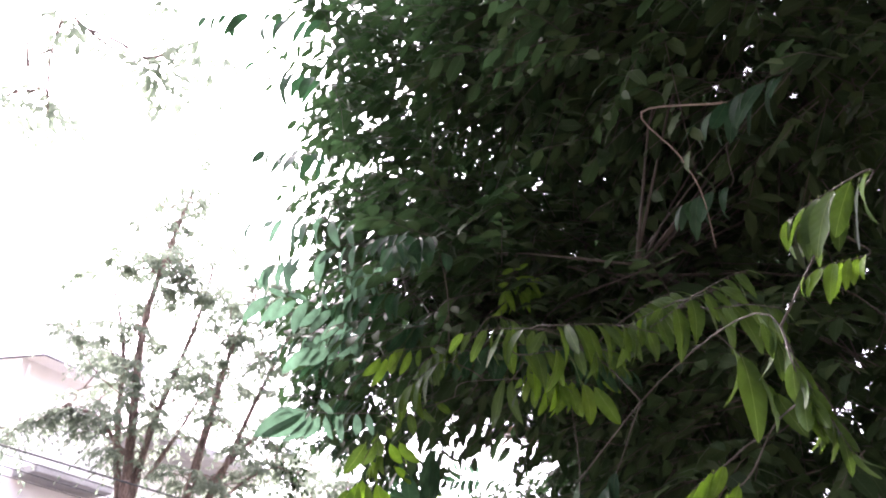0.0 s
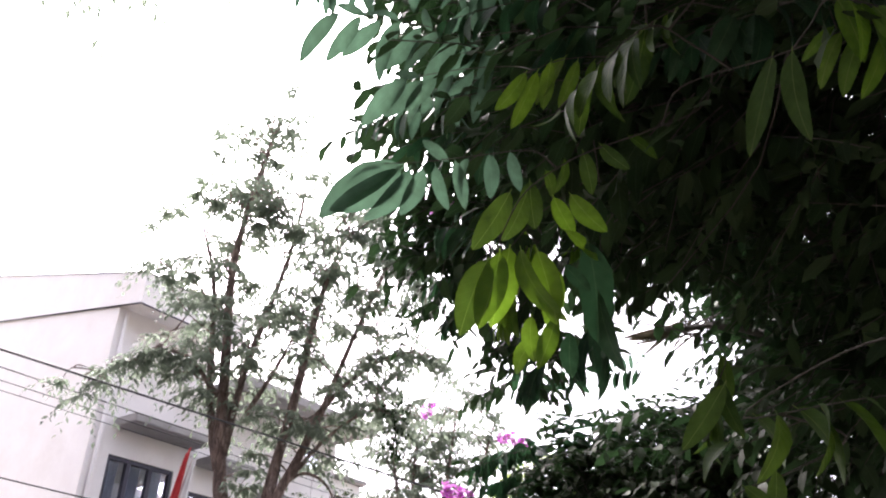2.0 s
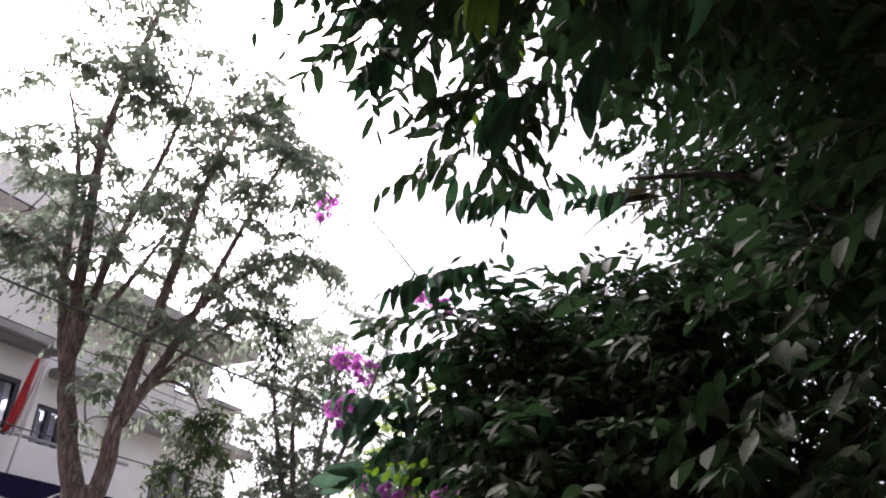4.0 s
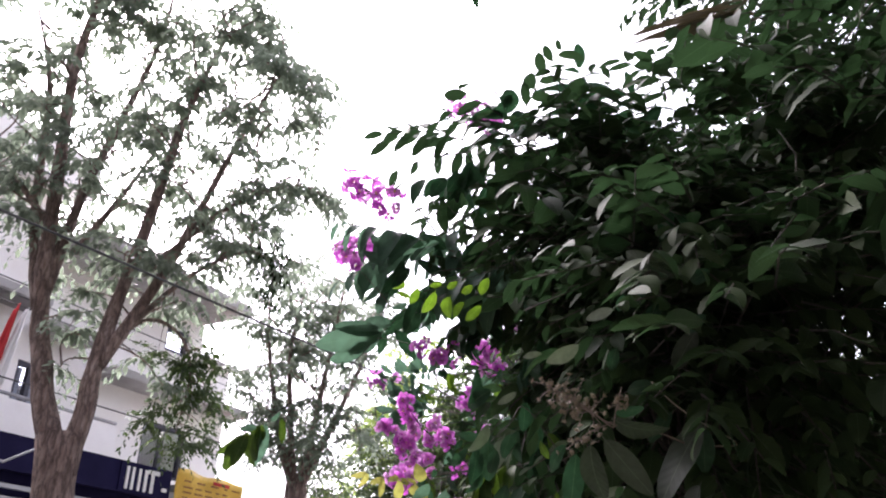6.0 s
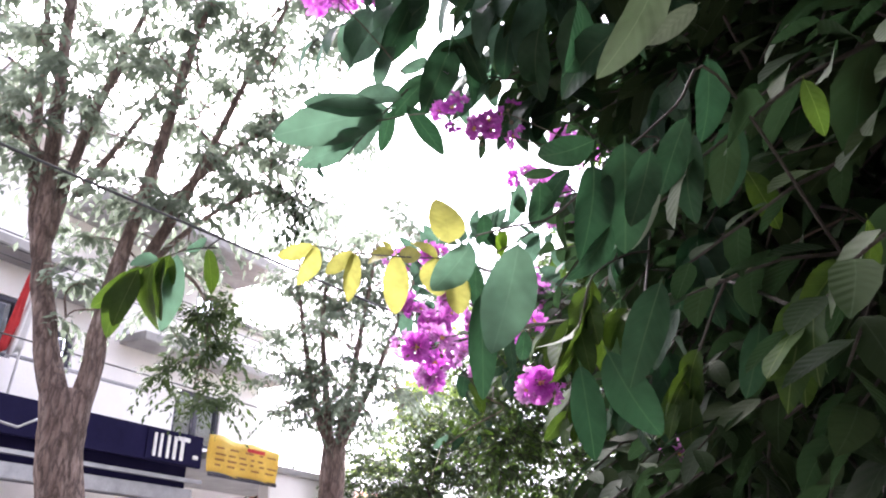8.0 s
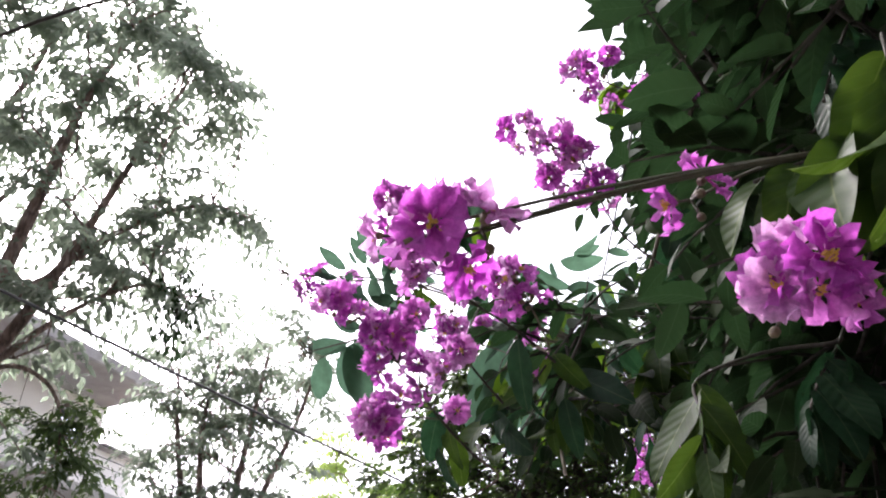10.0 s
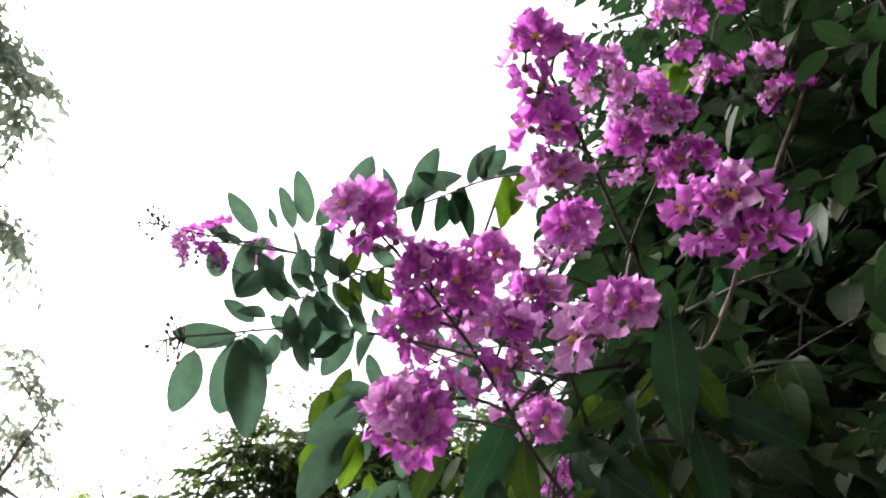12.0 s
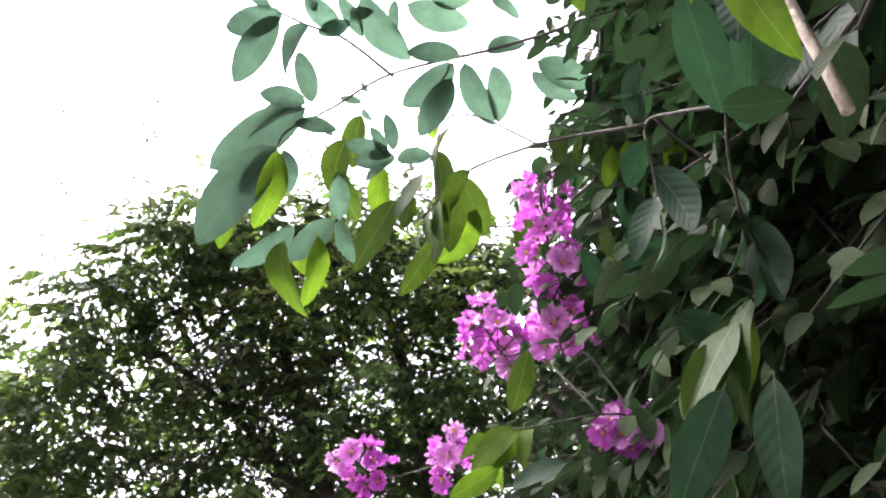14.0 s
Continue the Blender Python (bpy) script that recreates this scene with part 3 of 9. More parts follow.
def panicle(ob, base, tip, count, size, buds=7):
    """An upright or nodding flower head: stalk with side stalks, single flowers and buds."""
    rng = SPRAY_RNG
    count, size = round(count * 1.4), size * 0.72
    base, tip = Vector(base), Vector(tip)
    start = joint_near(ob, base - (tip - base).normalized() * 0.06)
    bm = tube(spline([start, start.lerp(base, 0.6) + Vector((0, 0, 0.03)), base, tip], 5), 0.0024, 0.001, 6, 0.0, 0.6)
    way = (tip - base).normalized()
    length = (tip - base).length
    axis = list(bm.verts)
    spots = []
    for i in range(count + buds):
        flower = i < count
        t = (i + 0.5) / count if flower else rng.uniform(0.55, 1.12)
        wide = size * (0.9 - 0.3 * min(t, 1)) if flower else size * rng.uniform(0.3, 0.8)
        a = i * 2.4 + rng.uniform(-0.4, 0.4)
        s1 = way.orthogonal().normalized()
        s2 = way.cross(s1)
        o = (s1 * math.cos(a) + s2 * math.sin(a)) * wide * rng.uniform(0.5, 1.15)
        p = base + way * length * t + o
        q = base + way * length * max(0.0, t - 0.12)
        seen = len(bm.verts)
        add_tube(bm, [q, q.lerp(p, 0.5), p], 0.0012, 0.0008, 4)
        bm.verts.ensure_lookup_table()
        hold = min(axis, key=lambda v: (v.co - q).length_squared)
        bm.faces.new((hold, bm.verts[seen], bm.verts[seen + 1]))
        spots.append((flower, p, (o + way * size * 0.25 + Vector((0, 0, 0.15 * size))).normalized()))
    stem = part("panicle", bm, STALK, ob)
    for flower, p, out in spots:
        turn = out.to_track_quat("Z", "Y").to_matrix().to_4x4() @ Matrix.Rotation(rng.uniform(0, 6.28), 4, "Z")
        s = size * rng.uniform(0.75, 1.1) if flower else size * rng.uniform(0.075, 0.135)
        fl = new("flower" if flower else "bud", rng.choice(FLOWERS) if flower else BUDS)
        fl.parent = stem
        fl.matrix_parent_inverse = Matrix.Identity(4)
        fl.matrix_basis = Matrix.Translation(p) @ turn @ Matrix.Diagonal((s, s, s, 1))


def cluster(ob, centre, spread, count, size):
    """A head of crinkled flowers round the end of a stalk, with a few buds among them."""
    rng = SPRAY_RNG
    centre = Vector(centre)
    start = joint_near(ob, centre - Vector((0, 0, 0.01)))
    bm = tube(spline([start, start.lerp(centre, 0.5) + Vector((0, 0, 0.004)), centre], 4), 0.0012, 0.0008, 5)
    axis = list(bm.verts)
    spots = []
    for i in range(count + 2):
        z = 1 - 2 * (i + 0.5) / (count + 2)
        a = i * 2.4 + rng.uniform(-0.5, 0.5)
        k = math.sqrt(1 - z * z)
        o = Vector((k * math.cos(a), k * math.sin(a), z)) + Vector((-0.35, -0.55, -0.25))
        o = o.normalized()
        p = centre + o * spread * rng.uniform(0.45, 1.0) * (1.15 if i >= count else 1.0)
        seen = len(bm.verts)
        add_tube(bm, [centre, centre.lerp(p, 0.5), p], 0.0009, 0.0007, 4)
        bm.verts.ensure_lookup_table()
        bm.faces.new((axis[-1 - i % 5], bm.verts[seen], bm.verts[seen + 1]))
        spots.append((i < count, p, o))
    stem = part("panicle", bm, STALK, ob)
    for flower, p, o in spots:
        turn = o.to_track_quat("Z", "Y").to_matrix().to_4x4() @ Matrix.Rotation(rng.uniform(0, 6.28), 4, "Z") @ Matrix.Rotation(rng.uniform(-0.4, 0.4), 4, "X")
        s = size * rng.uniform(0.8, 1.15) if flower else 0.0045 * rng.uniform(0.8, 1.2)
        fl = new("flower" if flower else "bud", rng.choice(FLOWERS) if flower else BUDS)
        fl.parent = stem
        fl.matrix_parent_inverse = Matrix.Identity(4)
        fl.matrix_basis = Matrix.Translation(p) @ turn @ Matrix.Diagonal((s, s, s, 1))


def calyx_mesh():
    """A spent flower: a round capsule in a star of six pointed sepals, one across."""
    bm = bmesh.new()
    low = bm.verts.new((0, 0, -0.14))
    top = bm.verts.new((0, 0, 0.34))
    star, dome = [], []
    for k in range(12):
        a, r = math.pi * k / 6, 0.5 if k % 2 else 0.24
        star.append(bm.verts.new((r * math.cos(a), r * math.sin(a), 0.18 if k % 2 else 0.0)))
        dome.append(bm.verts.new((0.22 * math.cos(a), 0.22 * math.sin(a), 0.16)))
    for k in range(12):
        n = (k + 1) % 12
        bm.faces.new((low, star[n], star[k]))
        bm.faces.new((star[k], star[n], dome[n], dome[k]))
        bm.faces.new((dome[k], dome[n], top))
    me = bpy.data.meshes.new("capsule")
    bm.to_mesh(me)
    bm.free()
    me.materials.append(BUD)
    return me


CAPSULE = calyx_mesh()


def seed_cluster(ob, base, tip, spread, count):
    """A spent flower head: brown forked stalks with a capsule at each end."""
    rng = SPRAY_RNG
    base, tip = Vector(base), Vector(tip)
    start = joint_near(ob, base)
    bm = tube(spline([start, base, base.lerp(tip, 0.5) + Vector((0, 0, 0.004)), tip], 4), 0.0011, 0.0006, 5)
    axis = list(bm.verts)
    spots = []
    for i in range(count):
        t = rng.uniform(0.25, 1.0)
        q = base.lerp(tip, t)
        o = Vector((rng.gauss(0, 1), rng.gauss(0, 1), rng.gauss(0, 1))).normalized()
        p = q + o * spread * rng.uniform(0.3, 1.0)
        hold = min(axis, key=lambda v: (v.co - q).length_squared)
        seen = len(bm.verts)
        add_tube(bm, [q, q.lerp(p, 0.5) + Vector((0, 0, 0.001)), p], 0.0006, 0.0004, 4)
        bm.verts.ensure_lookup_table()
        bm.faces.new((hold, bm.verts[seen], bm.verts[seen + 1]))
        spots.append((p, o))
    stem = part("seed_panicle", bm, BROWN_TWIG, ob, "dry brown seed head")
    for p, o in spots:
        s = rng.uniform(0.0075, 0.011)
        cap = new("capsule", CAPSULE)
        cap.parent = stem
        cap.matrix_parent_inverse = Matrix.Identity(4)
        cap.matrix_basis = Matrix.Translation(p) @ o.to_track_quat("Z", "Y").to_matrix().to_4x4() @ Matrix.Diagonal((s, s, s, 1))


# ---- ground ----
bm = bmesh.new()
bmesh.ops.create_grid(bm, x_segments=40, y_segments=40, size=400)
for v in bm.verts:
    v.co.z = -0.16
tagged(part("ground", bm, SOIL), "bare brown earth reaching to the horizon", "ground", kind="structure")
STREET = Matrix.Translation((-5.53, 10.65, 0)) @ Matrix.Rotation(math.atan2(0.864, 0.503), 4, "Z")
# in STREET: x runs along the house fronts, -y towards the road and the walker
tagged(part("road", box((-60, -7.7, -0.15), (60, -4.9, -0.12), STREET), ASPHALT), "dark grey asphalt road beside the houses", "road", kind="structure")
tagged(part("pavement", box((-60, -4.9, -0.15), (60, 0.0, 0.0), STREET), PAVE_BOUNCE), "unseen pale concrete pavement, bouncing light onto the house fronts", "pavement", kind="structure")
tagged(part("pavement", box((-60, -13.5, -0.15), (60, -7.7, 0.0), STREET), PAVE), "grey concrete pavement under the flowering trees", "pavement", kind="structure")


# added out of view: keeps sky light from behind off the leaves
tagged(part("shade_wall_behind", box((-24, -7.4, -0.15), (24, -7.0, 13.0)), SHADE_WALL), "unseen plain dark wall behind the walker, added to close off sky light", "wall", kind="structure")
# added out of view: blocks low sky light from the street side
tagged(part("wall_row", box((-26, 0.0, -0.15), (-4.3, 0.3, 9.0), STREET), SHADE_WALL), "unseen plain dark wall along the street, added to shade the leaves", "wall", kind="structure")


# ---- the white house ----
def front(bm, x0, x1, z0, z1, holes, y0=0.0, y1=0.18):
    """A wall along the house fronts with openings (x0, x1, z0, z1) through it."""
    xs = sorted({x0, x1, *(h[0] for h in holes), *(h[1] for h in holes)})
    zs = sorted({z0, z1, *(h[2] for h in holes), *(h[3] for h in holes)})
    for a, b in zip(xs, xs[1:]):
        for c, d in zip(zs, zs[1:]):
            x, z = (a + b) / 2, (c + d) / 2
            if not any(h[0] < x < h[1] and h[2] < z < h[3] for h in holes):
                add_box(bm, (a, y0, c), (b, y1, d), STREET)
    bmesh.ops.remove_doubles(bm, verts=bm.verts, dist=1e-4)
    bm.verts.index_update()
    seen = {}
    for f in bm.faces:
        seen.setdefault(frozenset(v.index for v in f.verts), []).append(f)
    bmesh.ops.delete(bm, geom=[f for some in seen.values() if len(some) > 1 for f in some], context="FACES_ONLY")


def prism(profile, x0, x1):
    """A solid between two planes across the street line, with the outline (y, z)."""
    bm = bmesh.new()
    ends = [[bm.verts.new(STREET @ Vector((x, y, z))) for y, z in profile] for x in (x0, x1)]
    bm.faces.new(ends[0])
    bm.faces.new(ends[1][::-1])
    n = len(profile)
    for i in range(n):
        bm.faces.new((ends[0][i], ends[1][i], ends[1][(i + 1) % n], ends[0][(i + 1) % n]))
    bmesh.ops.recalc_face_normals(bm, faces=bm.faces)
    return bm


house = root("house", "white-painted two-storey row house with grey sunshade slabs", "house", STREET @ Vector((2.7, 2, 0)))
bm = bmesh.new()
W1, W2, W3, W4 = (0.17, 1.30, 3.75, 4.82), (1.62, 2.10, 3.75, 4.60), (3.85, 4.75, 3.55, 4.32), (4.0, 4.5, 5.45, 5.85)
D1, D2 = (0.2, 3.6, 0.05, 2.45), (3.95, 4.9, 0.9, 2.5)
front(bm, 0.0, 1.6, 0.0, 6.98, [W1, (0.2, 1.6, 0.05, 2.45)])
part("wall", bm, PAINT, house)
bm = bmesh.new()
front(bm, 1.6, 4.8, 0.0, 6.1, [W2, W3, W4, (1.6, 3.6, 0.05, 2.45), (3.95, 4.8, 0.9, 2.5)])
part("wall", bm, PAINT, house)
bm = bmesh.new()
front(bm, 4.8, 5.54, 0.0, 5.5, [])
part("wall", bm, PAINT, house)
part("side_wall", prism([(0.0, 0.0), (6.0, 0.0), (6.0, 8.12), (0.0, 6.97)], -0.18, 0.0), PAINT, house)
part("side_wall", box((5.36, 0.18, 0.0), (5.54, 6.0, 5.5), STREET), PAINT, house)
part("side_wall", prism([(0.18, 6.0), (6.0, 6.0), (6.0, 8.12), (0.18, 7.0)], 1.42, 1.6), PAINT, house)
part("back_wall", box((-0.18, 6.0, 0.0), (5.54, 6.18, 6.1), STREET), PAINT, house)
part("inner_floor", box((0.0, 0.18, 2.75), (5.36, 6.0, 2.95), STREET), CONCRETE, house)
part("roof", prism([(-0.55, 6.87), (6.3, 8.18), (6.3, 9.36), (-0.55, 7.39)], -0.2, 1.79), PAINT, house, "white-rendered roof rising to the back")
for x in (-0.205, 1.795):
    for za, zb in ((6.87, 8.18), (7.39, 9.36)):
        part("roof_edge", tube([STREET @ Vector((x, -0.55, za)), STREET @ Vector((x, 2.9, (za + zb) / 2)), STREET @ Vector((x, 6.3, zb))], 0.013, 0.013, 6), DARKFRAME, house, "thin dark drip edge")
for z in (6.87, 7.39):
    part("roof_edge", tube([STREET @ Vector((-0.205, -0.555, z)), STREET @ Vector((0.8, -0.555, z)), STREET @ Vector((1.795, -0.555, z))], 0.013, 0.013, 6), DARKFRAME, house, "thin dark drip edge")
part("roof", box((1.62, -1.0, 6.105), (4.8, 6.2, 6.27), STREET, 0.015), CONCRETE, house, "grey concrete roof slab with a deep overhang")
part("roof", box((4.8, -0.12, 5.5), (5.6, 6.2, 5.58), STREET, 0.01), CONCRETE, house)
part("sunshade", box((0.14, -0.52, 5.2), (1.55, -0.002, 5.32), STREET, 0.012), CONCRETE, house, "grey concrete sunshade slab")
part("sunshade", box((1.66, -0.45, 4.98), (2.5, -0.002, 5.10), STREET, 0.012), CONCRETE, house, "grey concrete sunshade slab")
part("sunshade", box((2.75, -0.5, 4.66), (5.6, -0.002, 4.78), STREET, 0.012), CONCRETE, house, "grey concrete sunshade slab")
part("balcony_wall", box((-0.1, -0.62, 3.28), (2.85, -0.50, 3.92), STREET, 0.01), PAINT, house)
part("balcony_floor", box((-0.1, -0.5, 3.28), (2.85, -0.002, 3.38), STREET), CONCRETE, house)
part("balcony_rail", tube([STREET @ Vector((-0.1, -0.56, 3.98)), STREET @ Vector((1.4, -0.56, 3.98)), STREET @ Vector((2.85, -0.56, 3.98))], 0.022, 0.022, 8), METAL, house)
part("drain_pipe", tube([STREET @ Vector((-0.06, -0.05, 0.0)), STREET @ Vector((-0.06, -0.05, 4)), STREET @ Vector((-0.06, -0.05, 6.9))], 0.03, 0.03, 8), PAINT, house)


def window(x0, x1, z0, z1, leaves, curtain=True):
    w = 0.055
    win = part("window", box((x0, 0.125, z0), (x1, 0.14, z0 + w), STREET), DARKFRAME, house, "dark blue framed window")
    for lo, hi in (((x0, 0.03, z0), (x0 + w, 0.12, z1)), ((x1 - w, 0.03, z0), (x1, 0.12, z1)), ((x0 + w, 0.03, z1 - w), (x1 - w, 0.12, z1)), ((x0 + w, 0.03, z0), (x1 - w, 0.12, z0 + w))):
        part("frame_bar", box(lo, hi, STREET, 0.004), DARKFRAME, win)
    for k in range(1, leaves):
        x = x0 + (x1 - x0) * k / leaves
        part("mullion", box((x - 0.035, 0.035, z0 + w), (x + 0.035, 0.115, z1 - w), STREET, 0.004), DARKFRAME, win)
    for k in range(leaves):
        a = x0 + (x1 - x0) * k / leaves + 0.04
        b = x0 + (x1 - x0) * (k + 1) / leaves - 0.04
        pane = part("pane", box((a, 0.07, z0 + w), (b, 0.076, z1 - w), STREET), GLASS, win)
        pane.visible_shadow = False
    if curtain:
        for k in range(leaves):
            a = x0 + (x1 - x0) * k / leaves + 0.10
            b = a + (x1 - x0) / leaves * 0.62
            bm = bmesh.new()
            top, low = [], []
            for i in range(15):
                x = a + (b - a) * i / 14
                y = 0.22 + 0.02 * math.sin(i * 1.9)
                top.append(bm.verts.new(STREET @ Vector((x, y, z1 - 0.03))))
                low.append(bm.verts.new(STREET @ Vector((x, y + 0.01, z0 + 0.03))))
            for i in range(14):
                bm.faces.new((low[i], low[i + 1], top[i + 1], top[i])).smooth = True
            part("curtain", bm, CURTAIN, win, "pale grey curtain")


window(*W1, 3)
window(*W2, 2)
window(*W3, 2, False)
window(*W4, 1, False)
window(*D2, 2, False)
for x in (4.16, 5.0):
    part("pillar", box((x - 0.07, -2.0, 0.0), (x + 0.07, -1.86, 2.66), STREET, 0.012), PAINT, house, "slim white pillar")
part("shop_beam", box((3.7, -2.02, 2.66), (5.5, -1.84, 2.98), STREET, 0.012), PAINT, house)
part("porch_roof", box((2.56, -2.1, 2.98), (5.54, -0.002, 3.06), STREET, 0.01), CONCRETE, house)

awning = root("shop_canopy", "dark navy sheet-metal shop canopy on steel posts", "canopy", STREET @ Vector((0, -1, 0)))
bm = bmesh.new()
vs = [bm.verts.new(STREET @ Vector(p)) for p in ((-4.5, -2.0, 3.16), (2.5, -2.0, 3.16), (2.5, -0.02, 3.26), (-4.5, -0.02, 3.26), (-4.5, -2.0, 3.13), (2.5, -2.0, 3.13), (2.5, -0.02, 3.23), (-4.5, -0.02, 3.23))]
for f in ((0, 1, 2, 3), (7, 6, 5, 4), (4, 5, 1, 0), (5, 6, 2, 1), (6, 7, 3, 2), (7, 4, 0, 3)):
    bm.faces.new([vs[i] for i in f])
part("canopy_roof", bm, NAVY, awning)
part("fascia", box((-4.5, -2.06, 2.86), (2.5, -2.004, 3.2), STREET, 0.006), NAVY, awning, "navy fascia board")
part("rail", box((-4.5, -2.05, 2.70), (2.55, -2.0, 2.74), STREET), METAL, awning, "thin grey rail")
part("beam", box((-4.5, -1.98, 2.50), (2.5, -1.86, 2.64), STREET, 0.008), METAL, awning, "grey steel beam")
part("inner_panel", box((-4.5, -1.84, 2.5), (2.5, -1.80, 3.12), STREET), NAVY, awning)
for x in (-4.4, -1.2, 2.42):
    part("post", box((x - 0.04, -1.97, 0.0), (x + 0.04, -1.88, 2.5), STREET, 0.008), METAL, awning)
part("letter_panel", box((1.70, -2.082, 2.87), (2.46, -2.062, 3.19), STREET), NAVY, awning)
for i, (x, w, z0) in enumerate(((1.78, 0.035, 2.90), (1.86, 0.035, 2.90), (1.96, 0.035, 2.90), (2.05, 0.04, 2.90), (2.15, 0.045, 2.90), (2.34, 0.07, 2.94))):
    part("letter_bar", box((x, -2.096, z0), (x + w, -2.083, 3.14 if i < 5 else 2.98), STREET), WHITE, awning, "white sign bar")
part("letter_bar", box((2.10, -2.096, 3.105), (2.27, -2.083, 3.15), STREET), WHITE, awning, "white sign bar")
part("lamp_arm", tube([STREET @ Vector((-0.35, -2.06, 3.0)), STREET @ Vector((0.05, -2.4, 2.86)), STREET @ Vector((0.35, -2.5, 3.05))], 0.012, 0.012, 6), METAL, awning)

banner = root("banner", "yellow vinyl banner with brown print tied beside the canopy", "banner", STREET @ Vector((3.1, -2.0, 2.8)))
bm = bmesh.new()
rows = []
for j in range(7):
    rows.append([bm.verts.new(STREET @ Vector((2.53 + 1.17 * i / 16, -2.12 + 0.02 * math.sin(i * 0.9 + j * 0.5), 2.84 + 0.4 * j / 6 + 0.015 * math.sin(i * 0.7) - 0.03 * (i / 16)))) for i in range(17)])
for a, b in zip(rows, rows[1:]):
    for i in range(16):
        bm.faces.new((a[i], a[i + 1], b[i + 1], b[i])).smooth = True
ob = part("sheet", bm, YELLOW, banner)
solid = ob.modifiers.new("thick", "SOLIDIFY")
solid.thickness = 0.004
rng = random.Random(5)
for j, z in enumerate((3.10, 3.03, 2.97, 2.91)):
    x = 2.62
    while x < 3.5:
        w = rng.uniform(0.05, 0.16)
        part("print_bar", box((x, -2.152, z), (x + w, -2.146, z + 0.02), STREET), INK, banner)
        x += w + rng.uniform(0.05, 0.12)
part("red_strip", box((3.12, -2.153, 3.13), (3.42, -2.147, 3.17), STREET), RED, banner, "red strip with print")
bm = bmesh.new()
for i in range(46):
    x = 2.55 + 1.13 * i / 45
    add_box(bm, (x, -2.13, 2.79), (x + 0.012, -2.12, 2.835), STREET)
part("fringe", bm, DARKFRAME, banner, "dark scalloped fringe")

flag = root("flag", "red and white flag hanging limp from a thin pole", "flag", STREET @ Vector((0.9, -0.62, 3.4)))
part("pole", tube([STREET @ Vector((0.95, -0.66, 3.3)), STREET @ Vector((0.9, -0.85, 4.1)), STREET @ Vector((0.86, -1.05, 4.85))], 0.015, 0.012, 8), WHITE, flag)
for nm, mat, a0 in (("red_cloth", RED, 0.0), ("white_cloth", WHITE, 0.12)):
    bm = bmesh.new()
    rows = []
    for j in range(9):
        t = j / 8
        rows.append([bm.verts.new(STREET @ Vector((0.62 + a0 + 0.11 * i / 6 * (0.5 + t) - 0.10 * t + 0.1, -1.0 + 0.15 * t + 0.035 * math.sin(i * 1.6 + a0 * 20), 4.78 - 0.92 * t + 0.02 * i))) for i in range(7)])
    for a, b in zip(rows, rows[1:]):
        for i in range(6):
            bm.faces.new((a[i], b[i], b[i + 1], a[i + 1])).smooth = True
    ob = part(nm, bm, mat, flag)
    ob.modifiers.new("thick", "SOLIDIFY").thickness = 0.004

far_house = root("far_house", "low house with a faded orange tiled roof down the street", "house", STREET @ Vector((9, 1, 0)))
part("wall", box((7.2, 0.0, 0.0), (13.0, 5.0, 2.9), STREET), PAINT, far_house)
bm = bmesh.new()
pts = [(6.9, -0.5, 2.85), (13.3, -0.5, 2.85), (13.3, 2.5, 3.9), (6.9, 2.5, 3.9), (6.9, 5.5, 2.85), (13.3, 5.5, 2.85)]
vs = [bm.verts.new(STREET @ Vector(p)) for p in pts]
bm.faces.new([vs[i] for i in (0, 1, 2, 3)])
bm.faces.new([vs[i] for i in (3, 2, 5, 4)])
ob = part("roof", bm, TILE, far_house, "faded orange tiled roof")
ob.modifiers.new("thick", "SOLIDIFY").thickness = 0.08


def wire(y, z0, sagging, x0=-30, x1=40, r=0.008, dz=0.0):
    pts = []
    for i in range(41):
        t = i / 40
        pts.append(STREET @ Vector((x0 + (x1 - x0) * t, y, z0 + dz * t - sagging * 4 * t * (1 - t))))
    w = part("overhead_cable", tube(pts, r, r, 6), CABLE)
    tagged(w, "thin black overhead cable strung along the street", "cable", "overhead cables")


wire(-1.05, 5.35, 0.25, r=0.008)
wire(-1.0, 5.22, 0.25, r=0.006)
wire(-1.1, 5.12, 0.3, r=0.005)
wire(-3.0, 3.9, 0.5, r=0.007)
for x in (-30, 40):
    pole = root("utility_pole", "grey concrete utility pole carrying the street cables", "pole", STREET @ Vector((x, -2.0, 0)))
    part("shaft", tube([STREET @ Vector((x, -2.0, 0)), STREET @ Vector((x, -2.0, 3)), STREET @ Vector((x, -2.0, 6.4))], 0.14, 0.09, 12), CONCRETE, pole)
    part("cross_arm", box((x - 0.05, -3.1, 5.32), (x + 0.05, -0.9, 5.42), STREET), METAL, pole)
    part("cross_arm", box((x - 0.05, -3.1, 3.82), (x + 0.05, -1.9, 3.89), STREET), METAL, pole)


# the cable that crosses over the road
A, B = Vector((-10.34, -2.31, 4.54)), Vector((8.0, 17.45, 2.84))
span = part("overhead_cable", tube([A.lerp(B, k / 30) for k in range(31)], 0.009, 0.009, 6), CABLE)
tagged(span, "thin black overhead cable crossing above the road", "cable", "overhead cables")
for end in (A, B):
    pole = root("utility_pole", "grey concrete utility pole carrying one cable", "pole", (end.x, end.y, -0.15))
    part("shaft", tube([Vector((end.x, end.y, -0.15)), Vector((end.x, end.y, 2.0)), Vector((end.x, end.y, end.z + 0.3))], 0.11, 0.08, 12), CONCRETE, pole)


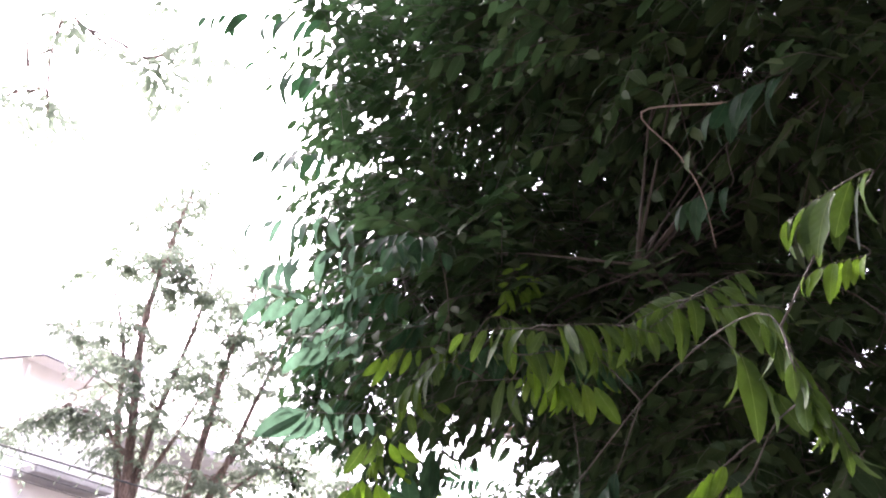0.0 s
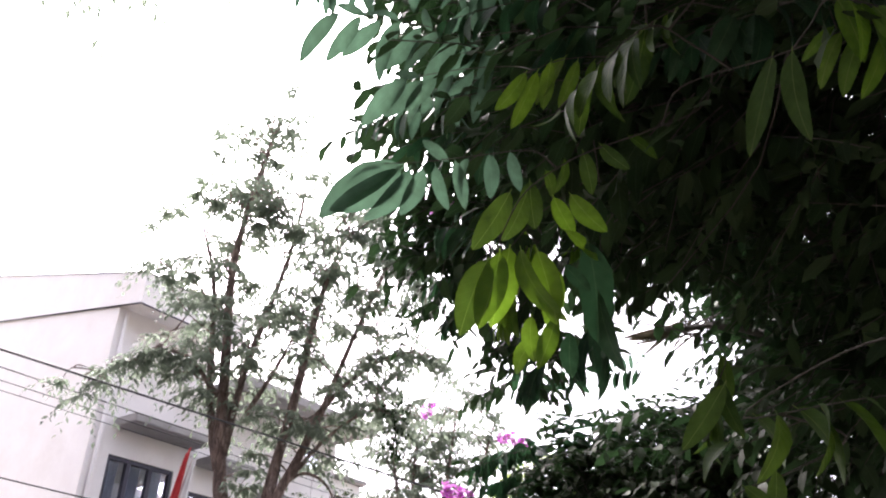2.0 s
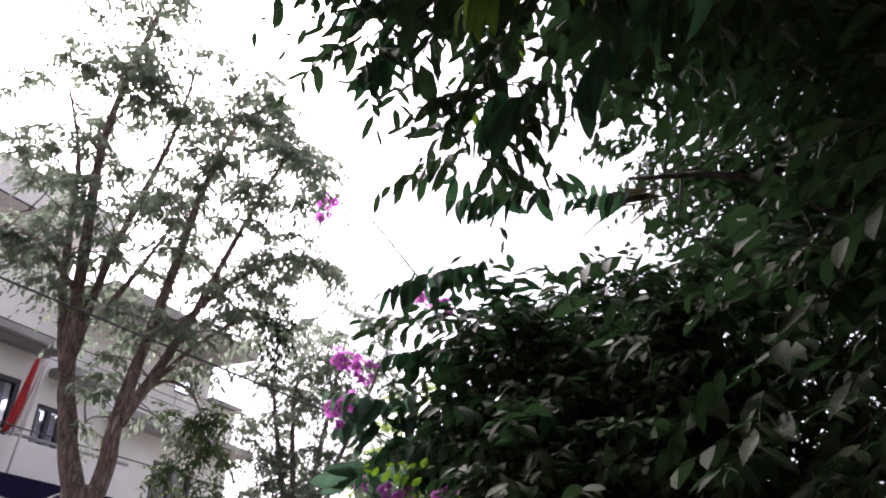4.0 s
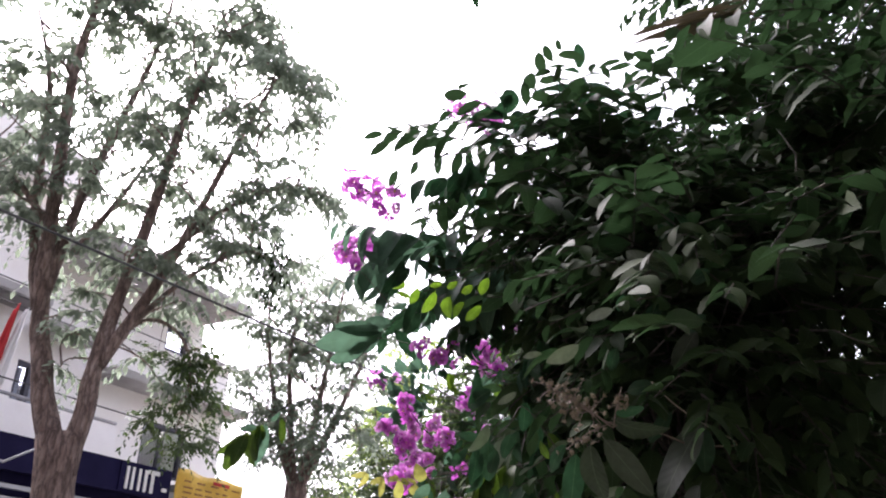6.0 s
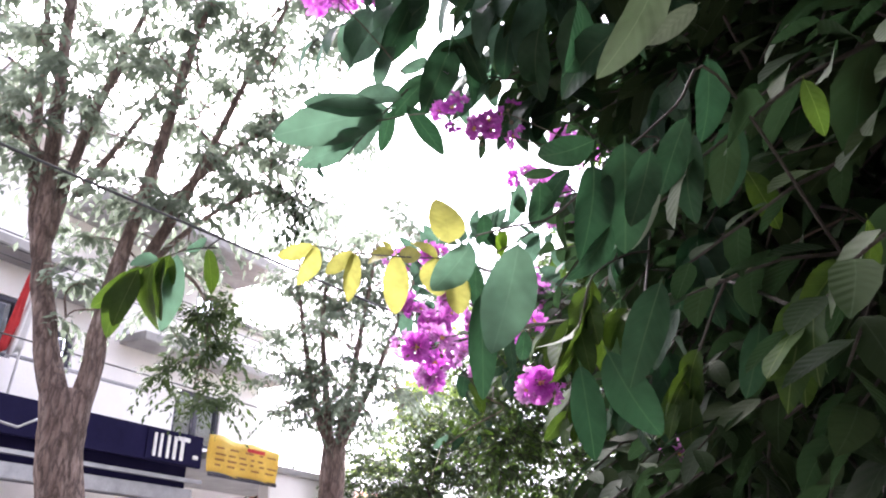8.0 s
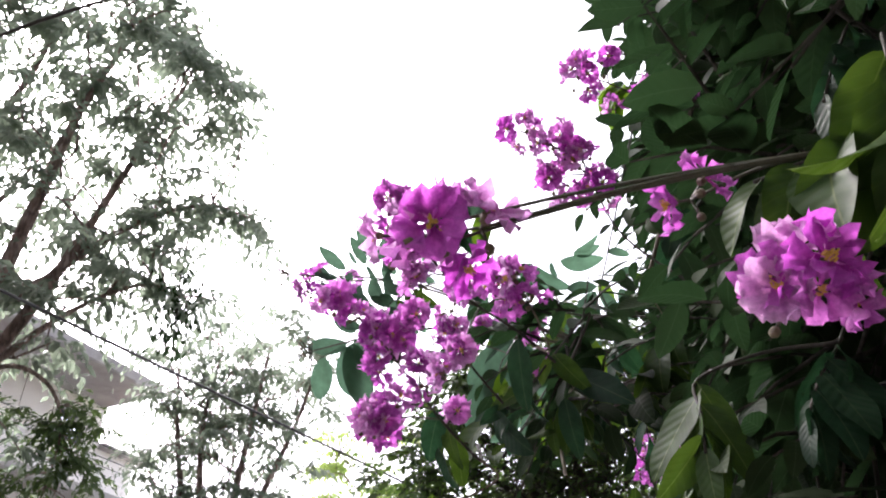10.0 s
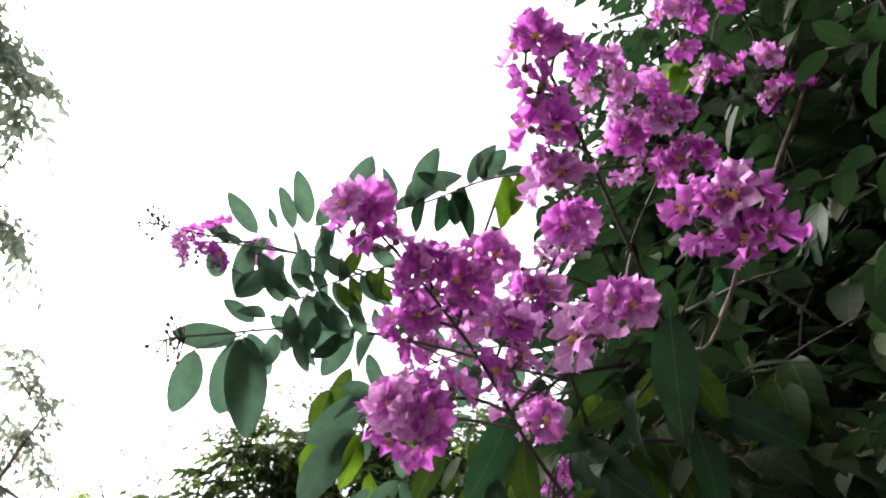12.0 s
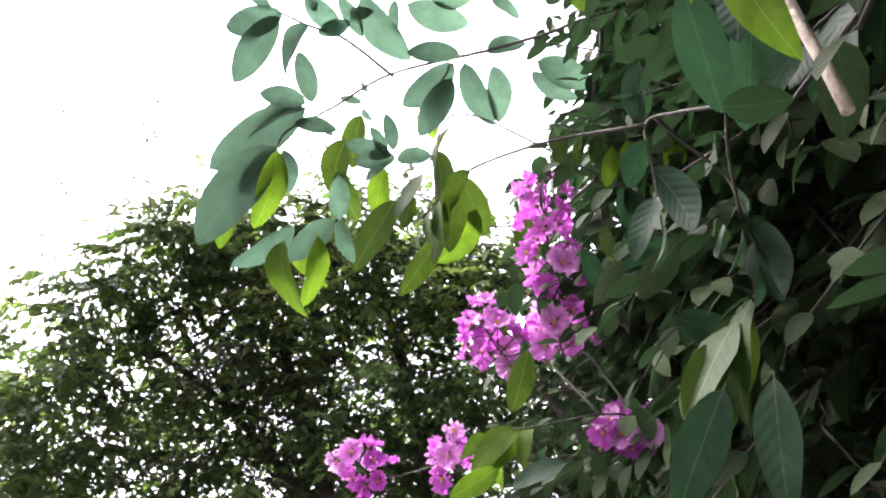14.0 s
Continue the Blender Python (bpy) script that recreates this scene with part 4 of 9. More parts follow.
# ---- street trees ----
def street_tree(name, label, lines, radii, place, seed, tips, leaflet, material, spread=0.5, plumes=6, length=0.32, droop=0.5, leaflets=11, along=0.6):
    """A tree with upright stems; feathery compound leaves in tufts at the ends of its branches."""
    ob = tree(name, label, lines, radii, BARK, place)
    rng = random.Random(seed)
    fol = Foliage(0.42, 2, seed)
    bm = bmesh.new()
    grown_ends = tips(rng)
    for q in TREES[ob.name][10:]:
        if q.z > 3.2 and rng.random() < along:
            a, far = rng.uniform(0, 6.28), rng.uniform(0.12, 0.55)
            grown_ends.append(((q.x + far * math.cos(a), q.y + far * math.sin(a), q.z + rng.uniform(-0.05, 0.3)), (math.cos(a), math.sin(a), 0.3)))
    ends = sorted(grown_ends, key=lambda e: (limb_near(ob, Vector(e[0])) - Vector(e[0])).length)
    for end, away in ends:
        end = Vector(end)
        start = limb_near(ob, end)
        mid = start.lerp(end, 0.5) + Vector((rng.uniform(-0.1, 0.1), rng.uniform(-0.1, 0.1), 0.06))
        grown = spline([start, mid, end], 3)
        add_tube(bm, grown, 0.010, 0.004, 5)
        TREES[ob.name] += grown[1:]
        for k in range(plumes):
            a = rng.uniform(0, 6.28)
            way = Vector((math.cos(a), math.sin(a), rng.uniform(-0.25, 0.75))) + Vector(away) * spread
            leafy_twig(fol, end, way, length * rng.uniform(0.6, 1.15), leaflets, leaflet, 0.8, rng, droop)
    tagged(part("crown", fol.mesh("crown", material), None, ob, "feathery grey-green leaves in tufts"), kind="stuff")
    tagged(part("branchwork", bm, BARK, ob), kind="stuff")
    return ob


def big_tips(rng):
    out = []
    for c, r, n in (((-2.75, 7.8, 7.3), (0.85, 0.75, 1.1), 35), ((-1.75, 7.9, 6.35), (1.0, 0.85, 0.9), 40), ((-3.35, 8.1, 6.1), (0.8, 0.7, 1.0), 25), ((-1.15, 7.7, 5.9), (0.65, 0.6, 0.8), 25), ((-2.3, 7.9, 5.2), (1.25, 0.8, 0.65), 24), ((-2.0, 8.2, 4.2), (0.55, 0.5, 0.4), 10)):
        for _ in range(n):
            u = Vector((rng.gauss(0, 1), rng.gauss(0, 1), rng.gauss(0, 1))).normalized() * rng.uniform(0.35, 1.0)
            out.append(((c[0] + u.x * r[0], c[1] + u.y * r[1], c[2] + u.z * r[2]), (u.x, u.y, 0.4)))
    for x, y, z in ((-2.3, 7.5, 8.3), (-2.25, 7.6, 8.0), (-3.3, 7.8, 8.0), (-4.3, 8.2, 6.9)):
        out.append(((x, y, z), (0, 0, 1.4)))
    # arching side branches
    for k in range(16):
        t = k / 15
        out.append(((-3.1 - 1.3 * t, 8.0, 4.95 + 0.35 * math.sin(t * 2.4) - 0.55 * t * t), (-0.8, 0, -0.5)))
    for k in range(13):
        t = k / 12
        out.append(((-1.7 + 1.15 * t, 8.1, 4.75 + 0.35 * math.sin(t * 2.6)), (0.7, 0, -0.3)))
    for k in range(7):
        t = k / 6
        out.append(((-1.75 + 0.8 * t, 8.3, 4.3 + 0.3 * math.sin(t * 3)), (0.6, 0, -0.5)))
    return out


big_street_tree = street_tree(
    "street_tree",
    "tall street tree with several upright stems and feathery leaves",
    [
        [(-2.24, 8.0, -0.15), (-2.28, 8.0, 1.0), (-2.30, 8.0, 2.0), (-2.42, 8.0, 2.8)],
        [(-2.36, 8.0, 2.55), (-2.58, 8.0, 3.1), (-2.76, 8.0, 3.85), (-2.84, 7.95, 4.8), (-2.92, 7.9, 6.2), (-2.72, 7.8, 7.4), (-2.5, 7.7, 8.3)],
        [(-2.33, 8.0, 2.5), (-2.25, 8.02, 3.0), (-2.24, 8.0, 3.4), (-2.05, 8.0, 4.6), (-1.85, 7.9, 5.7), (-1.6, 7.9, 6.6)],
        [(-2.78, 8.0, 3.8), (-3.02, 8.05, 4.7), (-3.2, 8.1, 6.0), (-3.5, 8.1, 6.9)],
        [(-2.22, 8.0, 3.35), (-1.85, 8.05, 4.2), (-1.45, 8.0, 5.3), (-1.1, 7.8, 6.0)],
        [(-2.76, 8.0, 3.9), (-2.66, 8.1, 5.0), (-2.35, 8.1, 6.3), (-2.2, 8.0, 7.2)],
        [(-2.6, 8.0, 4.3), (-2.35, 8.1, 4.9), (-2.1, 8.2, 5.6)],
        [(-2.9, 8.0, 4.6), (-3.4, 8.0, 5.1), (-4.0, 8.0, 5.0), (-4.4, 8.0, 4.75)],
        [(-1.95, 8.0, 4.2), (-1.4, 8.1, 4.85), (-0.9, 8.1, 5.08), (-0.55, 8.1, 4.98)],
        [(-2.1, 8.0, 3.6), (-1.7, 8.2, 4.2), (-1.3, 8.3, 4.5), (-1.02, 8.35, 4.45)],
    ],
    [(0.185, 0.15), (0.11, 0.016), (0.105, 0.016), (0.058, 0.012), (0.055, 0.012), (0.058, 0.012), (0.034, 0.01), (0.03, 0.008), (0.03, 0.008), (0.026, 0.008)],
    (-2.24, 8.0, -0.15), 3, big_tips, 0.125, CROWN_FAR, 0.5, 6, 0.34, 0.9, 10)

vine = root("hanging_vine", "dark leafy vine hanging in a column from a branch", "vine", (-1.02, 8.35, 4.45))
rng = random.Random(9)
fol = Foliage(0.42, 2, 4)
for k in range(240):
    t = rng.random()
    p = Vector((-1.02 + 0.07 * rng.gauss(0, 1), 8.35 + 0.07 * rng.gauss(0, 1), 4.75 - 0.72 * t))
    fol.add(p, frame_of((rng.uniform(-1, 1), rng.uniform(-1, 1), -0.9), (0, 0, 1), rng.uniform(-1, 1)), rng.uniform(0.05, 0.085), rng)
tagged(part("vine_leaves", fol.mesh("vine_leaves", CROWN), None, vine), kind="stuff")
part("vine_stem", tube(spline([(-1.02, 8.35, 5.1), (-1.03, 8.35, 4.6), (-1.0, 8.36, 4.0)], 6), 0.01, 0.006, 6), BARK_DARK, vine)


def second_tips(rng):
    out = []
    for c, r, n in (((-1.3, 11.5, 5.1), (0.75, 0.7, 0.75), 30), ((-0.45, 11.5, 5.35), (0.7, 0.7, 0.7), 30), ((-0.8, 11.4, 4.3), (0.9, 0.7, 0.6), 24), ((-1.75, 11.4, 3.9), (0.35, 0.4, 0.5), 8), ((-0.85, 11.4, 3.55), (0.95, 0.6, 0.45), 26)):
        for _ in range(n):
            u = Vector((rng.gauss(0, 1), rng.gauss(0, 1), rng.gauss(0, 1))).normalized() * rng.uniform(0.4, 1.0)
            out.append(((c[0] + u.x * r[0], c[1] + u.y * r[1], c[2] + u.z * r[2]), (u.x, u.y, 0.3)))
    return out


street_tree(
    "street_tree",
    "slender street tree with a fan of thin grey stems",
    [
        [(-0.98, 11.5, -0.15), (-1.0, 11.5, 1.5), (-1.0, 11.5, 3.05)],
        [(-1.02, 11.5, 2.95), (-1.25, 11.5, 3.6), (-1.45, 11.5, 4.5), (-1.55, 11.5, 5.3)],
        [(-1.02, 11.5, 2.95), (-1.12, 11.45, 3.7), (-1.2, 11.4, 4.6), (-1.1, 11.4, 5.5)],
        [(-0.98, 11.5, 2.95), (-0.85, 11.55, 3.8), (-0.72, 11.5, 4.7), (-0.6, 11.5, 5.6)],
        [(-0.98, 11.5, 2.95), (-0.65, 11.5, 3.7), (-0.3, 11.5, 4.6), (-0.05, 11.5, 5.4)],
    ],
    [(0.15, 0.13), (0.06, 0.012), (0.06, 0.012), (0.06, 0.012), (0.055, 0.012)],
    (-0.98, 11.5, -0.15), 5, second_tips, 0.125, CROWN_FAR, 0.5, 6, 0.36, 0.9, 9)


low_clump = big_street_tree
rng = random.Random(44)
fol = Foliage(0.42, 2, 12)
bm = bmesh.new()
bough = spline([(-2.2, 8.02, 3.5), (-1.95, 8.12, 3.78), (-1.7, 8.22, 3.7), (-1.58, 8.28, 3.4), (-1.62, 8.28, 2.9)], 6)
add_tube(bm, bough, 0.022, 0.005, 6)
for k in range(26):
    end = Vector((-1.62 + 0.26 * rng.uniform(-1, 1), 8.28 + 0.2 * rng.uniform(-1, 1), 3.15 + 0.42 * rng.uniform(-1, 1)))
    near = min(bough, key=lambda q: (q - end - Vector((0, 0, 0.18))).length)
    add_tube(bm, spline([near, near.lerp(end, 0.5) + Vector((0, 0, 0.05)), end], 3), 0.005, 0.002, 4)
    for _ in range(6):
        leafy_twig(fol, end, Vector((rng.uniform(-1, 1), rng.uniform(-1, 1), rng.uniform(-0.8, 0.6))), rng.uniform(0.16, 0.3), 12, 0.085, 0.45, rng, 0.5)
tagged(part("low_foliage", fol.mesh("low_foliage", CROWN_DULL), None, low_clump, "fresh green leaves hanging low beside the trunk"), kind="stuff")
tagged(part("low_branchwork", bm, BARK, low_clump), kind="stuff")


def third_tips(rng):
    out = []
    for c, r, n in (((0.05, 15.2, 4.3), (1.1, 0.9, 1.0), 34), ((0.7, 15.0, 5.0), (1.0, 0.9, 1.3), 34), ((-0.6, 15.2, 3.2), (0.7, 0.7, 0.6), 14)):
        for _ in range(n):
            u = Vector((rng.gauss(0, 1), rng.gauss(0, 1), rng.gauss(0, 1))).normalized() * rng.uniform(0.3, 1.0)
            out.append(((c[0] + u.x * r[0], c[1] + u.y * r[1], c[2] + u.z * r[2]), (u.x, u.y, 0.3)))
    return out


street_tree(
    "street_tree",
    "light green street tree farther down the road",
    [[(-0.1, 15.2, -0.15), (-0.12, 15.2, 1.5), (-0.1, 15.2, 3.0)], [(-0.1, 15.2, 2.8), (-0.3, 15.2, 3.6), (-0.5, 15.2, 4.6)], [(-0.1, 15.2, 2.8), (0.3, 15.1, 3.8), (0.7, 15.0, 5.2)]],
    [(0.13, 0.1), (0.06, 0.012), (0.06, 0.012)],
    (-0.1, 15.2, -0.15), 8, third_tips, 0.13, CROWN_PALE, 0.5, 9, 0.45, 0.45, 9)

# unseen tree, added so its crown shades the leaves facing the camera
shade_tree = tree("street_tree", "unseen leafy tree behind the walker, added to block sky light", [[(2.2, -2.6, -0.15), (2.15, -2.6, 1.5), (2.0, -2.5, 2.9)], [(2.0, -2.5, 2.8), (1.3, -2.3, 3.6), (0.7, -2.2, 4.2)], [(2.0, -2.5, 2.8), (2.6, -2.6, 3.8), (2.8, -2.7, 4.6)]], [(0.12, 0.09), (0.05, 0.015), (0.05, 0.015)], BARK, (2.2, -2.6, -0.15))
crown_fill(shade_tree, [((0.9, -3.0, 4.4), (3.0, 1.7, 1.3), 4), ((3.0, -1.9, 2.8), (1.2, 1.3, 1.8), 2)], 2600, 0.11, 0.46, CROWN, 0.5, 71, BARK_DARK, (6, 9), 2)
crown_fill(shade_tree, [((1.2, -2.2, 6.2), (3.8, 2.6, 1.0), 3), ((3.6, -0.6, 4.6), (1.2, 2.2, 1.4), 1.5)], 3600, 0.15, 0.5, CROWN, 0.5, 73, BARK_DARK, (6, 9), 2)


def over_tips(rng):
    out = []
    for end in ((-0.80, 2.01, 4.70), (-1.53, 1.99, 4.97), (-1.03, 2.12, 4.64), (-1.78, 2.56, 4.77), (-1.80, 2.40, 4.69)):
        for _ in range(3):
            out.append(((end[0] + rng.uniform(-0.12, 0.12), end[1] + rng.uniform(-0.12, 0.12), end[2] + rng.uniform(-0.1, 0.1)), (0.2, 0, -0.6)))
    return out


street_tree("street_tree", "tree at the roadside whose branch ends hang overhead",
    [[(-5.0, 2.2, 0.0), (-4.95, 2.2, 2.0), (-4.8, 2.1, 4.2)], [(-4.8, 2.1, 4.1), (-3.6, 2.0, 6.2), (-2.1, 2.3, 6.6), (-1.2, 2.5, 6.0)]],
    [(0.16, 0.1), (0.07, 0.012)], (-5.0, 2.2, 0.0), 15, over_tips, 0.10, CROWN_FAR, 0.5, 6, 0.34, 0.5, 9)

bush = tree("dark_tree", "dense dark green tree beside the far house", [[(-2.2, 15.6, -0.15), (-2.2, 15.6, 1.2), (-2.15, 15.6, 2.6)]], [(0.12, 0.04)], BARK_DARK, (-2.2, 15.6, -0.15))
crown_fill(bush, [((-2.1, 15.6, 2.2), (0.75, 0.7, 1.4), 1)], 420, 0.10, 0.42, CROWN, 0.4, 21, BARK_DARK, (5, 8), 2)

roadside = tree("broad_tree", "bushy green tree farther along the pavement", [[(0.5, 13.6, -0.15), (0.5, 13.6, 1.0), (0.45, 13.55, 2.0)], [(0.45, 13.55, 1.9), (0.1, 13.5, 2.6), (-0.1, 13.5, 3.2)], [(0.45, 13.55, 1.9), (0.9, 13.5, 2.7), (1.2, 13.5, 3.3)]], [(0.10, 0.07), (0.04, 0.012), (0.04, 0.012)], BARK_DARK, (0.5, 13.6, -0.15))
crown_fill(roadside, [((0.3, 13.5, 2.9), (0.65, 0.6, 0.8), 2), ((1.2, 13.5, 2.9), (0.7, 0.6, 0.8), 2), ((-0.35, 13.6, 2.5), (0.45, 0.45, 0.55), 1), ((0.6, 13.4, 2.1), (1.0, 0.6, 0.5), 1.5), ((-0.35, 13.6, 3.25), (0.75, 0.6, 0.55), 2.6), ((0.75, 13.5, 3.5), (0.85, 0.6, 0.5), 2.8), ((0.15, 13.5, 3.85), (0.6, 0.5, 0.4), 1.2), ((-0.85, 13.7, 2.75), (0.45, 0.5, 0.5), 1.2)], 2500, 0.10, 0.42, CROWN_DULL, 0.5, 23, BARK_DARK, (6, 9), 2)

# ---- the dense tree behind the flowers ----
dense = tree(
    "broad_tree", "broad dense green tree with wispy seed heads",
    [[(1.7, 6.6, -0.15), (1.7, 6.6, 0.8), (1.65, 6.5, 1.7)], [(1.65, 6.5, 1.6), (1.3, 6.4, 2.2), (1.0, 6.35, 2.9)], [(1.65, 6.5, 1.6), (1.6, 6.3, 2.3), (1.3, 6.15, 3.0)], [(1.65, 6.5, 1.5), (2.0, 6.1, 2.1), (2.05, 5.85, 2.6)], [(1.35, 6.42, 2.1), (0.95, 6.5, 2.5), (0.6, 6.5, 2.7)]],
    [(0.10, 0.07), (0.045, 0.012), (0.045, 0.012), (0.045, 0.012), (0.022, 0.006)], BARK_DARK, (1.7, 6.6, -0.15))
DENSE_CROWN = [((0.83, 6.44, 2.67), (0.20, 0.20, 0.20), 0.7), ((1.02, 6.26, 2.90), (0.23, 0.23, 0.23), 0.9), ((1.26, 6.10, 2.95), (0.27, 0.27, 0.27), 1.2), ((0.62, 6.52, 2.57), (0.15, 0.15, 0.12), 0.35)]
DENSE_CROWN += [((1.35, 6.27, 2.58), (0.40, 0.40, 0.40), 2.9), ((1.10, 6.74, 2.51), (0.32, 0.32, 0.32), 1.8), ((1.75, 5.97, 2.63), (0.40, 0.40, 0.40), 2.6), ((2.07, 5.74, 2.53), (0.42, 0.42, 0.42), 1.8)]
DENSE_CROWN += [((1.35, 6.71, 2.26), (0.60, 0.60, 0.60), 5.5), ((1.96, 6.37, 2.24), (0.64, 0.64, 0.64), 5.5), ((2.44, 5.96, 2.13), (0.60, 0.60, 0.56), 2.2), ((0.56, 6.82, 2.45), (0.26, 0.24, 0.20), 1.1), ((0.66, 6.87, 2.18), (0.34, 0.3, 0.3), 1.8)]
DENSE_CROWN += [((0.51, 6.46, 2.71), (0.14, 0.14, 0.14), 0.5), ((0.64, 6.37, 2.87), (0.15, 0.15, 0.15), 0.8), ((0.77, 6.26, 3.02), (0.14, 0.14, 0.14), 0.8), ((1.20, 6.09, 3.04), (0.12, 0.12, 0.12), 0.5), ((1.41, 5.98, 3.05), (0.12, 0.12, 0.12), 0.5)]
DENSE_CROWN += [((0.39, 6.54, 2.55), (0.16, 0.16, 0.16), 0.5), ((1.62, 5.93, 2.91), (0.10, 0.10, 0.10), 0.4), ((0.96, 6.23, 2.98), (0.12, 0.12, 0.12), 0.5), ((0.45, 6.59, 2.37), (0.16, 0.16, 0.16), 0.5), ((0.44, 6.63, 2.21), (0.16, 0.16, 0.16), 0.4)]
crown_fill(dense, DENSE_CROWN, 2100, 0.062, 0.46, CROWN_MID, 0.45, 37, BARK_DARK, (6, 9), 2)
crown_fill(dense, DENSE_CROWN, 2900, 0.060, 0.46, CROWN_DULL, 0.45, 31, BARK_DARK, (6, 9), 2)
# sunlit patch: the sun is put into paler leaves on this part
crown_fill(dense, [((1.33, 5.98, 2.80), (0.24, 0.15, 0.12), 1.0), ((1.08, 6.1, 2.76), (0.20, 0.12, 0.10), 0.7), ((1.55, 5.85, 2.78), (0.16, 0.12, 0.12), 0.6)], 190, 0.055, 0.46, CROWN_PALE, 0.5, 35, BARK_DARK, (5, 8), 2)
crown_fill(dense, [((0.92, 6.3, 2.66), (0.22, 0.2, 0.22), 1.0), ((1.25, 6.1, 2.5), (0.2, 0.2, 0.15), 0.6)], 160, 0.055, 0.3, DEAD, 0.6, 33, BARK_DARK, (5, 8), 1)
rng = random.Random(77)
fol = Foliage(0.5, 2, 6)
bm = bmesh.new()
for top, n in (((0.67, 6.16, 3.23), 12), ((0.61, 6.23, 3.15), 10), ((0.49, 6.34, 2.98), 12), ((0.39, 6.40, 2.88), 12), ((0.32, 6.46, 2.77), 12), ((1.05, 6.07, 3.18), 8), ((1.28, 5.94, 3.20), 10), ((1.43, 5.89, 3.14), 8), ((1.67, 5.78, 3.05), 8), ((0.28, 6.50, 2.67), 10)):
    for _ in range(n):
        p = Vector(top) + Vector((rng.gauss(0, 0.10), rng.gauss(0, 0.10), rng.gauss(0, 0.045)))
        way = Vector((rng.uniform(-1.1, 0.4), rng.uniform(-0.4, 0.4), 0.8))
        line = leafy_twig(fol, p, way, rng.uniform(0.08, 0.17), 14, 0.021, 0.0, rng, 0.1)
        add_tube(bm, [p - way * 0.05, line[0], line[7], line[-1]], 0.0014, 0.0007, 4)
tagged(part("seed_head", fol.mesh("seed_head", WISP), None, dense, "wispy brown seed heads"), kind="stuff")
tagged(part("seed_stalk", bm, TWIG, dense), kind="stuff")

# ---- the flowering trees beside the walker ----
tree_near = tree(
    "crape_myrtle", "tall crape myrtle overhanging the pavement, its leaves coloured as in shade",
    [
        [(1.95, 2.7, -0.15), (1.9, 2.65, 0.9), (1.75, 2.6, 1.9), (1.6, 2.5, 2.8)],
        [(1.62, 2.52, 2.7), (1.35, 2.4, 3.4), (1.15, 2.3, 4.3), (0.95, 2.2, 5.4)],
        [(1.65, 2.55, 2.6), (1.2, 2.2, 2.9), (0.8, 1.8, 3.05), (0.4, 1.5, 2.95)],
        [(1.62, 2.52, 2.7), (1.9, 2.4, 3.6), (2.2, 2.2, 4.6), (2.3, 2.1, 5.6)],
        [(1.65, 2.55, 2.5), (1.4, 1.8, 2.7), (1.15, 1.1, 2.75), (0.95, 0.6, 2.6)],
        [(1.3, 2.38, 3.5), (0.9, 2.3, 3.4), (0.5, 2.35, 3.2), (0.25, 2.4, 2.9)],
        [(1.7, 2.6, 2.3), (1.5, 2.9, 2.7), (1.2, 3.1, 3.0), (0.9, 3.3, 3.1)],
        [(1.35, 2.4, 3.4), (1.2, 1.7, 3.45), (0.96, 0.96, 3.91), (0.91, 0.66, 4.11)],
        [(1.4, 1.8, 2.7), (1.45, 1.3, 3.0), (1.60, 0.45, 3.24)],
    ],
    [(0.10, 0.075), (0.05, 0.012), (0.035, 0.01), (0.05, 0.012), (0.035, 0.01), (0.03, 0.008), (0.03, 0.008), (0.028, 0.008), (0.026, 0.008)], BARK_DARK, (1.95, 2.7, -0.15))


def keeps_view_gaps(p):
    """True where the tall tree may grow: sky gaps are cut to fit the camera's view."""
    if 1.3 < p.y < 5.5 and p.x < 0.45 + 0.25 * p.y and 1.55 + 0.37 * p.y < p.z < 1.70 + 0.49 * p.y:
        return False
    ahead = p.y - 1.55
    return not (ahead > 0.15 and p.z < 1.55 + 0.95 * ahead and p.x < 0.16 + 0.46 * ahead)


crown_fill(tree_near, [((1.75, 2.2, 4.3), (1.7, 1.45, 1.9), 12), ((0.75, 1.9, 4.2), (0.85, 0.9, 1.3), 4), ((1.9, 1.9, 2.7), (1.2, 1.2, 0.8), 4), ((2.9, 3.0, 3.3), (1.2, 1.5, 1.8), 4), ((1.9, 3.5, 3.2), (0.65, 0.9, 1.3), 3), ((1.5, 2.9, 2.5), (0.8, 0.9, 0.7), 2.5), ((0.45, 2.0, 3.2), (0.5, 0.5, 0.55), 1.4), ((1.0, 1.25, 2.85), (0.75, 0.45, 0.42), 1.6), ((1.55, 1.0, 2.3), (0.55, 0.5, 0.5), 1.4), ((1.26, 0.53, 3.37), (0.5, 0.4, 0.4), 1.6), ((1.60, 0.45, 3.24), (0.5, 0.5, 0.5), 1.6), ((0.96, 0.96, 3.91), (0.45, 0.45, 0.5), 1.6)], 8200, 0.105, 0.44, CROWN, 0.55, 41, BARK_DARK, (6, 10), 3, grows=keeps_view_gaps)

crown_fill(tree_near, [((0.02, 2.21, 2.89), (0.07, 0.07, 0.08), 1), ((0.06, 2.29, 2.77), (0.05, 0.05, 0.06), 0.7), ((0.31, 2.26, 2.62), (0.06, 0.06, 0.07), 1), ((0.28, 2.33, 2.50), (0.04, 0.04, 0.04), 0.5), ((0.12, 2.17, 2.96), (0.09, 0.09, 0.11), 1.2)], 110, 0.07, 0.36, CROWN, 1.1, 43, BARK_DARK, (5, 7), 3)

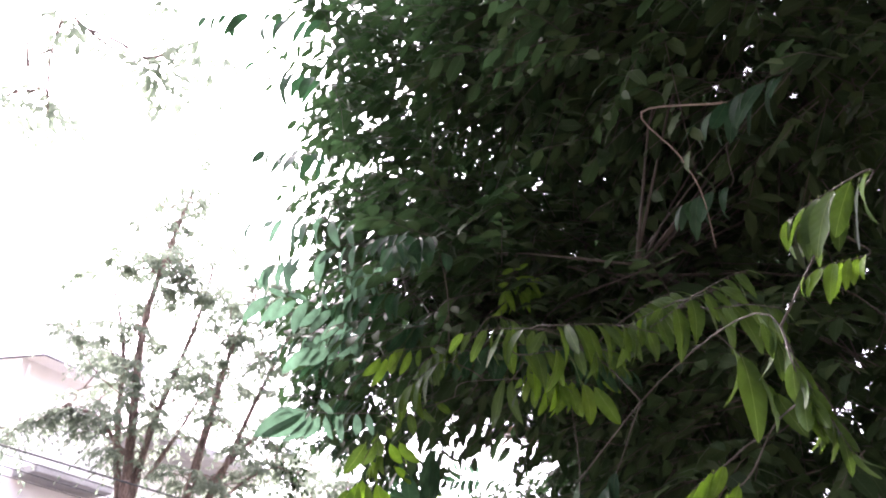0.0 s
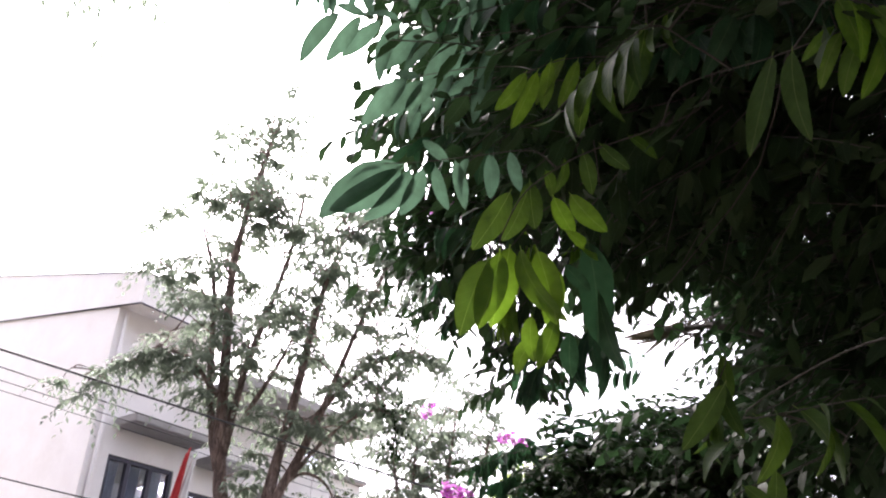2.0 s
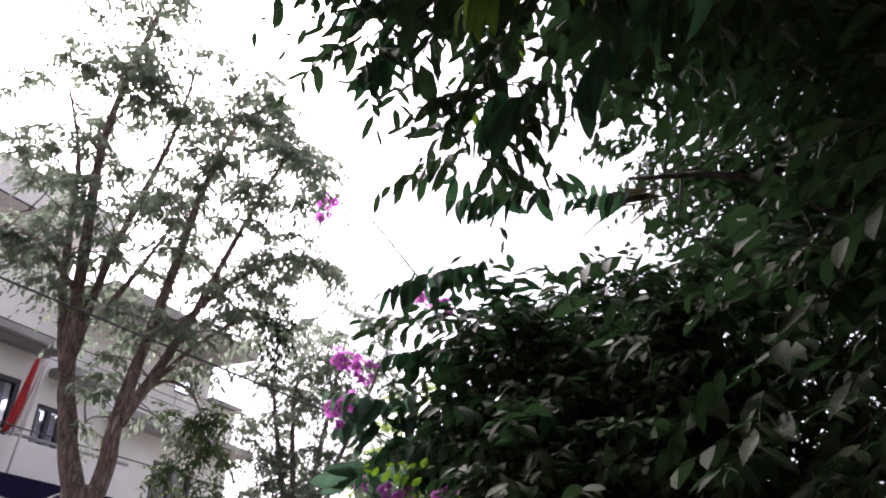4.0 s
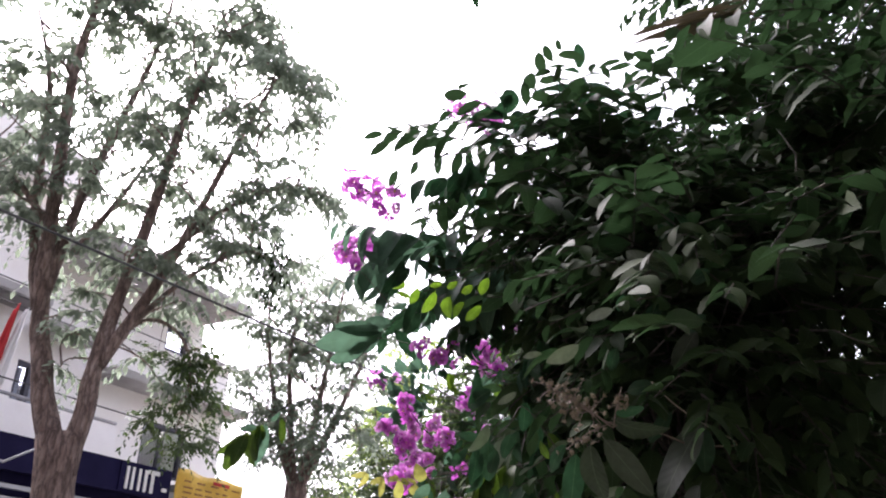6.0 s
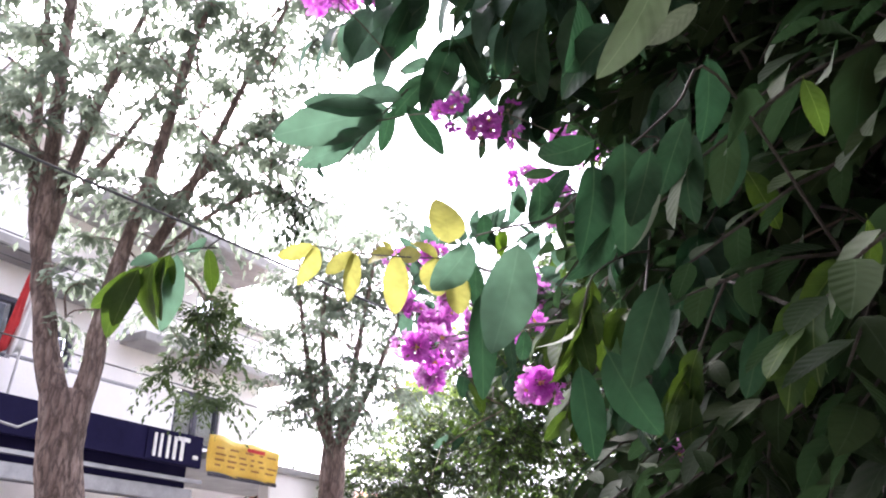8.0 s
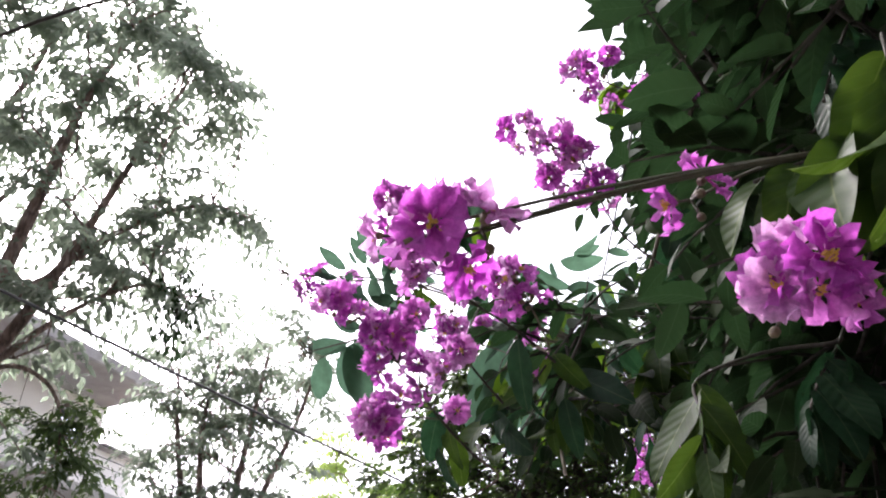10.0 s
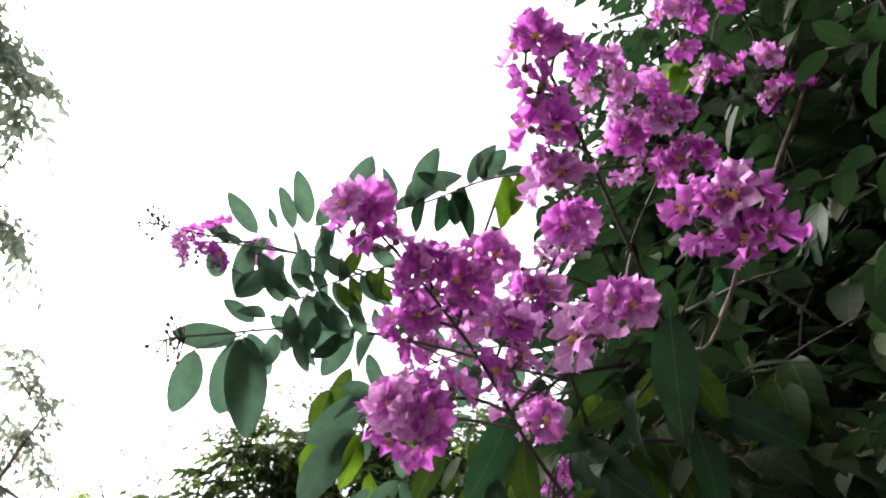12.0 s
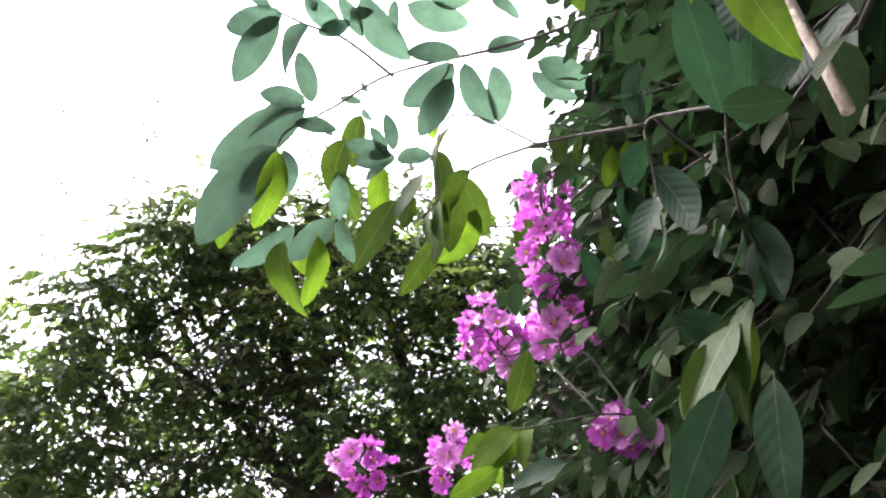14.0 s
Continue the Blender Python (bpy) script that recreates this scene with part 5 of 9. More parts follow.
tree_bloom = tree(
    "crape_myrtle", "shrubby crape myrtle with pink-purple flower heads",
    [
        [(1.15, 4.15, -0.15), (1.12, 4.12, 0.6), (1.05, 4.1, 1.2), (0.95, 4.05, 1.9)],
        [(1.05, 4.1, 1.1), (0.82, 3.9, 1.5), (0.66, 3.75, 1.85), (0.55, 3.65, 2.2)],
        [(0.97, 4.06, 1.8), (0.85, 3.95, 2.3), (0.75, 3.85, 2.8)],
        [(1.08, 4.1, 1.0), (1.05, 4.3, 1.4), (0.98, 4.5, 1.8), (0.85, 4.6, 2.1)],
        [(1.1, 4.1, 0.9), (0.95, 3.6, 1.3), (0.7, 3.2, 1.6), (0.5, 2.95, 1.75)],
        [(1.08, 4.1, 1.0), (1.2, 4.6, 1.5), (1.15, 4.95, 2.0), (1.0, 5.1, 2.3)],
        [(0.97, 4.06, 1.8), (1.25, 3.9, 2.4), (1.4, 3.8, 2.9)],
    ],
    [(0.05, 0.03), (0.016, 0.004), (0.018, 0.005), (0.016, 0.004), (0.016, 0.004), (0.018, 0.005), (0.018, 0.005)], BARK_DARK, (1.15, 4.15, -0.15), "shrub")
BLOOM_CROWN = [((1.25, 3.95, 1.9), (0.70, 0.85, 0.80), 5), ((1.4, 4.9, 1.8), (0.6, 0.6, 0.6), 1.2), ((1.3, 4.0, 1.0), (0.75, 1.0, 0.7), 2)]
BLOOM_CROWN += [((0.58, 3.36, 2.29), (0.27, 0.27, 0.27), 1.1), ((0.87, 3.37, 2.36), (0.35, 0.35, 0.35), 1.6), ((0.40, 3.36, 2.18), (0.17, 0.17, 0.17), 0.5)]
BLOOM_CROWN += [((0.51, 3.16, 2.03), (0.28, 0.28, 0.28), 1.0), ((0.59, 2.95, 1.90), (0.28, 0.28, 0.28), 1.0), ((0.42, 3.21, 1.82), (0.25, 0.25, 0.25), 0.9)]
BLOOM_CROWN += [((0.27, 3.41, 1.95), (0.18, 0.18, 0.18), 0.6), ((0.51, 3.04, 1.69), (0.26, 0.26, 0.26), 0.9), ((0.58, 3.97, 2.17), (0.20, 0.20, 0.20), 0.8), ((0.57, 3.93, 2.01), (0.24, 0.24, 0.24), 0.8)]
BLOOM_CROWN += [((0.51, 4.04, 1.98), (0.17, 0.17, 0.17), 0.6), ((0.75, 3.88, 2.44), (0.35, 0.35, 0.35), 1.4), ((0.54, 4.21, 2.02), (0.18, 0.18, 0.18), 0.6), ((1.02, 4.24, 2.74), (0.35, 0.35, 0.35), 1.4)]
BLOOM_CROWN += [((0.96, 4.31, 2.38), (0.33, 0.33, 0.33), 1.4), ((1.01, 4.13, 2.48), (0.35, 0.35, 0.35), 1.5), ((0.83, 4.43, 2.32), (0.28, 0.28, 0.28), 1.2), ((0.85, 4.43, 2.16), (0.30, 0.30, 0.30), 1.2)]
BLOOM_CROWN += [((0.67, 4.33, 2.42), (0.20, 0.20, 0.20), 0.7), ((0.59, 4.43, 2.18), (0.20, 0.20, 0.20), 0.7), ((0.77, 4.26, 2.11), (0.22, 0.22, 0.22), 0.8), ((0.83, 4.42, 2.02), (0.22, 0.22, 0.22), 0.8)]
BLOOM_CROWN += [((0.79, 4.12, 2.19), (0.28, 0.28, 0.28), 1.0), ((0.99, 4.37, 1.99), (0.28, 0.28, 0.28), 1.0), ((1.18, 4.66, 2.41), (0.30, 0.30, 0.30), 0.7), ((1.31, 4.63, 2.19), (0.35, 0.35, 0.35), 0.6)]
BLOOM_CROWN += [((1.28, 4.86, 2.14), (0.25, 0.25, 0.25), 0.4), ((0.45, 3.45, 1.97), (0.25, 0.25, 0.25), 0.9), ((0.41, 3.57, 1.88), (0.18, 0.18, 0.18), 0.6), ((0.52, 3.50, 1.78), (0.28, 0.28, 0.28), 1.0)]
BLOOM_CROWN += [((0.39, 3.67, 1.73), (0.16, 0.16, 0.16), 0.5)]


def clear_of_view(p):
    """True where the shrub may grow: it is kept off the camera's path and sight lines."""
    if p.y < 3.55:
        return p.x > 0.40 or (p.z > 2.15 and p.x > 0.05)
    return p.x > 0.36 + 0.5 * (p.y - 3.55)


crown_fill(tree_bloom, BLOOM_CROWN, 7000, 0.066, 0.46, CROWN, 0.6, 51, BARK_DARK, (6, 9), 5, grows=clear_of_view)
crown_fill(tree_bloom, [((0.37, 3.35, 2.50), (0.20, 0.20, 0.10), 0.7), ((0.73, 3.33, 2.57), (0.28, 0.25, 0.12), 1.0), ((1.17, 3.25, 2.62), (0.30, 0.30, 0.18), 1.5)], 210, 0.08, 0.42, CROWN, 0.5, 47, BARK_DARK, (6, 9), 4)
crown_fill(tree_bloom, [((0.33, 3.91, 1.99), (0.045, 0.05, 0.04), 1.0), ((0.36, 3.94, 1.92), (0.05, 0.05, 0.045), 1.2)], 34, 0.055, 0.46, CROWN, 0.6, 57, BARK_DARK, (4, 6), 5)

back_tree = tree(
    "crape_myrtle", "crape myrtle standing behind the flowering one, its leaves coloured as in shade",
    [[(3.0, 5.2, -0.15), (2.95, 5.15, 1.0), (2.9, 5.1, 2.2)], [(2.9, 5.1, 2.1), (2.5, 4.9, 2.9), (2.2, 4.8, 3.6)], [(2.9, 5.1, 2.1), (3.3, 5.2, 3.0), (3.4, 5.2, 4.0)]],
    [(0.09, 0.06), (0.045, 0.012), (0.045, 0.012)], BARK_DARK, (3.0, 5.2, -0.15))
# the last, highest ellipsoid is added to block sky light from above
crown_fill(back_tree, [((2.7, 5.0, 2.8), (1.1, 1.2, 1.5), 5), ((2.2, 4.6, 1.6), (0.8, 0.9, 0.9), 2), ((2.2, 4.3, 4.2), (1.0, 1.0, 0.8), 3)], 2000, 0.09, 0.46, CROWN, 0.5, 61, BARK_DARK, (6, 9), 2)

# tree_near
spray(tree_near, (0.23, 1.11, 2.97), (-0.14, 1.09, 2.84), 10, 0.100, "thin")
spray(tree_near, (0.18, 1.38, 2.81), (-0.06, 1.39, 2.75), 8, 0.090, "thin")
spray(tree_near, (0.49, 0.96, 2.52), (0.88, 0.68, 2.37), 15, 0.085, "green")
spray(tree_near, (0.76, 0.68, 2.07), (0.74, 0.88, 1.90), 11, 0.120, "green")
spray(tree_near, (0.58, 1.12, 1.97), (0.82, 0.85, 1.89), 11, 0.100, "mid")
spray(tree_near, (0.45, 1.49, 2.43), (0.45, 1.57, 2.24), 7, 0.120, "green")
spray(tree_near, (0.92, -0.01, 2.12), (0.98, -0.06, 1.88), 16, 0.075, "mid")
spray(tree_near, (0.99, -0.29, 2.18), (0.92, -0.17, 2.18), 10, 0.085, "mid")
spray(tree_near, (1.19, 0.11, 2.76), (1.01, 0.24, 2.72), 9, 0.100, "green")
spray(tree_near, (0.07, 1.02, 3.91), (-0.41, 0.95, 3.85), 10, 0.120, "green")
spray(tree_near, (0.10, 1.12, 3.68), (-0.19, 1.03, 3.71), 9, 0.120, "green")
spray(tree_near, (0.12, 1.22, 3.42), (-0.19, 1.09, 3.34), 9, 0.120, "green")
spray(tree_near, (0.21, 1.20, 3.12), (-0.12, 1.00, 2.98), 9, 0.110, "thin")
spray(tree_near, (0.44, 0.73, 2.75), (0.33, 0.66, 2.67), 8, 0.110, "green")
spray(tree_near, (0.32, 2.22, 3.05), (-0.09, 2.10, 2.94), 10, 0.100, "thin")
spray(tree_near, (0.23, 2.32, 2.91), (-0.03, 2.27, 2.79), 9, 0.100, "green")
spray(tree_near, (0.15, 2.37, 2.85), (0.03, 2.34, 2.69), 7, 0.100, "green")
spray(tree_near, (0.31, 2.17, 2.95), (0.37, 2.29, 2.78), 8, 0.100, "lime")
spray(tree_near, (0.44, 1.96, 2.87), (0.45, 2.07, 2.73), 7, 0.100, "lime")
spray(tree_near, (0.27, 2.59, 2.87), (0.37, 2.65, 2.75), 7, 0.080, "lime")
spray(tree_near, (0.32, 2.52, 2.36), (0.11, 2.54, 2.29), 11, 0.085, "green")
spray(tree_near, (0.48, 2.60, 2.60), (0.24, 2.67, 2.59), 11, 0.085, "green")
spray(tree_near, (0.72, 2.71, 2.68), (0.55, 2.79, 2.68), 9, 0.060, "green")
# tree_bloom
spray(tree_bloom, (0.51, 3.42, 2.60), (0.49, 3.29, 2.73), 9, 0.090, "green")
spray(tree_bloom, (0.35, 3.47, 2.56), (0.32, 3.37, 2.63), 6, 0.080, "green")
spray(tree_bloom, (0.68, 3.44, 2.59), (0.64, 3.37, 2.72), 7, 0.080, "green")
spray(tree_bloom, (0.47, 3.43, 2.49), (0.08, 3.38, 2.44), 12, 0.080, "green")
spray(tree_bloom, (0.23, 3.42, 2.35), (-0.06, 3.47, 2.22), 11, 0.075, "thin")
spray(tree_bloom, (0.35, 3.25, 2.20), (0.15, 3.29, 2.13), 9, 0.080, "thin")
spray(tree_bloom, (0.27, 3.36, 2.50), (0.19, 3.35, 2.43), 8, 0.070, "green")
spray(tree_bloom, (0.34, 3.32, 2.54), (0.30, 3.27, 2.60), 7, 0.080, "green")
spray(tree_bloom, (0.52, 3.37, 2.58), (0.46, 3.31, 2.67), 7, 0.080, "green")
spray(tree_bloom, (0.44, 3.02, 2.22), (0.55, 2.91, 2.13), 7, 0.070, "green")
spray(tree_bloom, (0.23, 3.39, 2.27), (-0.08, 3.36, 2.32), 12, 0.070, "thin")
spray(tree_bloom, (0.37, 3.02, 1.72), (0.34, 3.05, 1.67), 8, 0.050, "mid")
spray(tree_bloom, (0.33, 3.34, 1.80), (0.23, 3.37, 1.78), 9, 0.060, "mid")
spray(tree_bloom, (0.35, 3.24, 1.73), (0.33, 3.27, 1.68), 7, 0.045, "mid")
spray(tree_bloom, (0.44, 3.85, 2.31), (0.40, 3.87, 2.33), 6, 0.050, "lime")
spray(tree_bloom, (0.81, 4.57, 2.40), (0.88, 4.58, 2.29), 9, 0.060, "mid")
spray(tree_bloom, (0.81, 4.41, 2.19), (0.76, 4.48, 2.16), 7, 0.070, "green")
spray(tree_bloom, (0.41, 4.08, 2.07), (0.39, 4.07, 2.04), 3, 0.050, "lime")
spray(tree_bloom, (0.46, 4.11, 2.09), (0.45, 4.10, 2.05), 3, 0.050, "green")
spray(tree_bloom, (0.63, 4.26, 1.96), (0.61, 4.30, 1.91), 6, 0.080, "mid")
spray(tree_bloom, (0.70, 4.61, 1.95), (0.65, 4.65, 1.94), 7, 0.050, "lime")
panicle(tree_bloom, (0.07, 4.20, 2.21), (0.01, 4.26, 2.24), 4, 0.045)
panicle(tree_bloom, (0.08, 3.40, 2.39), (-0.05, 3.38, 2.44), 14, 0.050)
panicle(tree_bloom, (0.03, 3.44, 2.31), (-0.06, 3.44, 2.29), 12, 0.050)
panicle(tree_bloom, (0.31, 3.38, 2.62), (0.19, 3.37, 2.66), 12, 0.045)
panicle(tree_bloom, (0.83, 4.70, 2.09), (0.76, 4.63, 2.30), 18, 0.060)
panicle(tree_bloom, (0.77, 4.75, 2.09), (0.76, 4.79, 2.16), 9, 0.060)
panicle(tree_bloom, (0.85, 5.22, 2.02), (0.78, 5.25, 2.07), 8, 0.060)
panicle(tree_bloom, (0.92, 5.07, 2.01), (0.88, 5.08, 2.06), 6, 0.070)
panicle(tree_bloom, (0.87, 4.60, 1.97), (0.83, 4.64, 1.97), 10, 0.050)
panicle(tree_near, (0.12, 2.31, 3.13), (-0.05, 2.30, 3.13), 8, 0.050)
panicle(tree_near, (-0.01, 2.54, 2.51), (-0.04, 2.58, 2.47), 5, 0.030)
spray(tree_bloom, (0.37, 3.43, 1.96), (0.32, 3.42, 1.88), 7, 0.055, "green")
spray(tree_bloom, (0.42, 3.42, 1.92), (0.38, 3.42, 1.84), 7, 0.055, "green")
spray(tree_bloom, (0.38, 3.34, 1.99), (0.32, 3.34, 1.92), 7, 0.055, "green")
spray(tree_bloom, (0.38, 3.55, 1.80), (0.33, 3.53, 1.74), 8, 0.050, "green")
spray(tree_bloom, (0.45, 3.33, 1.96), (0.40, 3.33, 1.88), 7, 0.055, "green")
spray(tree_bloom, (0.29, 3.43, 2.08), (0.26, 3.40, 2.13), 6, 0.050, "green")
spray(tree_bloom, (0.37, 3.23, 2.02), (0.32, 3.22, 1.95), 8, 0.055, "green")
spray(tree_bloom, (0.38, 3.25, 1.86), (0.34, 3.23, 1.79), 8, 0.055, "green")
spray(tree_bloom, (0.28, 3.33, 1.83), (0.25, 3.31, 1.74), 8, 0.050, "mid")
spray(tree_bloom, (0.36, 3.34, 1.77), (0.31, 3.31, 1.69), 8, 0.055, "green")
spray(tree_bloom, (0.22, 3.47, 2.25), (0.14, 3.52, 2.17), 9, 0.060, "thin")
spray(tree_bloom, (0.27, 3.42, 2.13), (0.21, 3.45, 2.09), 8, 0.060, "green")
spray(tree_bloom, (0.30, 3.59, 1.79), (0.28, 3.56, 1.73), 6, 0.050, "mid")
panicle(tree_bloom, (0.02, 4.24, 2.24), (-0.03, 4.27, 2.26), 0, 0.05, 18)
panicle(tree_bloom, (0.05, 4.25, 2.12), (0.01, 4.28, 2.12), 0, 0.05, 16)
spray(tree_near, (0.69, 0.47, 2.33), (0.50, 0.58, 2.38), 10, 0.080, "mid", exact=True)
spray(tree_near, (0.68, 0.42, 2.32), (0.87, 0.30, 2.24), 12, 0.080, "mid", exact=True)
spray(tree_near, (0.62, 0.50, 2.29), (0.80, 0.38, 2.24), 10, 0.075, "mid", exact=True)
spray(tree_near, (0.86, 0.34, 2.27), (0.96, 0.17, 2.27), 10, 0.080, "mid", exact=True)
spray(tree_near, (0.94, 0.20, 2.24), (1.01, 0.07, 2.17), 9, 0.080, "mid", exact=True)
spray(tree_near, (0.96, 0.27, 1.94), (0.80, 0.42, 1.84), 12, 0.080, "lime", exact=True)
spray(tree_near, (0.93, 0.14, 2.14), (0.98, 0.11, 2.03), 6, 0.110, "mid", exact=True)
spray(tree_near, (0.83, 0.61, 2.07), (0.75, 0.67, 1.94), 10, 0.100, "green", exact=True)
spray(tree_near, (0.49, 0.78, 2.72), (0.37, 0.66, 2.71), 8, 0.100, "green", exact=True)
spray(tree_near, (0.27, 1.31, 2.66), (0.05, 1.36, 2.66), 9, 0.100, "green", exact=True)
spray(tree_near, (0.28, 1.78, 2.67), (0.05, 1.75, 2.70), 9, 0.100, "green", exact=True)
spray(tree_near, (0.50, 1.95, 2.54), (0.41, 2.02, 2.41), 8, 0.100, "green", exact=True)
spray(tree_near, (0.65, 1.42, 2.20), (0.59, 1.39, 2.02), 8, 0.090, "mid", exact=True)
spray(tree_bloom, (0.25, 3.96, 1.86), (0.20, 3.92, 1.86), 3, 0.036, "mid", exact=True)
spray(tree_bloom, (0.27, 3.89, 1.88), (0.23, 3.90, 1.89), 4, 0.040, "green", exact=True)
spray(tree_bloom, (0.40, 4.01, 1.95), (0.37, 4.05, 1.92), 5, 0.036, "green", exact=True)
spray(tree_bloom, (0.55, 3.83, 2.21), (0.53, 3.88, 2.13), 7, 0.055, "green", exact=True)
spray(tree_bloom, (0.43, 3.86, 1.98), (0.39, 3.88, 1.92), 6, 0.060, "mid", exact=True)
spray(tree_bloom, (0.36, 3.93, 1.95), (0.30, 3.93, 1.89), 7, 0.060, "mid", exact=True)
spray(tree_bloom, (0.51, 3.92, 2.21), (0.48, 3.95, 2.11), 7, 0.055, "green", exact=True)
spray(tree_bloom, (0.31, 4.03, 1.93), (0.28, 4.01, 1.87), 2, 0.036, "lime", exact=True)
spray(tree_bloom, (0.55, 4.52, 2.26), (0.55, 4.63, 2.20), 4, 0.060, "mid", exact=True)
spray(tree_bloom, (0.55, 4.27, 2.09), (0.55, 4.27, 1.99), 4, 0.055, "green", exact=True)
spray(tree_bloom, (0.61, 4.25, 2.05), (0.60, 4.23, 1.96), 5, 0.055, "green", exact=True)

# leaves that hang close over the walk, one by one
def shoot(ob, points, r=0.0022, material=None, label=""):
    line = spline([joint_near(ob, Vector(points[0]))] + [Vector(p) for p in points], 5)
    TREES[ob.name] += line[5:]
    return part("branch", tube(line, r, r * 0.45, 6, 0.0, 0.5), material or TWIG, ob, label)


def ob_slim(stem):
    """The tall tree's leaves are slimmer than the shrub's."""
    return stem.parent is not None and stem.parent.name == tree_near.name


def leaf_on(stem, base, way, size, kind_name, up=(0, -1, 0.4), twist=0.0, k=0, wide=1.0):
    lf = new("leaf", LEAF_MESH[kind_name + ("" if kind_name == "brown" or ob_slim(stem) else "_broad")][k % 6])
    lf.parent = stem
    lf.matrix_parent_inverse = Matrix.Identity(4)
    lf.matrix_basis = Matrix.Translation(Vector(base)) @ frame_of(Vector(way), Vector(up), twist).to_4x4() @ Matrix.Diagonal((size * wide, size, size, 1))


# the flower heads that lean out over the walk, and their stems
lean = shoot(tree_bloom, [(0.324, 3.881, 1.903), (0.244, 3.812, 1.931), (0.186, 3.771, 1.944), (0.148, 3.747, 1.972), (0.123, 3.735, 2.003), (0.109, 3.731, 2.025)], 0.0022, None)
shoot(tree_bloom, [(0.209, 3.882, 1.830), (0.176, 3.871, 1.858), (0.141, 3.861, 1.900), (0.107, 3.869, 1.952), (0.069, 3.868, 1.988)], 0.002, None)
shoot(tree_bloom, [(0.267, 3.804, 1.911), (0.243, 3.753, 1.918), (0.220, 3.719, 1.928)], 0.0018, BROWN_TWIG)
shoot(tree_bloom, [(0.396, 3.882, 2.102), (0.350, 3.852, 2.167), (0.304, 3.851, 2.217)], 0.002, None)
shoot(tree_bloom, [(0.505, 3.843, 2.176), (0.425, 3.799, 2.235), (0.337, 3.794, 2.277)], 0.002, None)
shoot(tree_bloom, [(0.204, 3.862, 1.916), (0.184, 3.857, 1.950), (0.191, 3.820, 1.991)], 0.0016, None)
cluster(tree_bloom, (0.110, 3.896, 1.871), 0.025, 9, 0.03)
cluster(tree_bloom, (0.127, 3.881, 1.882), 0.010, 2, 0.03)
cluster(tree_bloom, (0.110, 3.865, 1.954), 0.022, 7, 0.03)
cluster(tree_bloom, (0.114, 3.892, 1.934), 0.017, 4, 0.03)
cluster(tree_bloom, (0.135, 3.860, 1.942), 0.016, 4, 0.03)
cluster(tree_bloom, (0.144, 3.849, 1.966), 0.012, 3, 0.03)
cluster(tree_bloom, (0.147, 3.838, 1.907), 0.013, 3, 0.03)
cluster(tree_bloom, (0.153, 3.847, 1.890), 0.010, 2, 0.03)
cluster(tree_bloom, (0.162, 3.789, 1.879), 0.008, 2, 0.034)
cluster(tree_bloom, (0.176, 3.773, 1.891), 0.011, 3, 0.03)
cluster(tree_bloom, (0.186, 3.874, 1.875), 0.010, 3, 0.024)
cluster(tree_bloom, (0.192, 3.822, 1.988), 0.018, 5, 0.026)
cluster(tree_bloom, (0.185, 3.854, 1.953), 0.015, 5, 0.026)
cluster(tree_bloom, (0.180, 3.848, 1.972), 0.011, 2, 0.026)
cluster(tree_bloom, (0.066, 3.869, 1.989), 0.021, 6, 0.03)
cluster(tree_bloom, (0.086, 3.874, 1.974), 0.009, 1, 0.03)
cluster(tree_bloom, (0.215, 3.710, 1.933), 0.008, 2, 0.036)
cluster(tree_bloom, (0.202, 3.735, 1.936), 0.015, 4, 0.03)
cluster(tree_bloom, (0.227, 3.716, 1.914), 0.008, 2, 0.03)
cluster(tree_bloom, (0.207, 3.719, 1.942), 0.008, 1, 0.03)
cluster(tree_bloom, (0.137, 3.764, 1.959), 0.013, 3, 0.03)
cluster(tree_bloom, (0.126, 3.754, 1.981), 0.013, 4, 0.03)
cluster(tree_bloom, (0.107, 3.736, 2.024), 0.010, 3, 0.03)
cluster(tree_bloom, (0.122, 3.727, 2.021), 0.006, 1, 0.03)
cluster(tree_bloom, (0.116, 3.743, 2.001), 0.008, 2, 0.03)
cluster(tree_bloom, (0.284, 3.855, 2.227), 0.033, 7, 0.03)
cluster(tree_bloom, (0.321, 3.852, 2.204), 0.033, 7, 0.03)
cluster(tree_bloom, (0.321, 3.877, 2.174), 0.025, 5, 0.03)
cluster(tree_bloom, (0.344, 3.841, 2.179), 0.024, 5, 0.03)
cluster(tree_bloom, (0.364, 3.849, 2.143), 0.021, 4, 0.03)
cluster(tree_bloom, (0.341, 3.874, 2.145), 0.018, 3, 0.03)
cluster(tree_bloom, (0.340, 3.799, 2.273), 0.031, 6, 0.03)
cluster(tree_bloom, (0.363, 3.769, 2.270), 0.023, 3, 0.03)
cluster(tree_bloom, (0.421, 3.793, 2.241), 0.024, 4, 0.03)
cluster(tree_bloom, (0.453, 3.794, 2.226), 0.019, 2, 0.03)
cluster(tree_bloom, (0.382, 3.811, 2.236), 0.016, 2, 0.03)
cluster(tree_bloom, (0.026, 4.239, 2.208), 0.015, 2, 0.03)
twig_a = shoot(tree_bloom, [(0.253, 3.916, 2.150), (0.229, 3.970, 2.177), (0.203, 4.033, 2.192), (0.164, 4.097, 2.206), (0.120, 4.155, 2.222), (0.071, 4.207, 2.222), (0.007, 4.231, 2.238)], 0.0016, None)
leaf_on(twig_a, (0.077, 4.199, 2.230), (-0.79, -0.45, 0.41), 0.055, "thin", (-0.29, -0.86, -0.41), -0.38, 0)
leaf_on(twig_a, (0.119, 4.153, 2.224), (-0.48, -0.76, 0.45), 0.060, "thin", (-0.52, -0.68, -0.52), 0.54, 0)
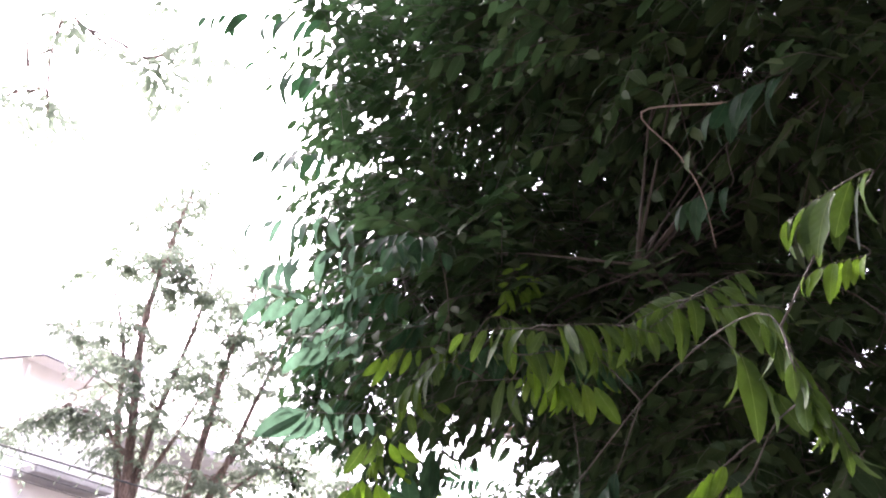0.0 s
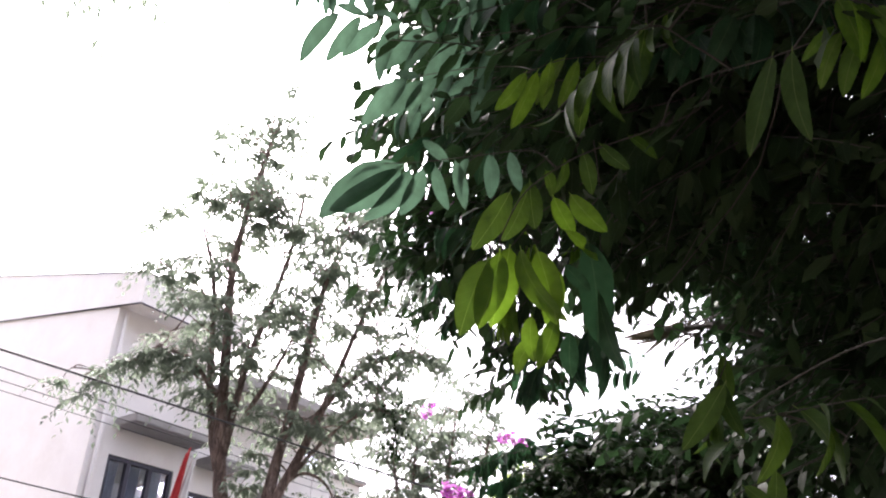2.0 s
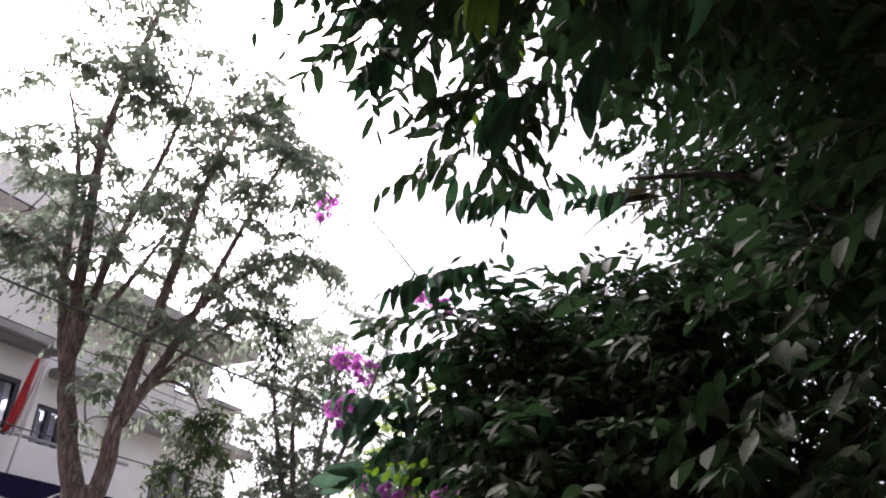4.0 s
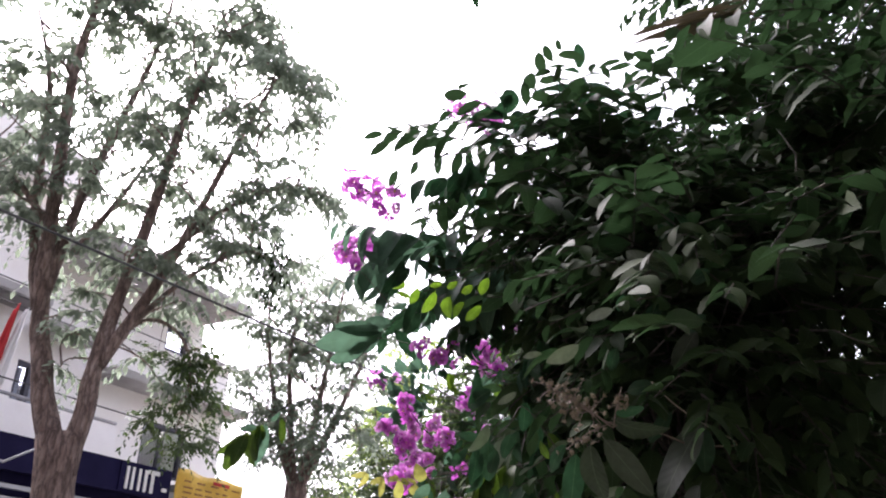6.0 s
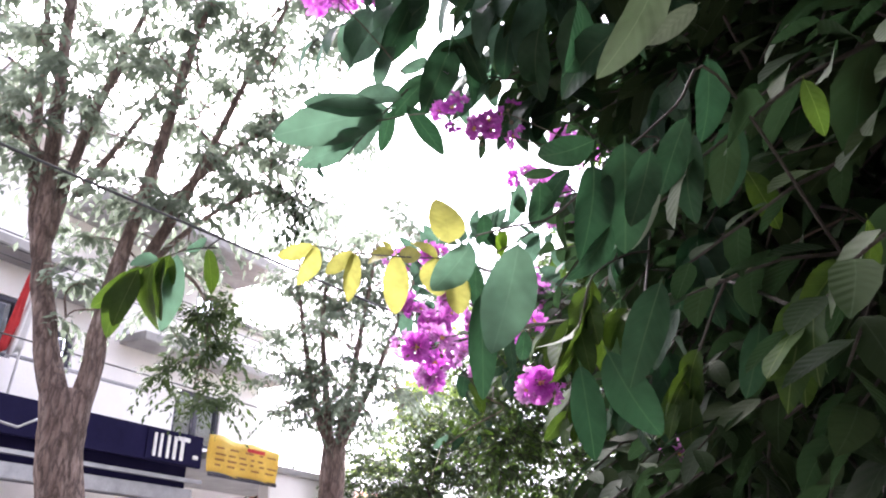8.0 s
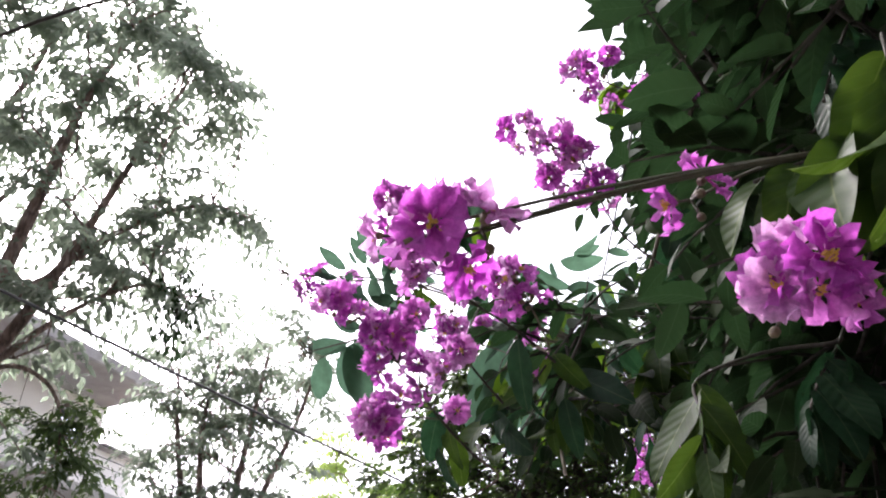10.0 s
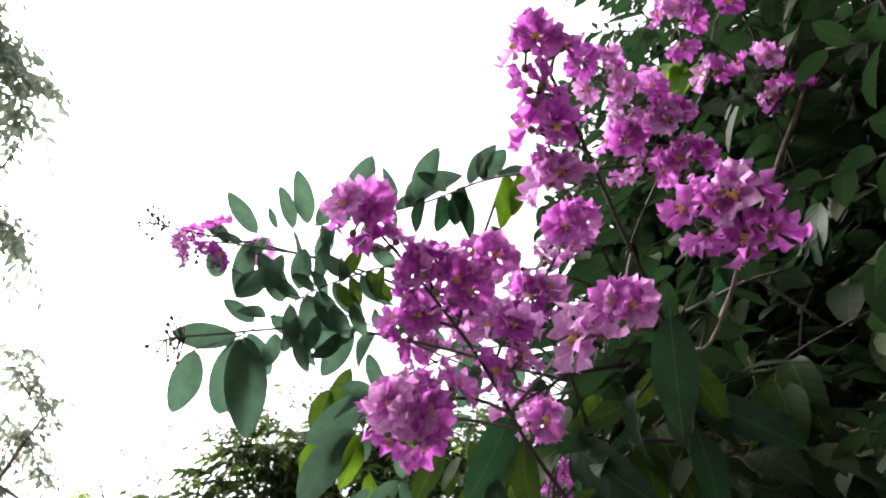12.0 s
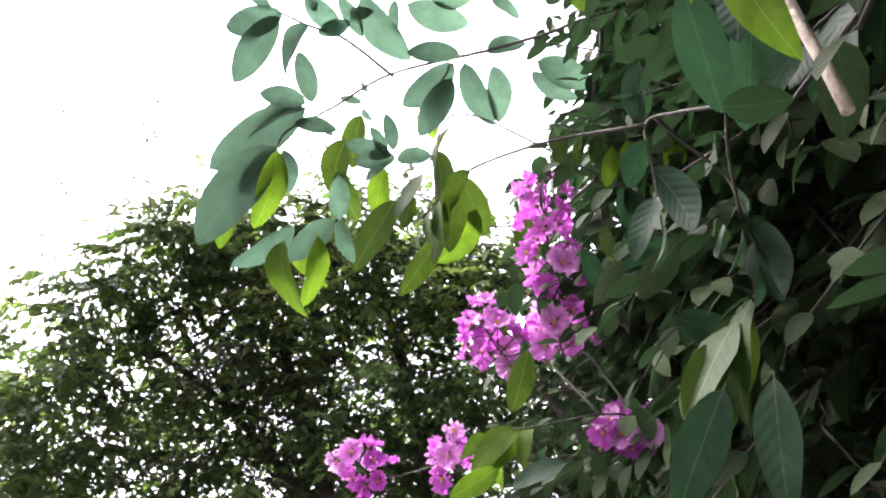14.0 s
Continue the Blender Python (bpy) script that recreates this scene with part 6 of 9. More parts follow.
leaf_on(twig_a, (0.094, 4.182, 2.230), (-0.62, -0.41, 0.66), 0.025, "thin", (-0.38, -0.74, -0.55), -0.36, 0)
leaf_on(twig_a, (0.151, 4.117, 2.221), (-0.03, -0.89, 0.45), 0.067, "thin", (-0.48, -0.47, -0.74), 0.15, 2)
leaf_on(twig_a, (0.042, 4.226, 2.222), (0.22, 0.71, -0.67), 0.052, "thin", (0.06, -0.89, -0.45), 0.14, 5)
leaf_on(twig_a, (0.053, 4.222, 2.224), (-0.76, -0.10, 0.64), 0.043, "thin", (0.21, -0.74, -0.64), 0.38, 2)
leaf_on(twig_a, (0.071, 4.207, 2.222), (0.05, 0.45, -0.89), 0.064, "thin", (-0.06, -0.81, -0.59), -0.03, 0)
leaf_on(twig_a, (0.066, 4.210, 2.220), (-0.98, 0.00, 0.20), 0.031, "thin", (0.21, -0.89, -0.40), 0.37, 0)
leaf_on(twig_a, (0.176, 4.069, 2.200), (-0.20, -0.94, 0.26), 0.040, "thin", (-0.06, -0.89, -0.45), 0.38, 4)
leaf_on(twig_a, (0.193, 4.044, 2.201), (-0.04, -0.85, 0.53), 0.056, "thin", (-0.51, -0.67, -0.54), -0.05, 1)
leaf_on(twig_a, (0.191, 4.060, 2.202), (0.36, -0.77, 0.52), 0.071, "thin", (-0.49, -0.51, -0.71), -0.50, 5)
leaf_on(twig_a, (0.215, 4.020, 2.198), (-0.88, -0.03, 0.48), 0.036, "thin", (-0.06, -0.82, -0.56), 0.22, 1)
leaf_on(twig_a, (0.216, 4.011, 2.191), (0.54, -0.20, -0.81), 0.046, "green", (-0.05, -0.85, -0.53), -0.33, 5)
leaf_on(twig_a, (0.228, 3.978, 2.185), (0.39, -0.81, 0.44), 0.042, "thin", (-0.41, -0.77, -0.49), 0.10, 5)
leaf_on(twig_a, (0.224, 3.992, 2.189), (0.13, -0.78, 0.61), 0.047, "thin", (-0.43, -0.43, -0.79), -0.48, 1)
leaf_on(twig_a, (0.237, 3.963, 2.178), (0.68, -0.71, 0.18), 0.035, "thin", (-0.65, -0.63, -0.41), -0.42, 1)
leaf_on(twig_a, (0.151, 4.113, 2.210), (-0.67, -0.38, 0.64), 0.040, "thin", (-0.34, -0.84, -0.43), -0.46, 2)
leaf_on(twig_a, (0.126, 4.144, 2.216), (0.26, -0.71, 0.66), 0.044, "thin", (-0.11, -0.55, -0.83), -0.23, 1)
leaf_on(twig_a, (0.106, 4.161, 2.218), (-0.50, -0.50, 0.71), 0.048, "thin", (-0.04, -0.95, -0.32), 0.13, 0)
leaf_on(twig_a, (0.169, 4.095, 2.206), (-0.06, 0.68, -0.73), 0.035, "thin", (-0.39, -0.81, -0.44), -0.40, 3)
leaf_on(twig_a, (0.139, 4.129, 2.213), (-0.14, 0.66, -0.73), 0.043, "thin", (-0.18, -0.90, -0.41), -0.15, 3)
leaf_on(twig_a, (0.182, 4.068, 2.198), (0.07, 0.67, -0.74), 0.028, "thin", (-0.60, -0.55, -0.58), -0.23, 0)
leaf_on(twig_a, (0.237, 3.945, 2.165), (0.02, 0.36, -0.93), 0.052, "lime", (-0.48, -0.80, -0.35), -0.43, 0)
leaf_on(twig_a, (0.243, 3.931, 2.159), (0.00, 0.53, -0.85), 0.041, "lime", (-0.63, -0.68, -0.37), -0.39, 0)
leaf_on(twig_a, (0.242, 3.987, 2.139), (0.54, -0.03, -0.84), 0.034, "mid", (-0.45, -0.66, -0.60), -0.51, 4)
twig_b = shoot(tree_bloom, [(0.227, 4.005, 2.113), (0.187, 4.078, 2.138), (0.162, 4.131, 2.152), (0.134, 4.179, 2.153), (0.109, 4.220, 2.142), (0.090, 4.254, 2.135), (0.047, 4.293, 2.124)], 0.0016, None)
leaf_on(twig_b, (0.092, 4.255, 2.132), (0.24, 0.25, -0.94), 0.108, "thin", (-0.49, -0.76, -0.42), -0.33, 1)
leaf_on(twig_b, (0.088, 4.257, 2.130), (0.03, 0.68, -0.73), 0.094, "thin", (-0.33, -0.82, -0.47), -0.09, 1)
leaf_on(twig_b, (0.085, 4.257, 2.132), (-0.84, 0.54, 0.12), 0.079, "thin", (-0.09, -0.89, -0.45), -0.34, 0)
leaf_on(twig_b, (0.050, 4.292, 2.125), (-0.04, 0.49, -0.87), 0.074, "thin", (-0.26, -0.89, -0.38), -0.30, 2)
leaf_on(twig_b, (0.095, 4.252, 2.136), (0.62, 0.29, -0.73), 0.057, "thin", (-0.35, -0.92, -0.14), 0.07, 4)
leaf_on(twig_b, (0.104, 4.222, 2.141), (-0.93, -0.03, 0.37), 0.033, "thin", (-0.40, -0.81, -0.44), 0.32, 5)
leaf_on(twig_b, (0.123, 4.199, 2.148), (0.14, 0.22, -0.97), 0.066, "thin", (-0.49, -0.79, -0.37), 0.47, 4)
leaf_on(twig_b, (0.134, 4.180, 2.152), (0.38, 0.14, -0.91), 0.072, "thin", (0.02, -0.75, -0.67), 0.17, 5)
leaf_on(twig_b, (0.116, 4.208, 2.156), (-0.60, -0.65, 0.46), 0.058, "thin", (-0.33, -0.82, -0.47), 0.33, 2)
leaf_on(twig_b, (0.139, 4.176, 2.156), (-0.83, -0.17, 0.53), 0.031, "thin", (-0.36, -0.85, -0.39), 0.39, 2)
leaf_on(twig_b, (0.150, 4.148, 2.152), (0.76, 0.19, -0.62), 0.049, "thin", (0.03, -0.75, -0.66), 0.44, 1)
leaf_on(twig_b, (0.153, 4.139, 2.147), (0.19, -0.68, 0.71), 0.027, "thin", (-0.11, -0.96, -0.27), 0.41, 5)
leaf_on(twig_b, (0.109, 4.220, 2.142), (0.92, 0.00, -0.40), 0.044, "thin", (-0.15, -0.93, -0.32), 0.47, 1)
leaf_on(twig_b, (0.139, 4.167, 2.150), (0.67, 0.28, -0.69), 0.051, "thin", (-0.06, -0.88, -0.48), 0.12, 2)
leaf_on(twig_b, (0.169, 4.119, 2.148), (0.58, 0.31, -0.75), 0.046, "thin", (-0.67, -0.65, -0.36), 0.42, 4)
leaf_on(twig_b, (0.162, 4.131, 2.152), (-0.92, 0.00, 0.39), 0.042, "thin", (-0.64, -0.50, -0.59), 0.12, 4)
leaf_on(twig_b, (0.130, 4.193, 2.154), (-0.90, -0.08, 0.42), 0.039, "thin", (-0.07, -0.91, -0.42), -0.52, 0)
leaf_on(twig_b, (0.098, 4.244, 2.147), (-0.92, -0.07, 0.40), 0.042, "thin", (-0.06, -0.95, -0.29), -0.27, 1)
leaf_on(twig_b, (0.173, 4.114, 2.151), (0.71, 0.22, -0.66), 0.042, "mid", (-0.50, -0.84, -0.22), 0.45, 2)
leaf_on(twig_b, (0.162, 4.131, 2.152), (0.54, 0.36, -0.76), 0.034, "mid", (-0.09, -0.68, -0.73), 0.05, 3)
leaf_on(twig_b, (0.181, 4.091, 2.141), (-0.20, 0.66, -0.72), 0.036, "lime", (-0.64, -0.52, -0.57), 0.28, 3)
leaf_on(twig_b, (0.153, 4.139, 2.147), (0.46, 0.40, -0.80), 0.036, "lime", (-0.45, -0.84, -0.29), 0.42, 4)
leaf_on(twig_b, (0.086, 4.178, 2.173), (-0.21, 0.62, -0.76), 0.050, "thin", (0.25, -0.93, -0.28), -0.06, 5)
leaf_on(twig_b, (0.099, 4.166, 2.184), (-0.14, 0.62, -0.78), 0.045, "thin", (0.10, -0.90, -0.42), 0.37, 3)
leaf_on(twig_b, (0.119, 4.155, 2.191), (0.04, 0.60, -0.80), 0.050, "thin", (-0.55, -0.71, -0.44), -0.37, 5)
leaf_on(twig_b, (0.139, 4.143, 2.197), (0.00, 0.62, -0.78), 0.045, "thin", (-0.53, -0.72, -0.45), 0.05, 0)
leaf_on(twig_b, (0.132, 4.194, 2.133), (-0.14, 0.59, -0.80), 0.045, "thin", (-0.06, -0.95, -0.32), 0.05, 3)
leaf_on(twig_b, (0.146, 4.180, 2.129), (0.05, 0.54, -0.84), 0.045, "thin", (-0.03, -0.92, -0.39), 0.02, 3)
leaf_on(twig_b, (0.156, 4.161, 2.134), (0.50, 0.36, -0.79), 0.043, "thin", (0.01, -0.98, -0.21), 0.53, 5)
leaf_on(twig_b, (0.169, 4.146, 2.129), (0.62, 0.29, -0.73), 0.040, "thin", (-0.53, -0.84, -0.09), 0.05, 3)
leaf_on(twig_b, (0.167, 4.118, 2.181), (-0.27, 0.68, -0.68), 0.042, "mid", (-0.08, -0.97, -0.24), 0.01, 3)
leaf_on(twig_b, (0.170, 4.096, 2.173), (0.79, 0.16, -0.60), 0.038, "thin", (-0.22, -0.78, -0.58), 0.30, 2)
leaf_on(twig_b, (0.119, 4.227, 2.128), (-0.02, 0.54, -0.84), 0.044, "thin", (0.18, -0.93, -0.32), 0.12, 5)
leaf_on(twig_b, (0.086, 4.198, 2.180), (-0.59, 0.56, -0.59), 0.039, "thin", (0.07, -0.99, -0.14), -0.14, 4)
leaf_on(twig_b, (0.169, 4.173, 2.110), (-0.32, 0.59, -0.74), 0.042, "green", (-0.08, -0.98, -0.16), -0.47, 5)
leaf_on(twig_b, (0.128, 4.158, 2.166), (0.78, 0.19, -0.59), 0.038, "thin", (0.11, -0.96, -0.26), -0.19, 2)
leaf_on(twig_b, (0.130, 4.200, 2.108), (0.59, 0.30, -0.75), 0.038, "thin", (0.09, -0.93, -0.35), 0.28, 0)
leaf_on(twig_a, (0.085, 4.191, 2.221), (-0.26, 0.65, -0.71), 0.036, "thin", (0.13, -0.95, -0.30), -0.38, 4)
leaf_on(twig_a, (0.107, 4.163, 2.216), (0.55, 0.45, -0.71), 0.039, "thin", (0.30, -0.93, -0.22), -0.47, 0)
leaf_on(twig_a, (0.131, 4.142, 2.217), (0.58, 0.40, -0.71), 0.034, "thin", (-0.55, -0.80, -0.22), -0.31, 5)
leaf_on(twig_a, (0.200, 4.040, 2.201), (-0.13, 0.74, -0.66), 0.039, "green", (-0.67, -0.39, -0.63), 0.11, 3)
leaf_on(twig_a, (0.211, 4.024, 2.196), (0.40, 0.55, -0.73), 0.043, "green", (-0.19, -0.80, -0.57), -0.19, 5)
leaf_on(twig_a, (0.224, 4.003, 2.195), (0.05, 0.69, -0.72), 0.042, "green", (-0.44, -0.82, -0.35), 0.01, 2)
leaf_on(twig_a, (0.233, 3.976, 2.184), (-0.61, -0.40, 0.68), 0.029, "green", (-0.52, -0.60, -0.61), -0.35, 4)
leaf_on(twig_a, (0.182, 4.067, 2.199), (0.40, -0.75, 0.53), 0.033, "thin", (-0.46, -0.82, -0.33), -0.11, 3)
leaf_on(twig_a, (0.159, 4.101, 2.204), (-0.85, -0.16, 0.50), 0.033, "thin", (-0.15, -0.84, -0.53), 0.52, 5)
leaf_on(twig_a, (0.165, 4.086, 2.202), (0.32, -0.74, 0.60), 0.029, "thin", (0.07, -0.77, -0.64), -0.45, 2)
near_shoot = shoot(tree_bloom, [(0.329, 3.849, 1.979), (0.290, 3.860, 1.937), (0.263, 3.878, 1.905), (0.233, 3.904, 1.883)], 0.002, None)
leaf_on(near_shoot, (0.264, 3.876, 1.907), (-0.83, 0.38, -0.40), 0.051, "mid", (-0.79, -0.60, -0.13), 0.11, 0)
leaf_on(near_shoot, (0.232, 3.903, 1.884), (0.12, -0.65, -0.75), 0.076, "green", (-0.69, -0.71, -0.14), 0.49, 1)
leaf_on(near_shoot, (0.227, 3.909, 1.882), (-0.81, 0.27, -0.52), 0.075, "mid", (-0.74, -0.67, 0.04), 0.23, 4)
leaf_on(near_shoot, (0.235, 3.797, 1.920), (0.04, 0.22, -0.97), 0.070, "green", (-0.80, -0.47, -0.37), -0.18, 0)
leaf_on(near_shoot, (0.283, 3.843, 1.926), (0.29, -0.42, -0.86), 0.047, "mid", (-0.09, -0.96, -0.25), 0.42, 5)
leaf_on(near_shoot, (0.261, 3.862, 1.909), (-0.18, 0.65, -0.74), 0.045, "green", (-0.98, -0.18, 0.06), 0.25, 5)
leaf_on(near_shoot, (0.302, 3.863, 1.916), (0.51, -0.63, -0.59), 0.084, "green", (-0.58, -0.81, 0.05), -0.18, 0)
leaf_on(near_shoot, (0.284, 3.856, 1.929), (-0.34, 0.74, -0.57), 0.036, "lime", (-0.76, -0.63, -0.15), 0.00, 1)
leaf_on(near_shoot, (0.242, 3.879, 1.910), (-0.42, 0.71, -0.57), 0.022, "lime", (-0.71, -0.70, -0.07), -0.14, 1)
leaf_on(near_shoot, (0.291, 3.850, 1.882), (0.00, -0.24, -0.97), 0.059, "green", (-0.23, -0.96, -0.14), 0.20, 3)
leaf_on(near_shoot, (0.171, 3.882, 1.880), (-0.33, 0.21, -0.92), 0.054, "green", (-0.62, -0.77, -0.13), -0.52, 5)
leaf_on(near_shoot, (0.181, 3.881, 1.870), (-0.22, 0.09, -0.97), 0.048, "mid", (-0.95, -0.15, -0.28), -0.38, 4)
# the twigs that hang over the walk before the flowers
far_twig = shoot(tree_bloom, [(0.187, 3.420, 2.254), (0.129, 3.425, 2.176), (0.056, 3.442, 2.102), (-0.025, 3.474, 2.019), (-0.120, 3.482, 1.958), (-0.165, 3.483, 1.922)], 0.0022, None)
leaf_on(far_twig, (0.056, 3.443, 2.101), (-0.96, -0.01, -0.27), 0.154, "thin", (-0.14, -0.97, -0.20), -0.38, 0)
leaf_on(far_twig, (0.047, 3.443, 2.098), (-0.98, -0.17, 0.09), 0.101, "thin", (-0.39, -0.86, -0.32), 0.54, 0)
leaf_on(far_twig, (0.015, 3.458, 2.063), (-0.91, 0.28, -0.30), 0.086, "thin", (-0.17, -0.93, -0.32), -0.36, 0)
leaf_on(far_twig, (0.023, 3.453, 2.075), (-0.88, 0.12, -0.45), 0.052, "thin", (-0.19, -0.72, -0.67), 0.15, 2)
leaf_on(far_twig, (0.047, 3.443, 2.098), (-0.70, 0.26, -0.66), 0.070, "thin", (0.29, -0.93, -0.24), 0.14, 5)
leaf_on(far_twig, (0.072, 3.437, 2.114), (-0.99, -0.13, 0.07), 0.069, "thin", (0.62, -0.70, -0.35), 0.38, 2)
leaf_on(far_twig, (0.060, 3.444, 2.099), (-0.25, 0.43, -0.87), 0.055, "green", (0.23, -0.89, -0.38), -0.03, 0)
leaf_on(far_twig, (0.081, 3.443, 2.104), (0.61, 0.13, -0.78), 0.079, "green", (0.63, -0.78, 0.07), 0.37, 0)
leaf_on(far_twig, (0.093, 3.434, 2.121), (0.89, 0.23, -0.40), 0.054, "green", (0.47, -0.88, 0.00), 0.38, 4)
leaf_on(far_twig, (0.109, 3.423, 2.140), (-0.70, 0.33, -0.63), 0.078, "green", (-0.25, -0.91, -0.34), -0.05, 1)
leaf_on(far_twig, (-0.025, 3.474, 2.019), (-0.65, -0.40, 0.65), 0.021, "thin", (-0.06, -0.84, -0.53), -0.50, 5)
leaf_on(far_twig, (0.137, 3.400, 2.179), (-0.28, 0.11, -0.95), 0.107, "green", (0.49, -0.85, -0.18), 0.22, 1)
leaf_on(far_twig, (0.137, 3.402, 2.176), (0.70, 0.35, -0.62), 0.089, "green", (0.37, -0.90, -0.24), -0.33, 5)
leaf_on(far_twig, (0.062, 3.420, 2.180), (-0.67, 0.34, -0.66), 0.061, "thin", (0.01, -0.97, -0.24), 0.10, 5)
leaf_on(far_twig, (0.090, 3.379, 2.242), (-0.31, 0.51, -0.80), 0.118, "green", (0.14, -0.63, -0.77), -0.48, 1)
leaf_on(far_twig, (0.057, 3.383, 2.234), (-0.91, -0.31, 0.29), 0.060, "thin", (-0.19, -0.97, -0.12), -0.42, 1)
leaf_on(far_twig, (0.107, 3.389, 2.230), (-0.78, 0.32, -0.55), 0.072, "green", (-0.13, -0.95, -0.28), -0.46, 2)
leaf_on(far_twig, (0.045, 3.405, 2.200), (-0.49, 0.44, -0.76), 0.061, "thin", (0.40, -0.54, -0.73), -0.23, 1)
leaf_on(far_twig, (0.170, 3.410, 2.162), (-0.33, -0.51, 0.80), 0.057, "green", (0.24, -0.97, 0.00), 0.13, 0)
leaf_on(far_twig, (0.181, 3.393, 2.224), (-0.96, -0.16, 0.22), 0.066, "green", (-0.19, -0.94, -0.27), -0.40, 3)
leaf_on(far_twig, (0.162, 3.411, 2.197), (-0.86, 0.29, -0.43), 0.050, "thin", (0.06, -0.98, -0.19), -0.15, 3)
leaf_on(far_twig, (0.186, 3.404, 2.242), (-0.48, -0.50, 0.72), 0.057, "green", (-0.46, -0.73, -0.49), -0.23, 0)
leaf_on(far_twig, (0.193, 3.383, 2.238), (0.96, 0.08, -0.25), 0.062, "green", (-0.09, -0.99, -0.06), -0.43, 0)
leaf_on(far_twig, (0.161, 3.386, 2.200), (0.72, 0.35, -0.59), 0.071, "green", (-0.35, -0.92, -0.14), -0.39, 0)
leaf_on(far_twig, (0.104, 3.412, 2.158), (-0.78, 0.29, -0.56), 0.042, "thin", (0.09, -0.91, -0.40), -0.51, 4)
leaf_on(far_twig, (0.145, 3.395, 2.186), (0.47, 0.45, -0.76), 0.075, "green", (-0.44, -0.81, -0.39), -0.33, 1)
leaf_on(far_twig, (0.043, 3.379, 2.271), (-0.67, -0.49, 0.56), 0.044, "thin", (-0.15, -0.83, -0.54), -0.09, 1)
leaf_on(far_twig, (0.084, 3.376, 2.280), (-0.78, 0.34, -0.53), 0.054, "green", (0.18, -0.86, -0.48), -0.34, 0)
leaf_on(far_twig, (0.134, 3.376, 2.282), (-0.97, -0.17, 0.17), 0.061, "green", (-0.19, -0.89, -0.42), -0.30, 2)
leaf_on(far_twig, (0.185, 3.380, 2.275), (-0.79, -0.36, 0.50), 0.066, "green", (-0.29, -0.95, -0.06), 0.07, 4)
leaf_on(far_twig, (0.216, 3.356, 2.238), (0.75, -0.44, 0.49), 0.063, "green", (-0.31, -0.84, -0.44), 0.32, 5)
leaf_on(far_twig, (0.215, 3.342, 2.257), (-0.21, 0.58, -0.78), 0.067, "green", (-0.45, -0.83, -0.33), 0.47, 4)
leaf_on(far_twig, (0.240, 3.282, 2.167), (0.72, 0.31, -0.61), 0.065, "green", (0.45, -0.65, -0.62), 0.17, 5)
leaf_on(far_twig, (0.253, 3.259, 2.195), (-0.14, 0.58, -0.80), 0.083, "green", (-0.27, -0.84, -0.47), 0.33, 2)
leaf_on(far_twig, (0.278, 3.253, 2.113), (-0.38, 0.52, -0.77), 0.087, "green", (-0.28, -0.92, -0.28), 0.39, 2)
leaf_on(far_twig, (0.295, 3.174, 2.131), (-0.24, 0.59, -0.77), 0.070, "thin", (0.31, -0.70, -0.64), 0.44, 1)
leaf_on(far_twig, (0.234, 3.311, 2.124), (-0.22, 0.52, -0.83), 0.087, "green", (0.15, -0.99, -0.06), 0.41, 5)
leaf_on(far_twig, (0.207, 3.347, 2.165), (-0.18, 0.52, -0.83), 0.073, "green", (0.09, -0.98, -0.17), 0.47, 1)
leaf_on(far_twig, (0.308, 3.180, 2.120), (0.59, 0.37, -0.72), 0.050, "green", (0.09, -0.90, -0.43), 0.12, 2)
leaf_on(far_twig, (0.275, 3.217, 2.163), (0.75, -0.50, 0.44), 0.054, "green", (-0.68, -0.69, -0.23), 0.42, 4)
leaf_on(far_twig, (0.320, 3.152, 2.068), (0.42, 0.43, -0.80), 0.069, "green", (-0.71, -0.44, -0.55), 0.12, 4)
far_comb = shoot(tree_bloom, [(-0.136, 3.432, 1.901), (-0.157, 3.417, 1.893), (-0.180, 3.404, 1.879), (-0.199, 3.393, 1.862), (-0.213, 3.391, 1.854)], 0.0013, None)
leaf_on(far_comb, (-0.146, 3.430, 1.898), (0.15, 0.40, -0.90), 0.054, "mid", (0.48, -0.87, -0.12), -0.52, 0, 1.2)
leaf_on(far_comb, (-0.173, 3.406, 1.880), (-0.08, 0.32, -0.94), 0.091, "thin", (0.36, -0.93, -0.07), -0.27, 1, 0.7)
leaf_on(far_comb, (-0.182, 3.395, 1.873), (-0.28, 0.24, -0.93), 0.074, "mid", (-0.05, -1.00, 0.06), 0.45, 2)
leaf_on(far_comb, (-0.202, 3.393, 1.859), (-0.63, 0.03, -0.78), 0.075, "mid", (0.68, -0.65, -0.34), 0.05, 3)
leaf_on(far_comb, (-0.210, 3.391, 1.855), (-0.50, 0.10, -0.86), 0.085, "mid", (0.21, -0.93, -0.30), 0.28, 3)
leaf_on(far_comb, (-0.191, 3.386, 1.858), (-0.32, 0.22, -0.92), 0.071, "mid", (-0.00, -1.00, -0.04), 0.42, 4)
leaf_on(far_comb, (-0.188, 3.394, 1.869), (-0.93, -0.37, 0.00), 0.033, "thin", (0.62, -0.79, -0.01), -0.06, 5)
leaf_on(far_comb, (-0.166, 3.416, 1.889), (0.86, 0.07, 0.51), 0.030, "thin", (0.47, -0.87, -0.17), 0.37, 3)
leaf_on(far_comb, (-0.177, 3.395, 1.875), (-0.20, 0.30, -0.93), 0.051, "mid", (-0.00, -0.98, -0.22), -0.37, 5)
leaf_on(far_comb, (-0.204, 3.383, 1.853), (-0.38, 0.17, -0.91), 0.067, "mid", (0.06, -0.98, -0.20), 0.05, 0)
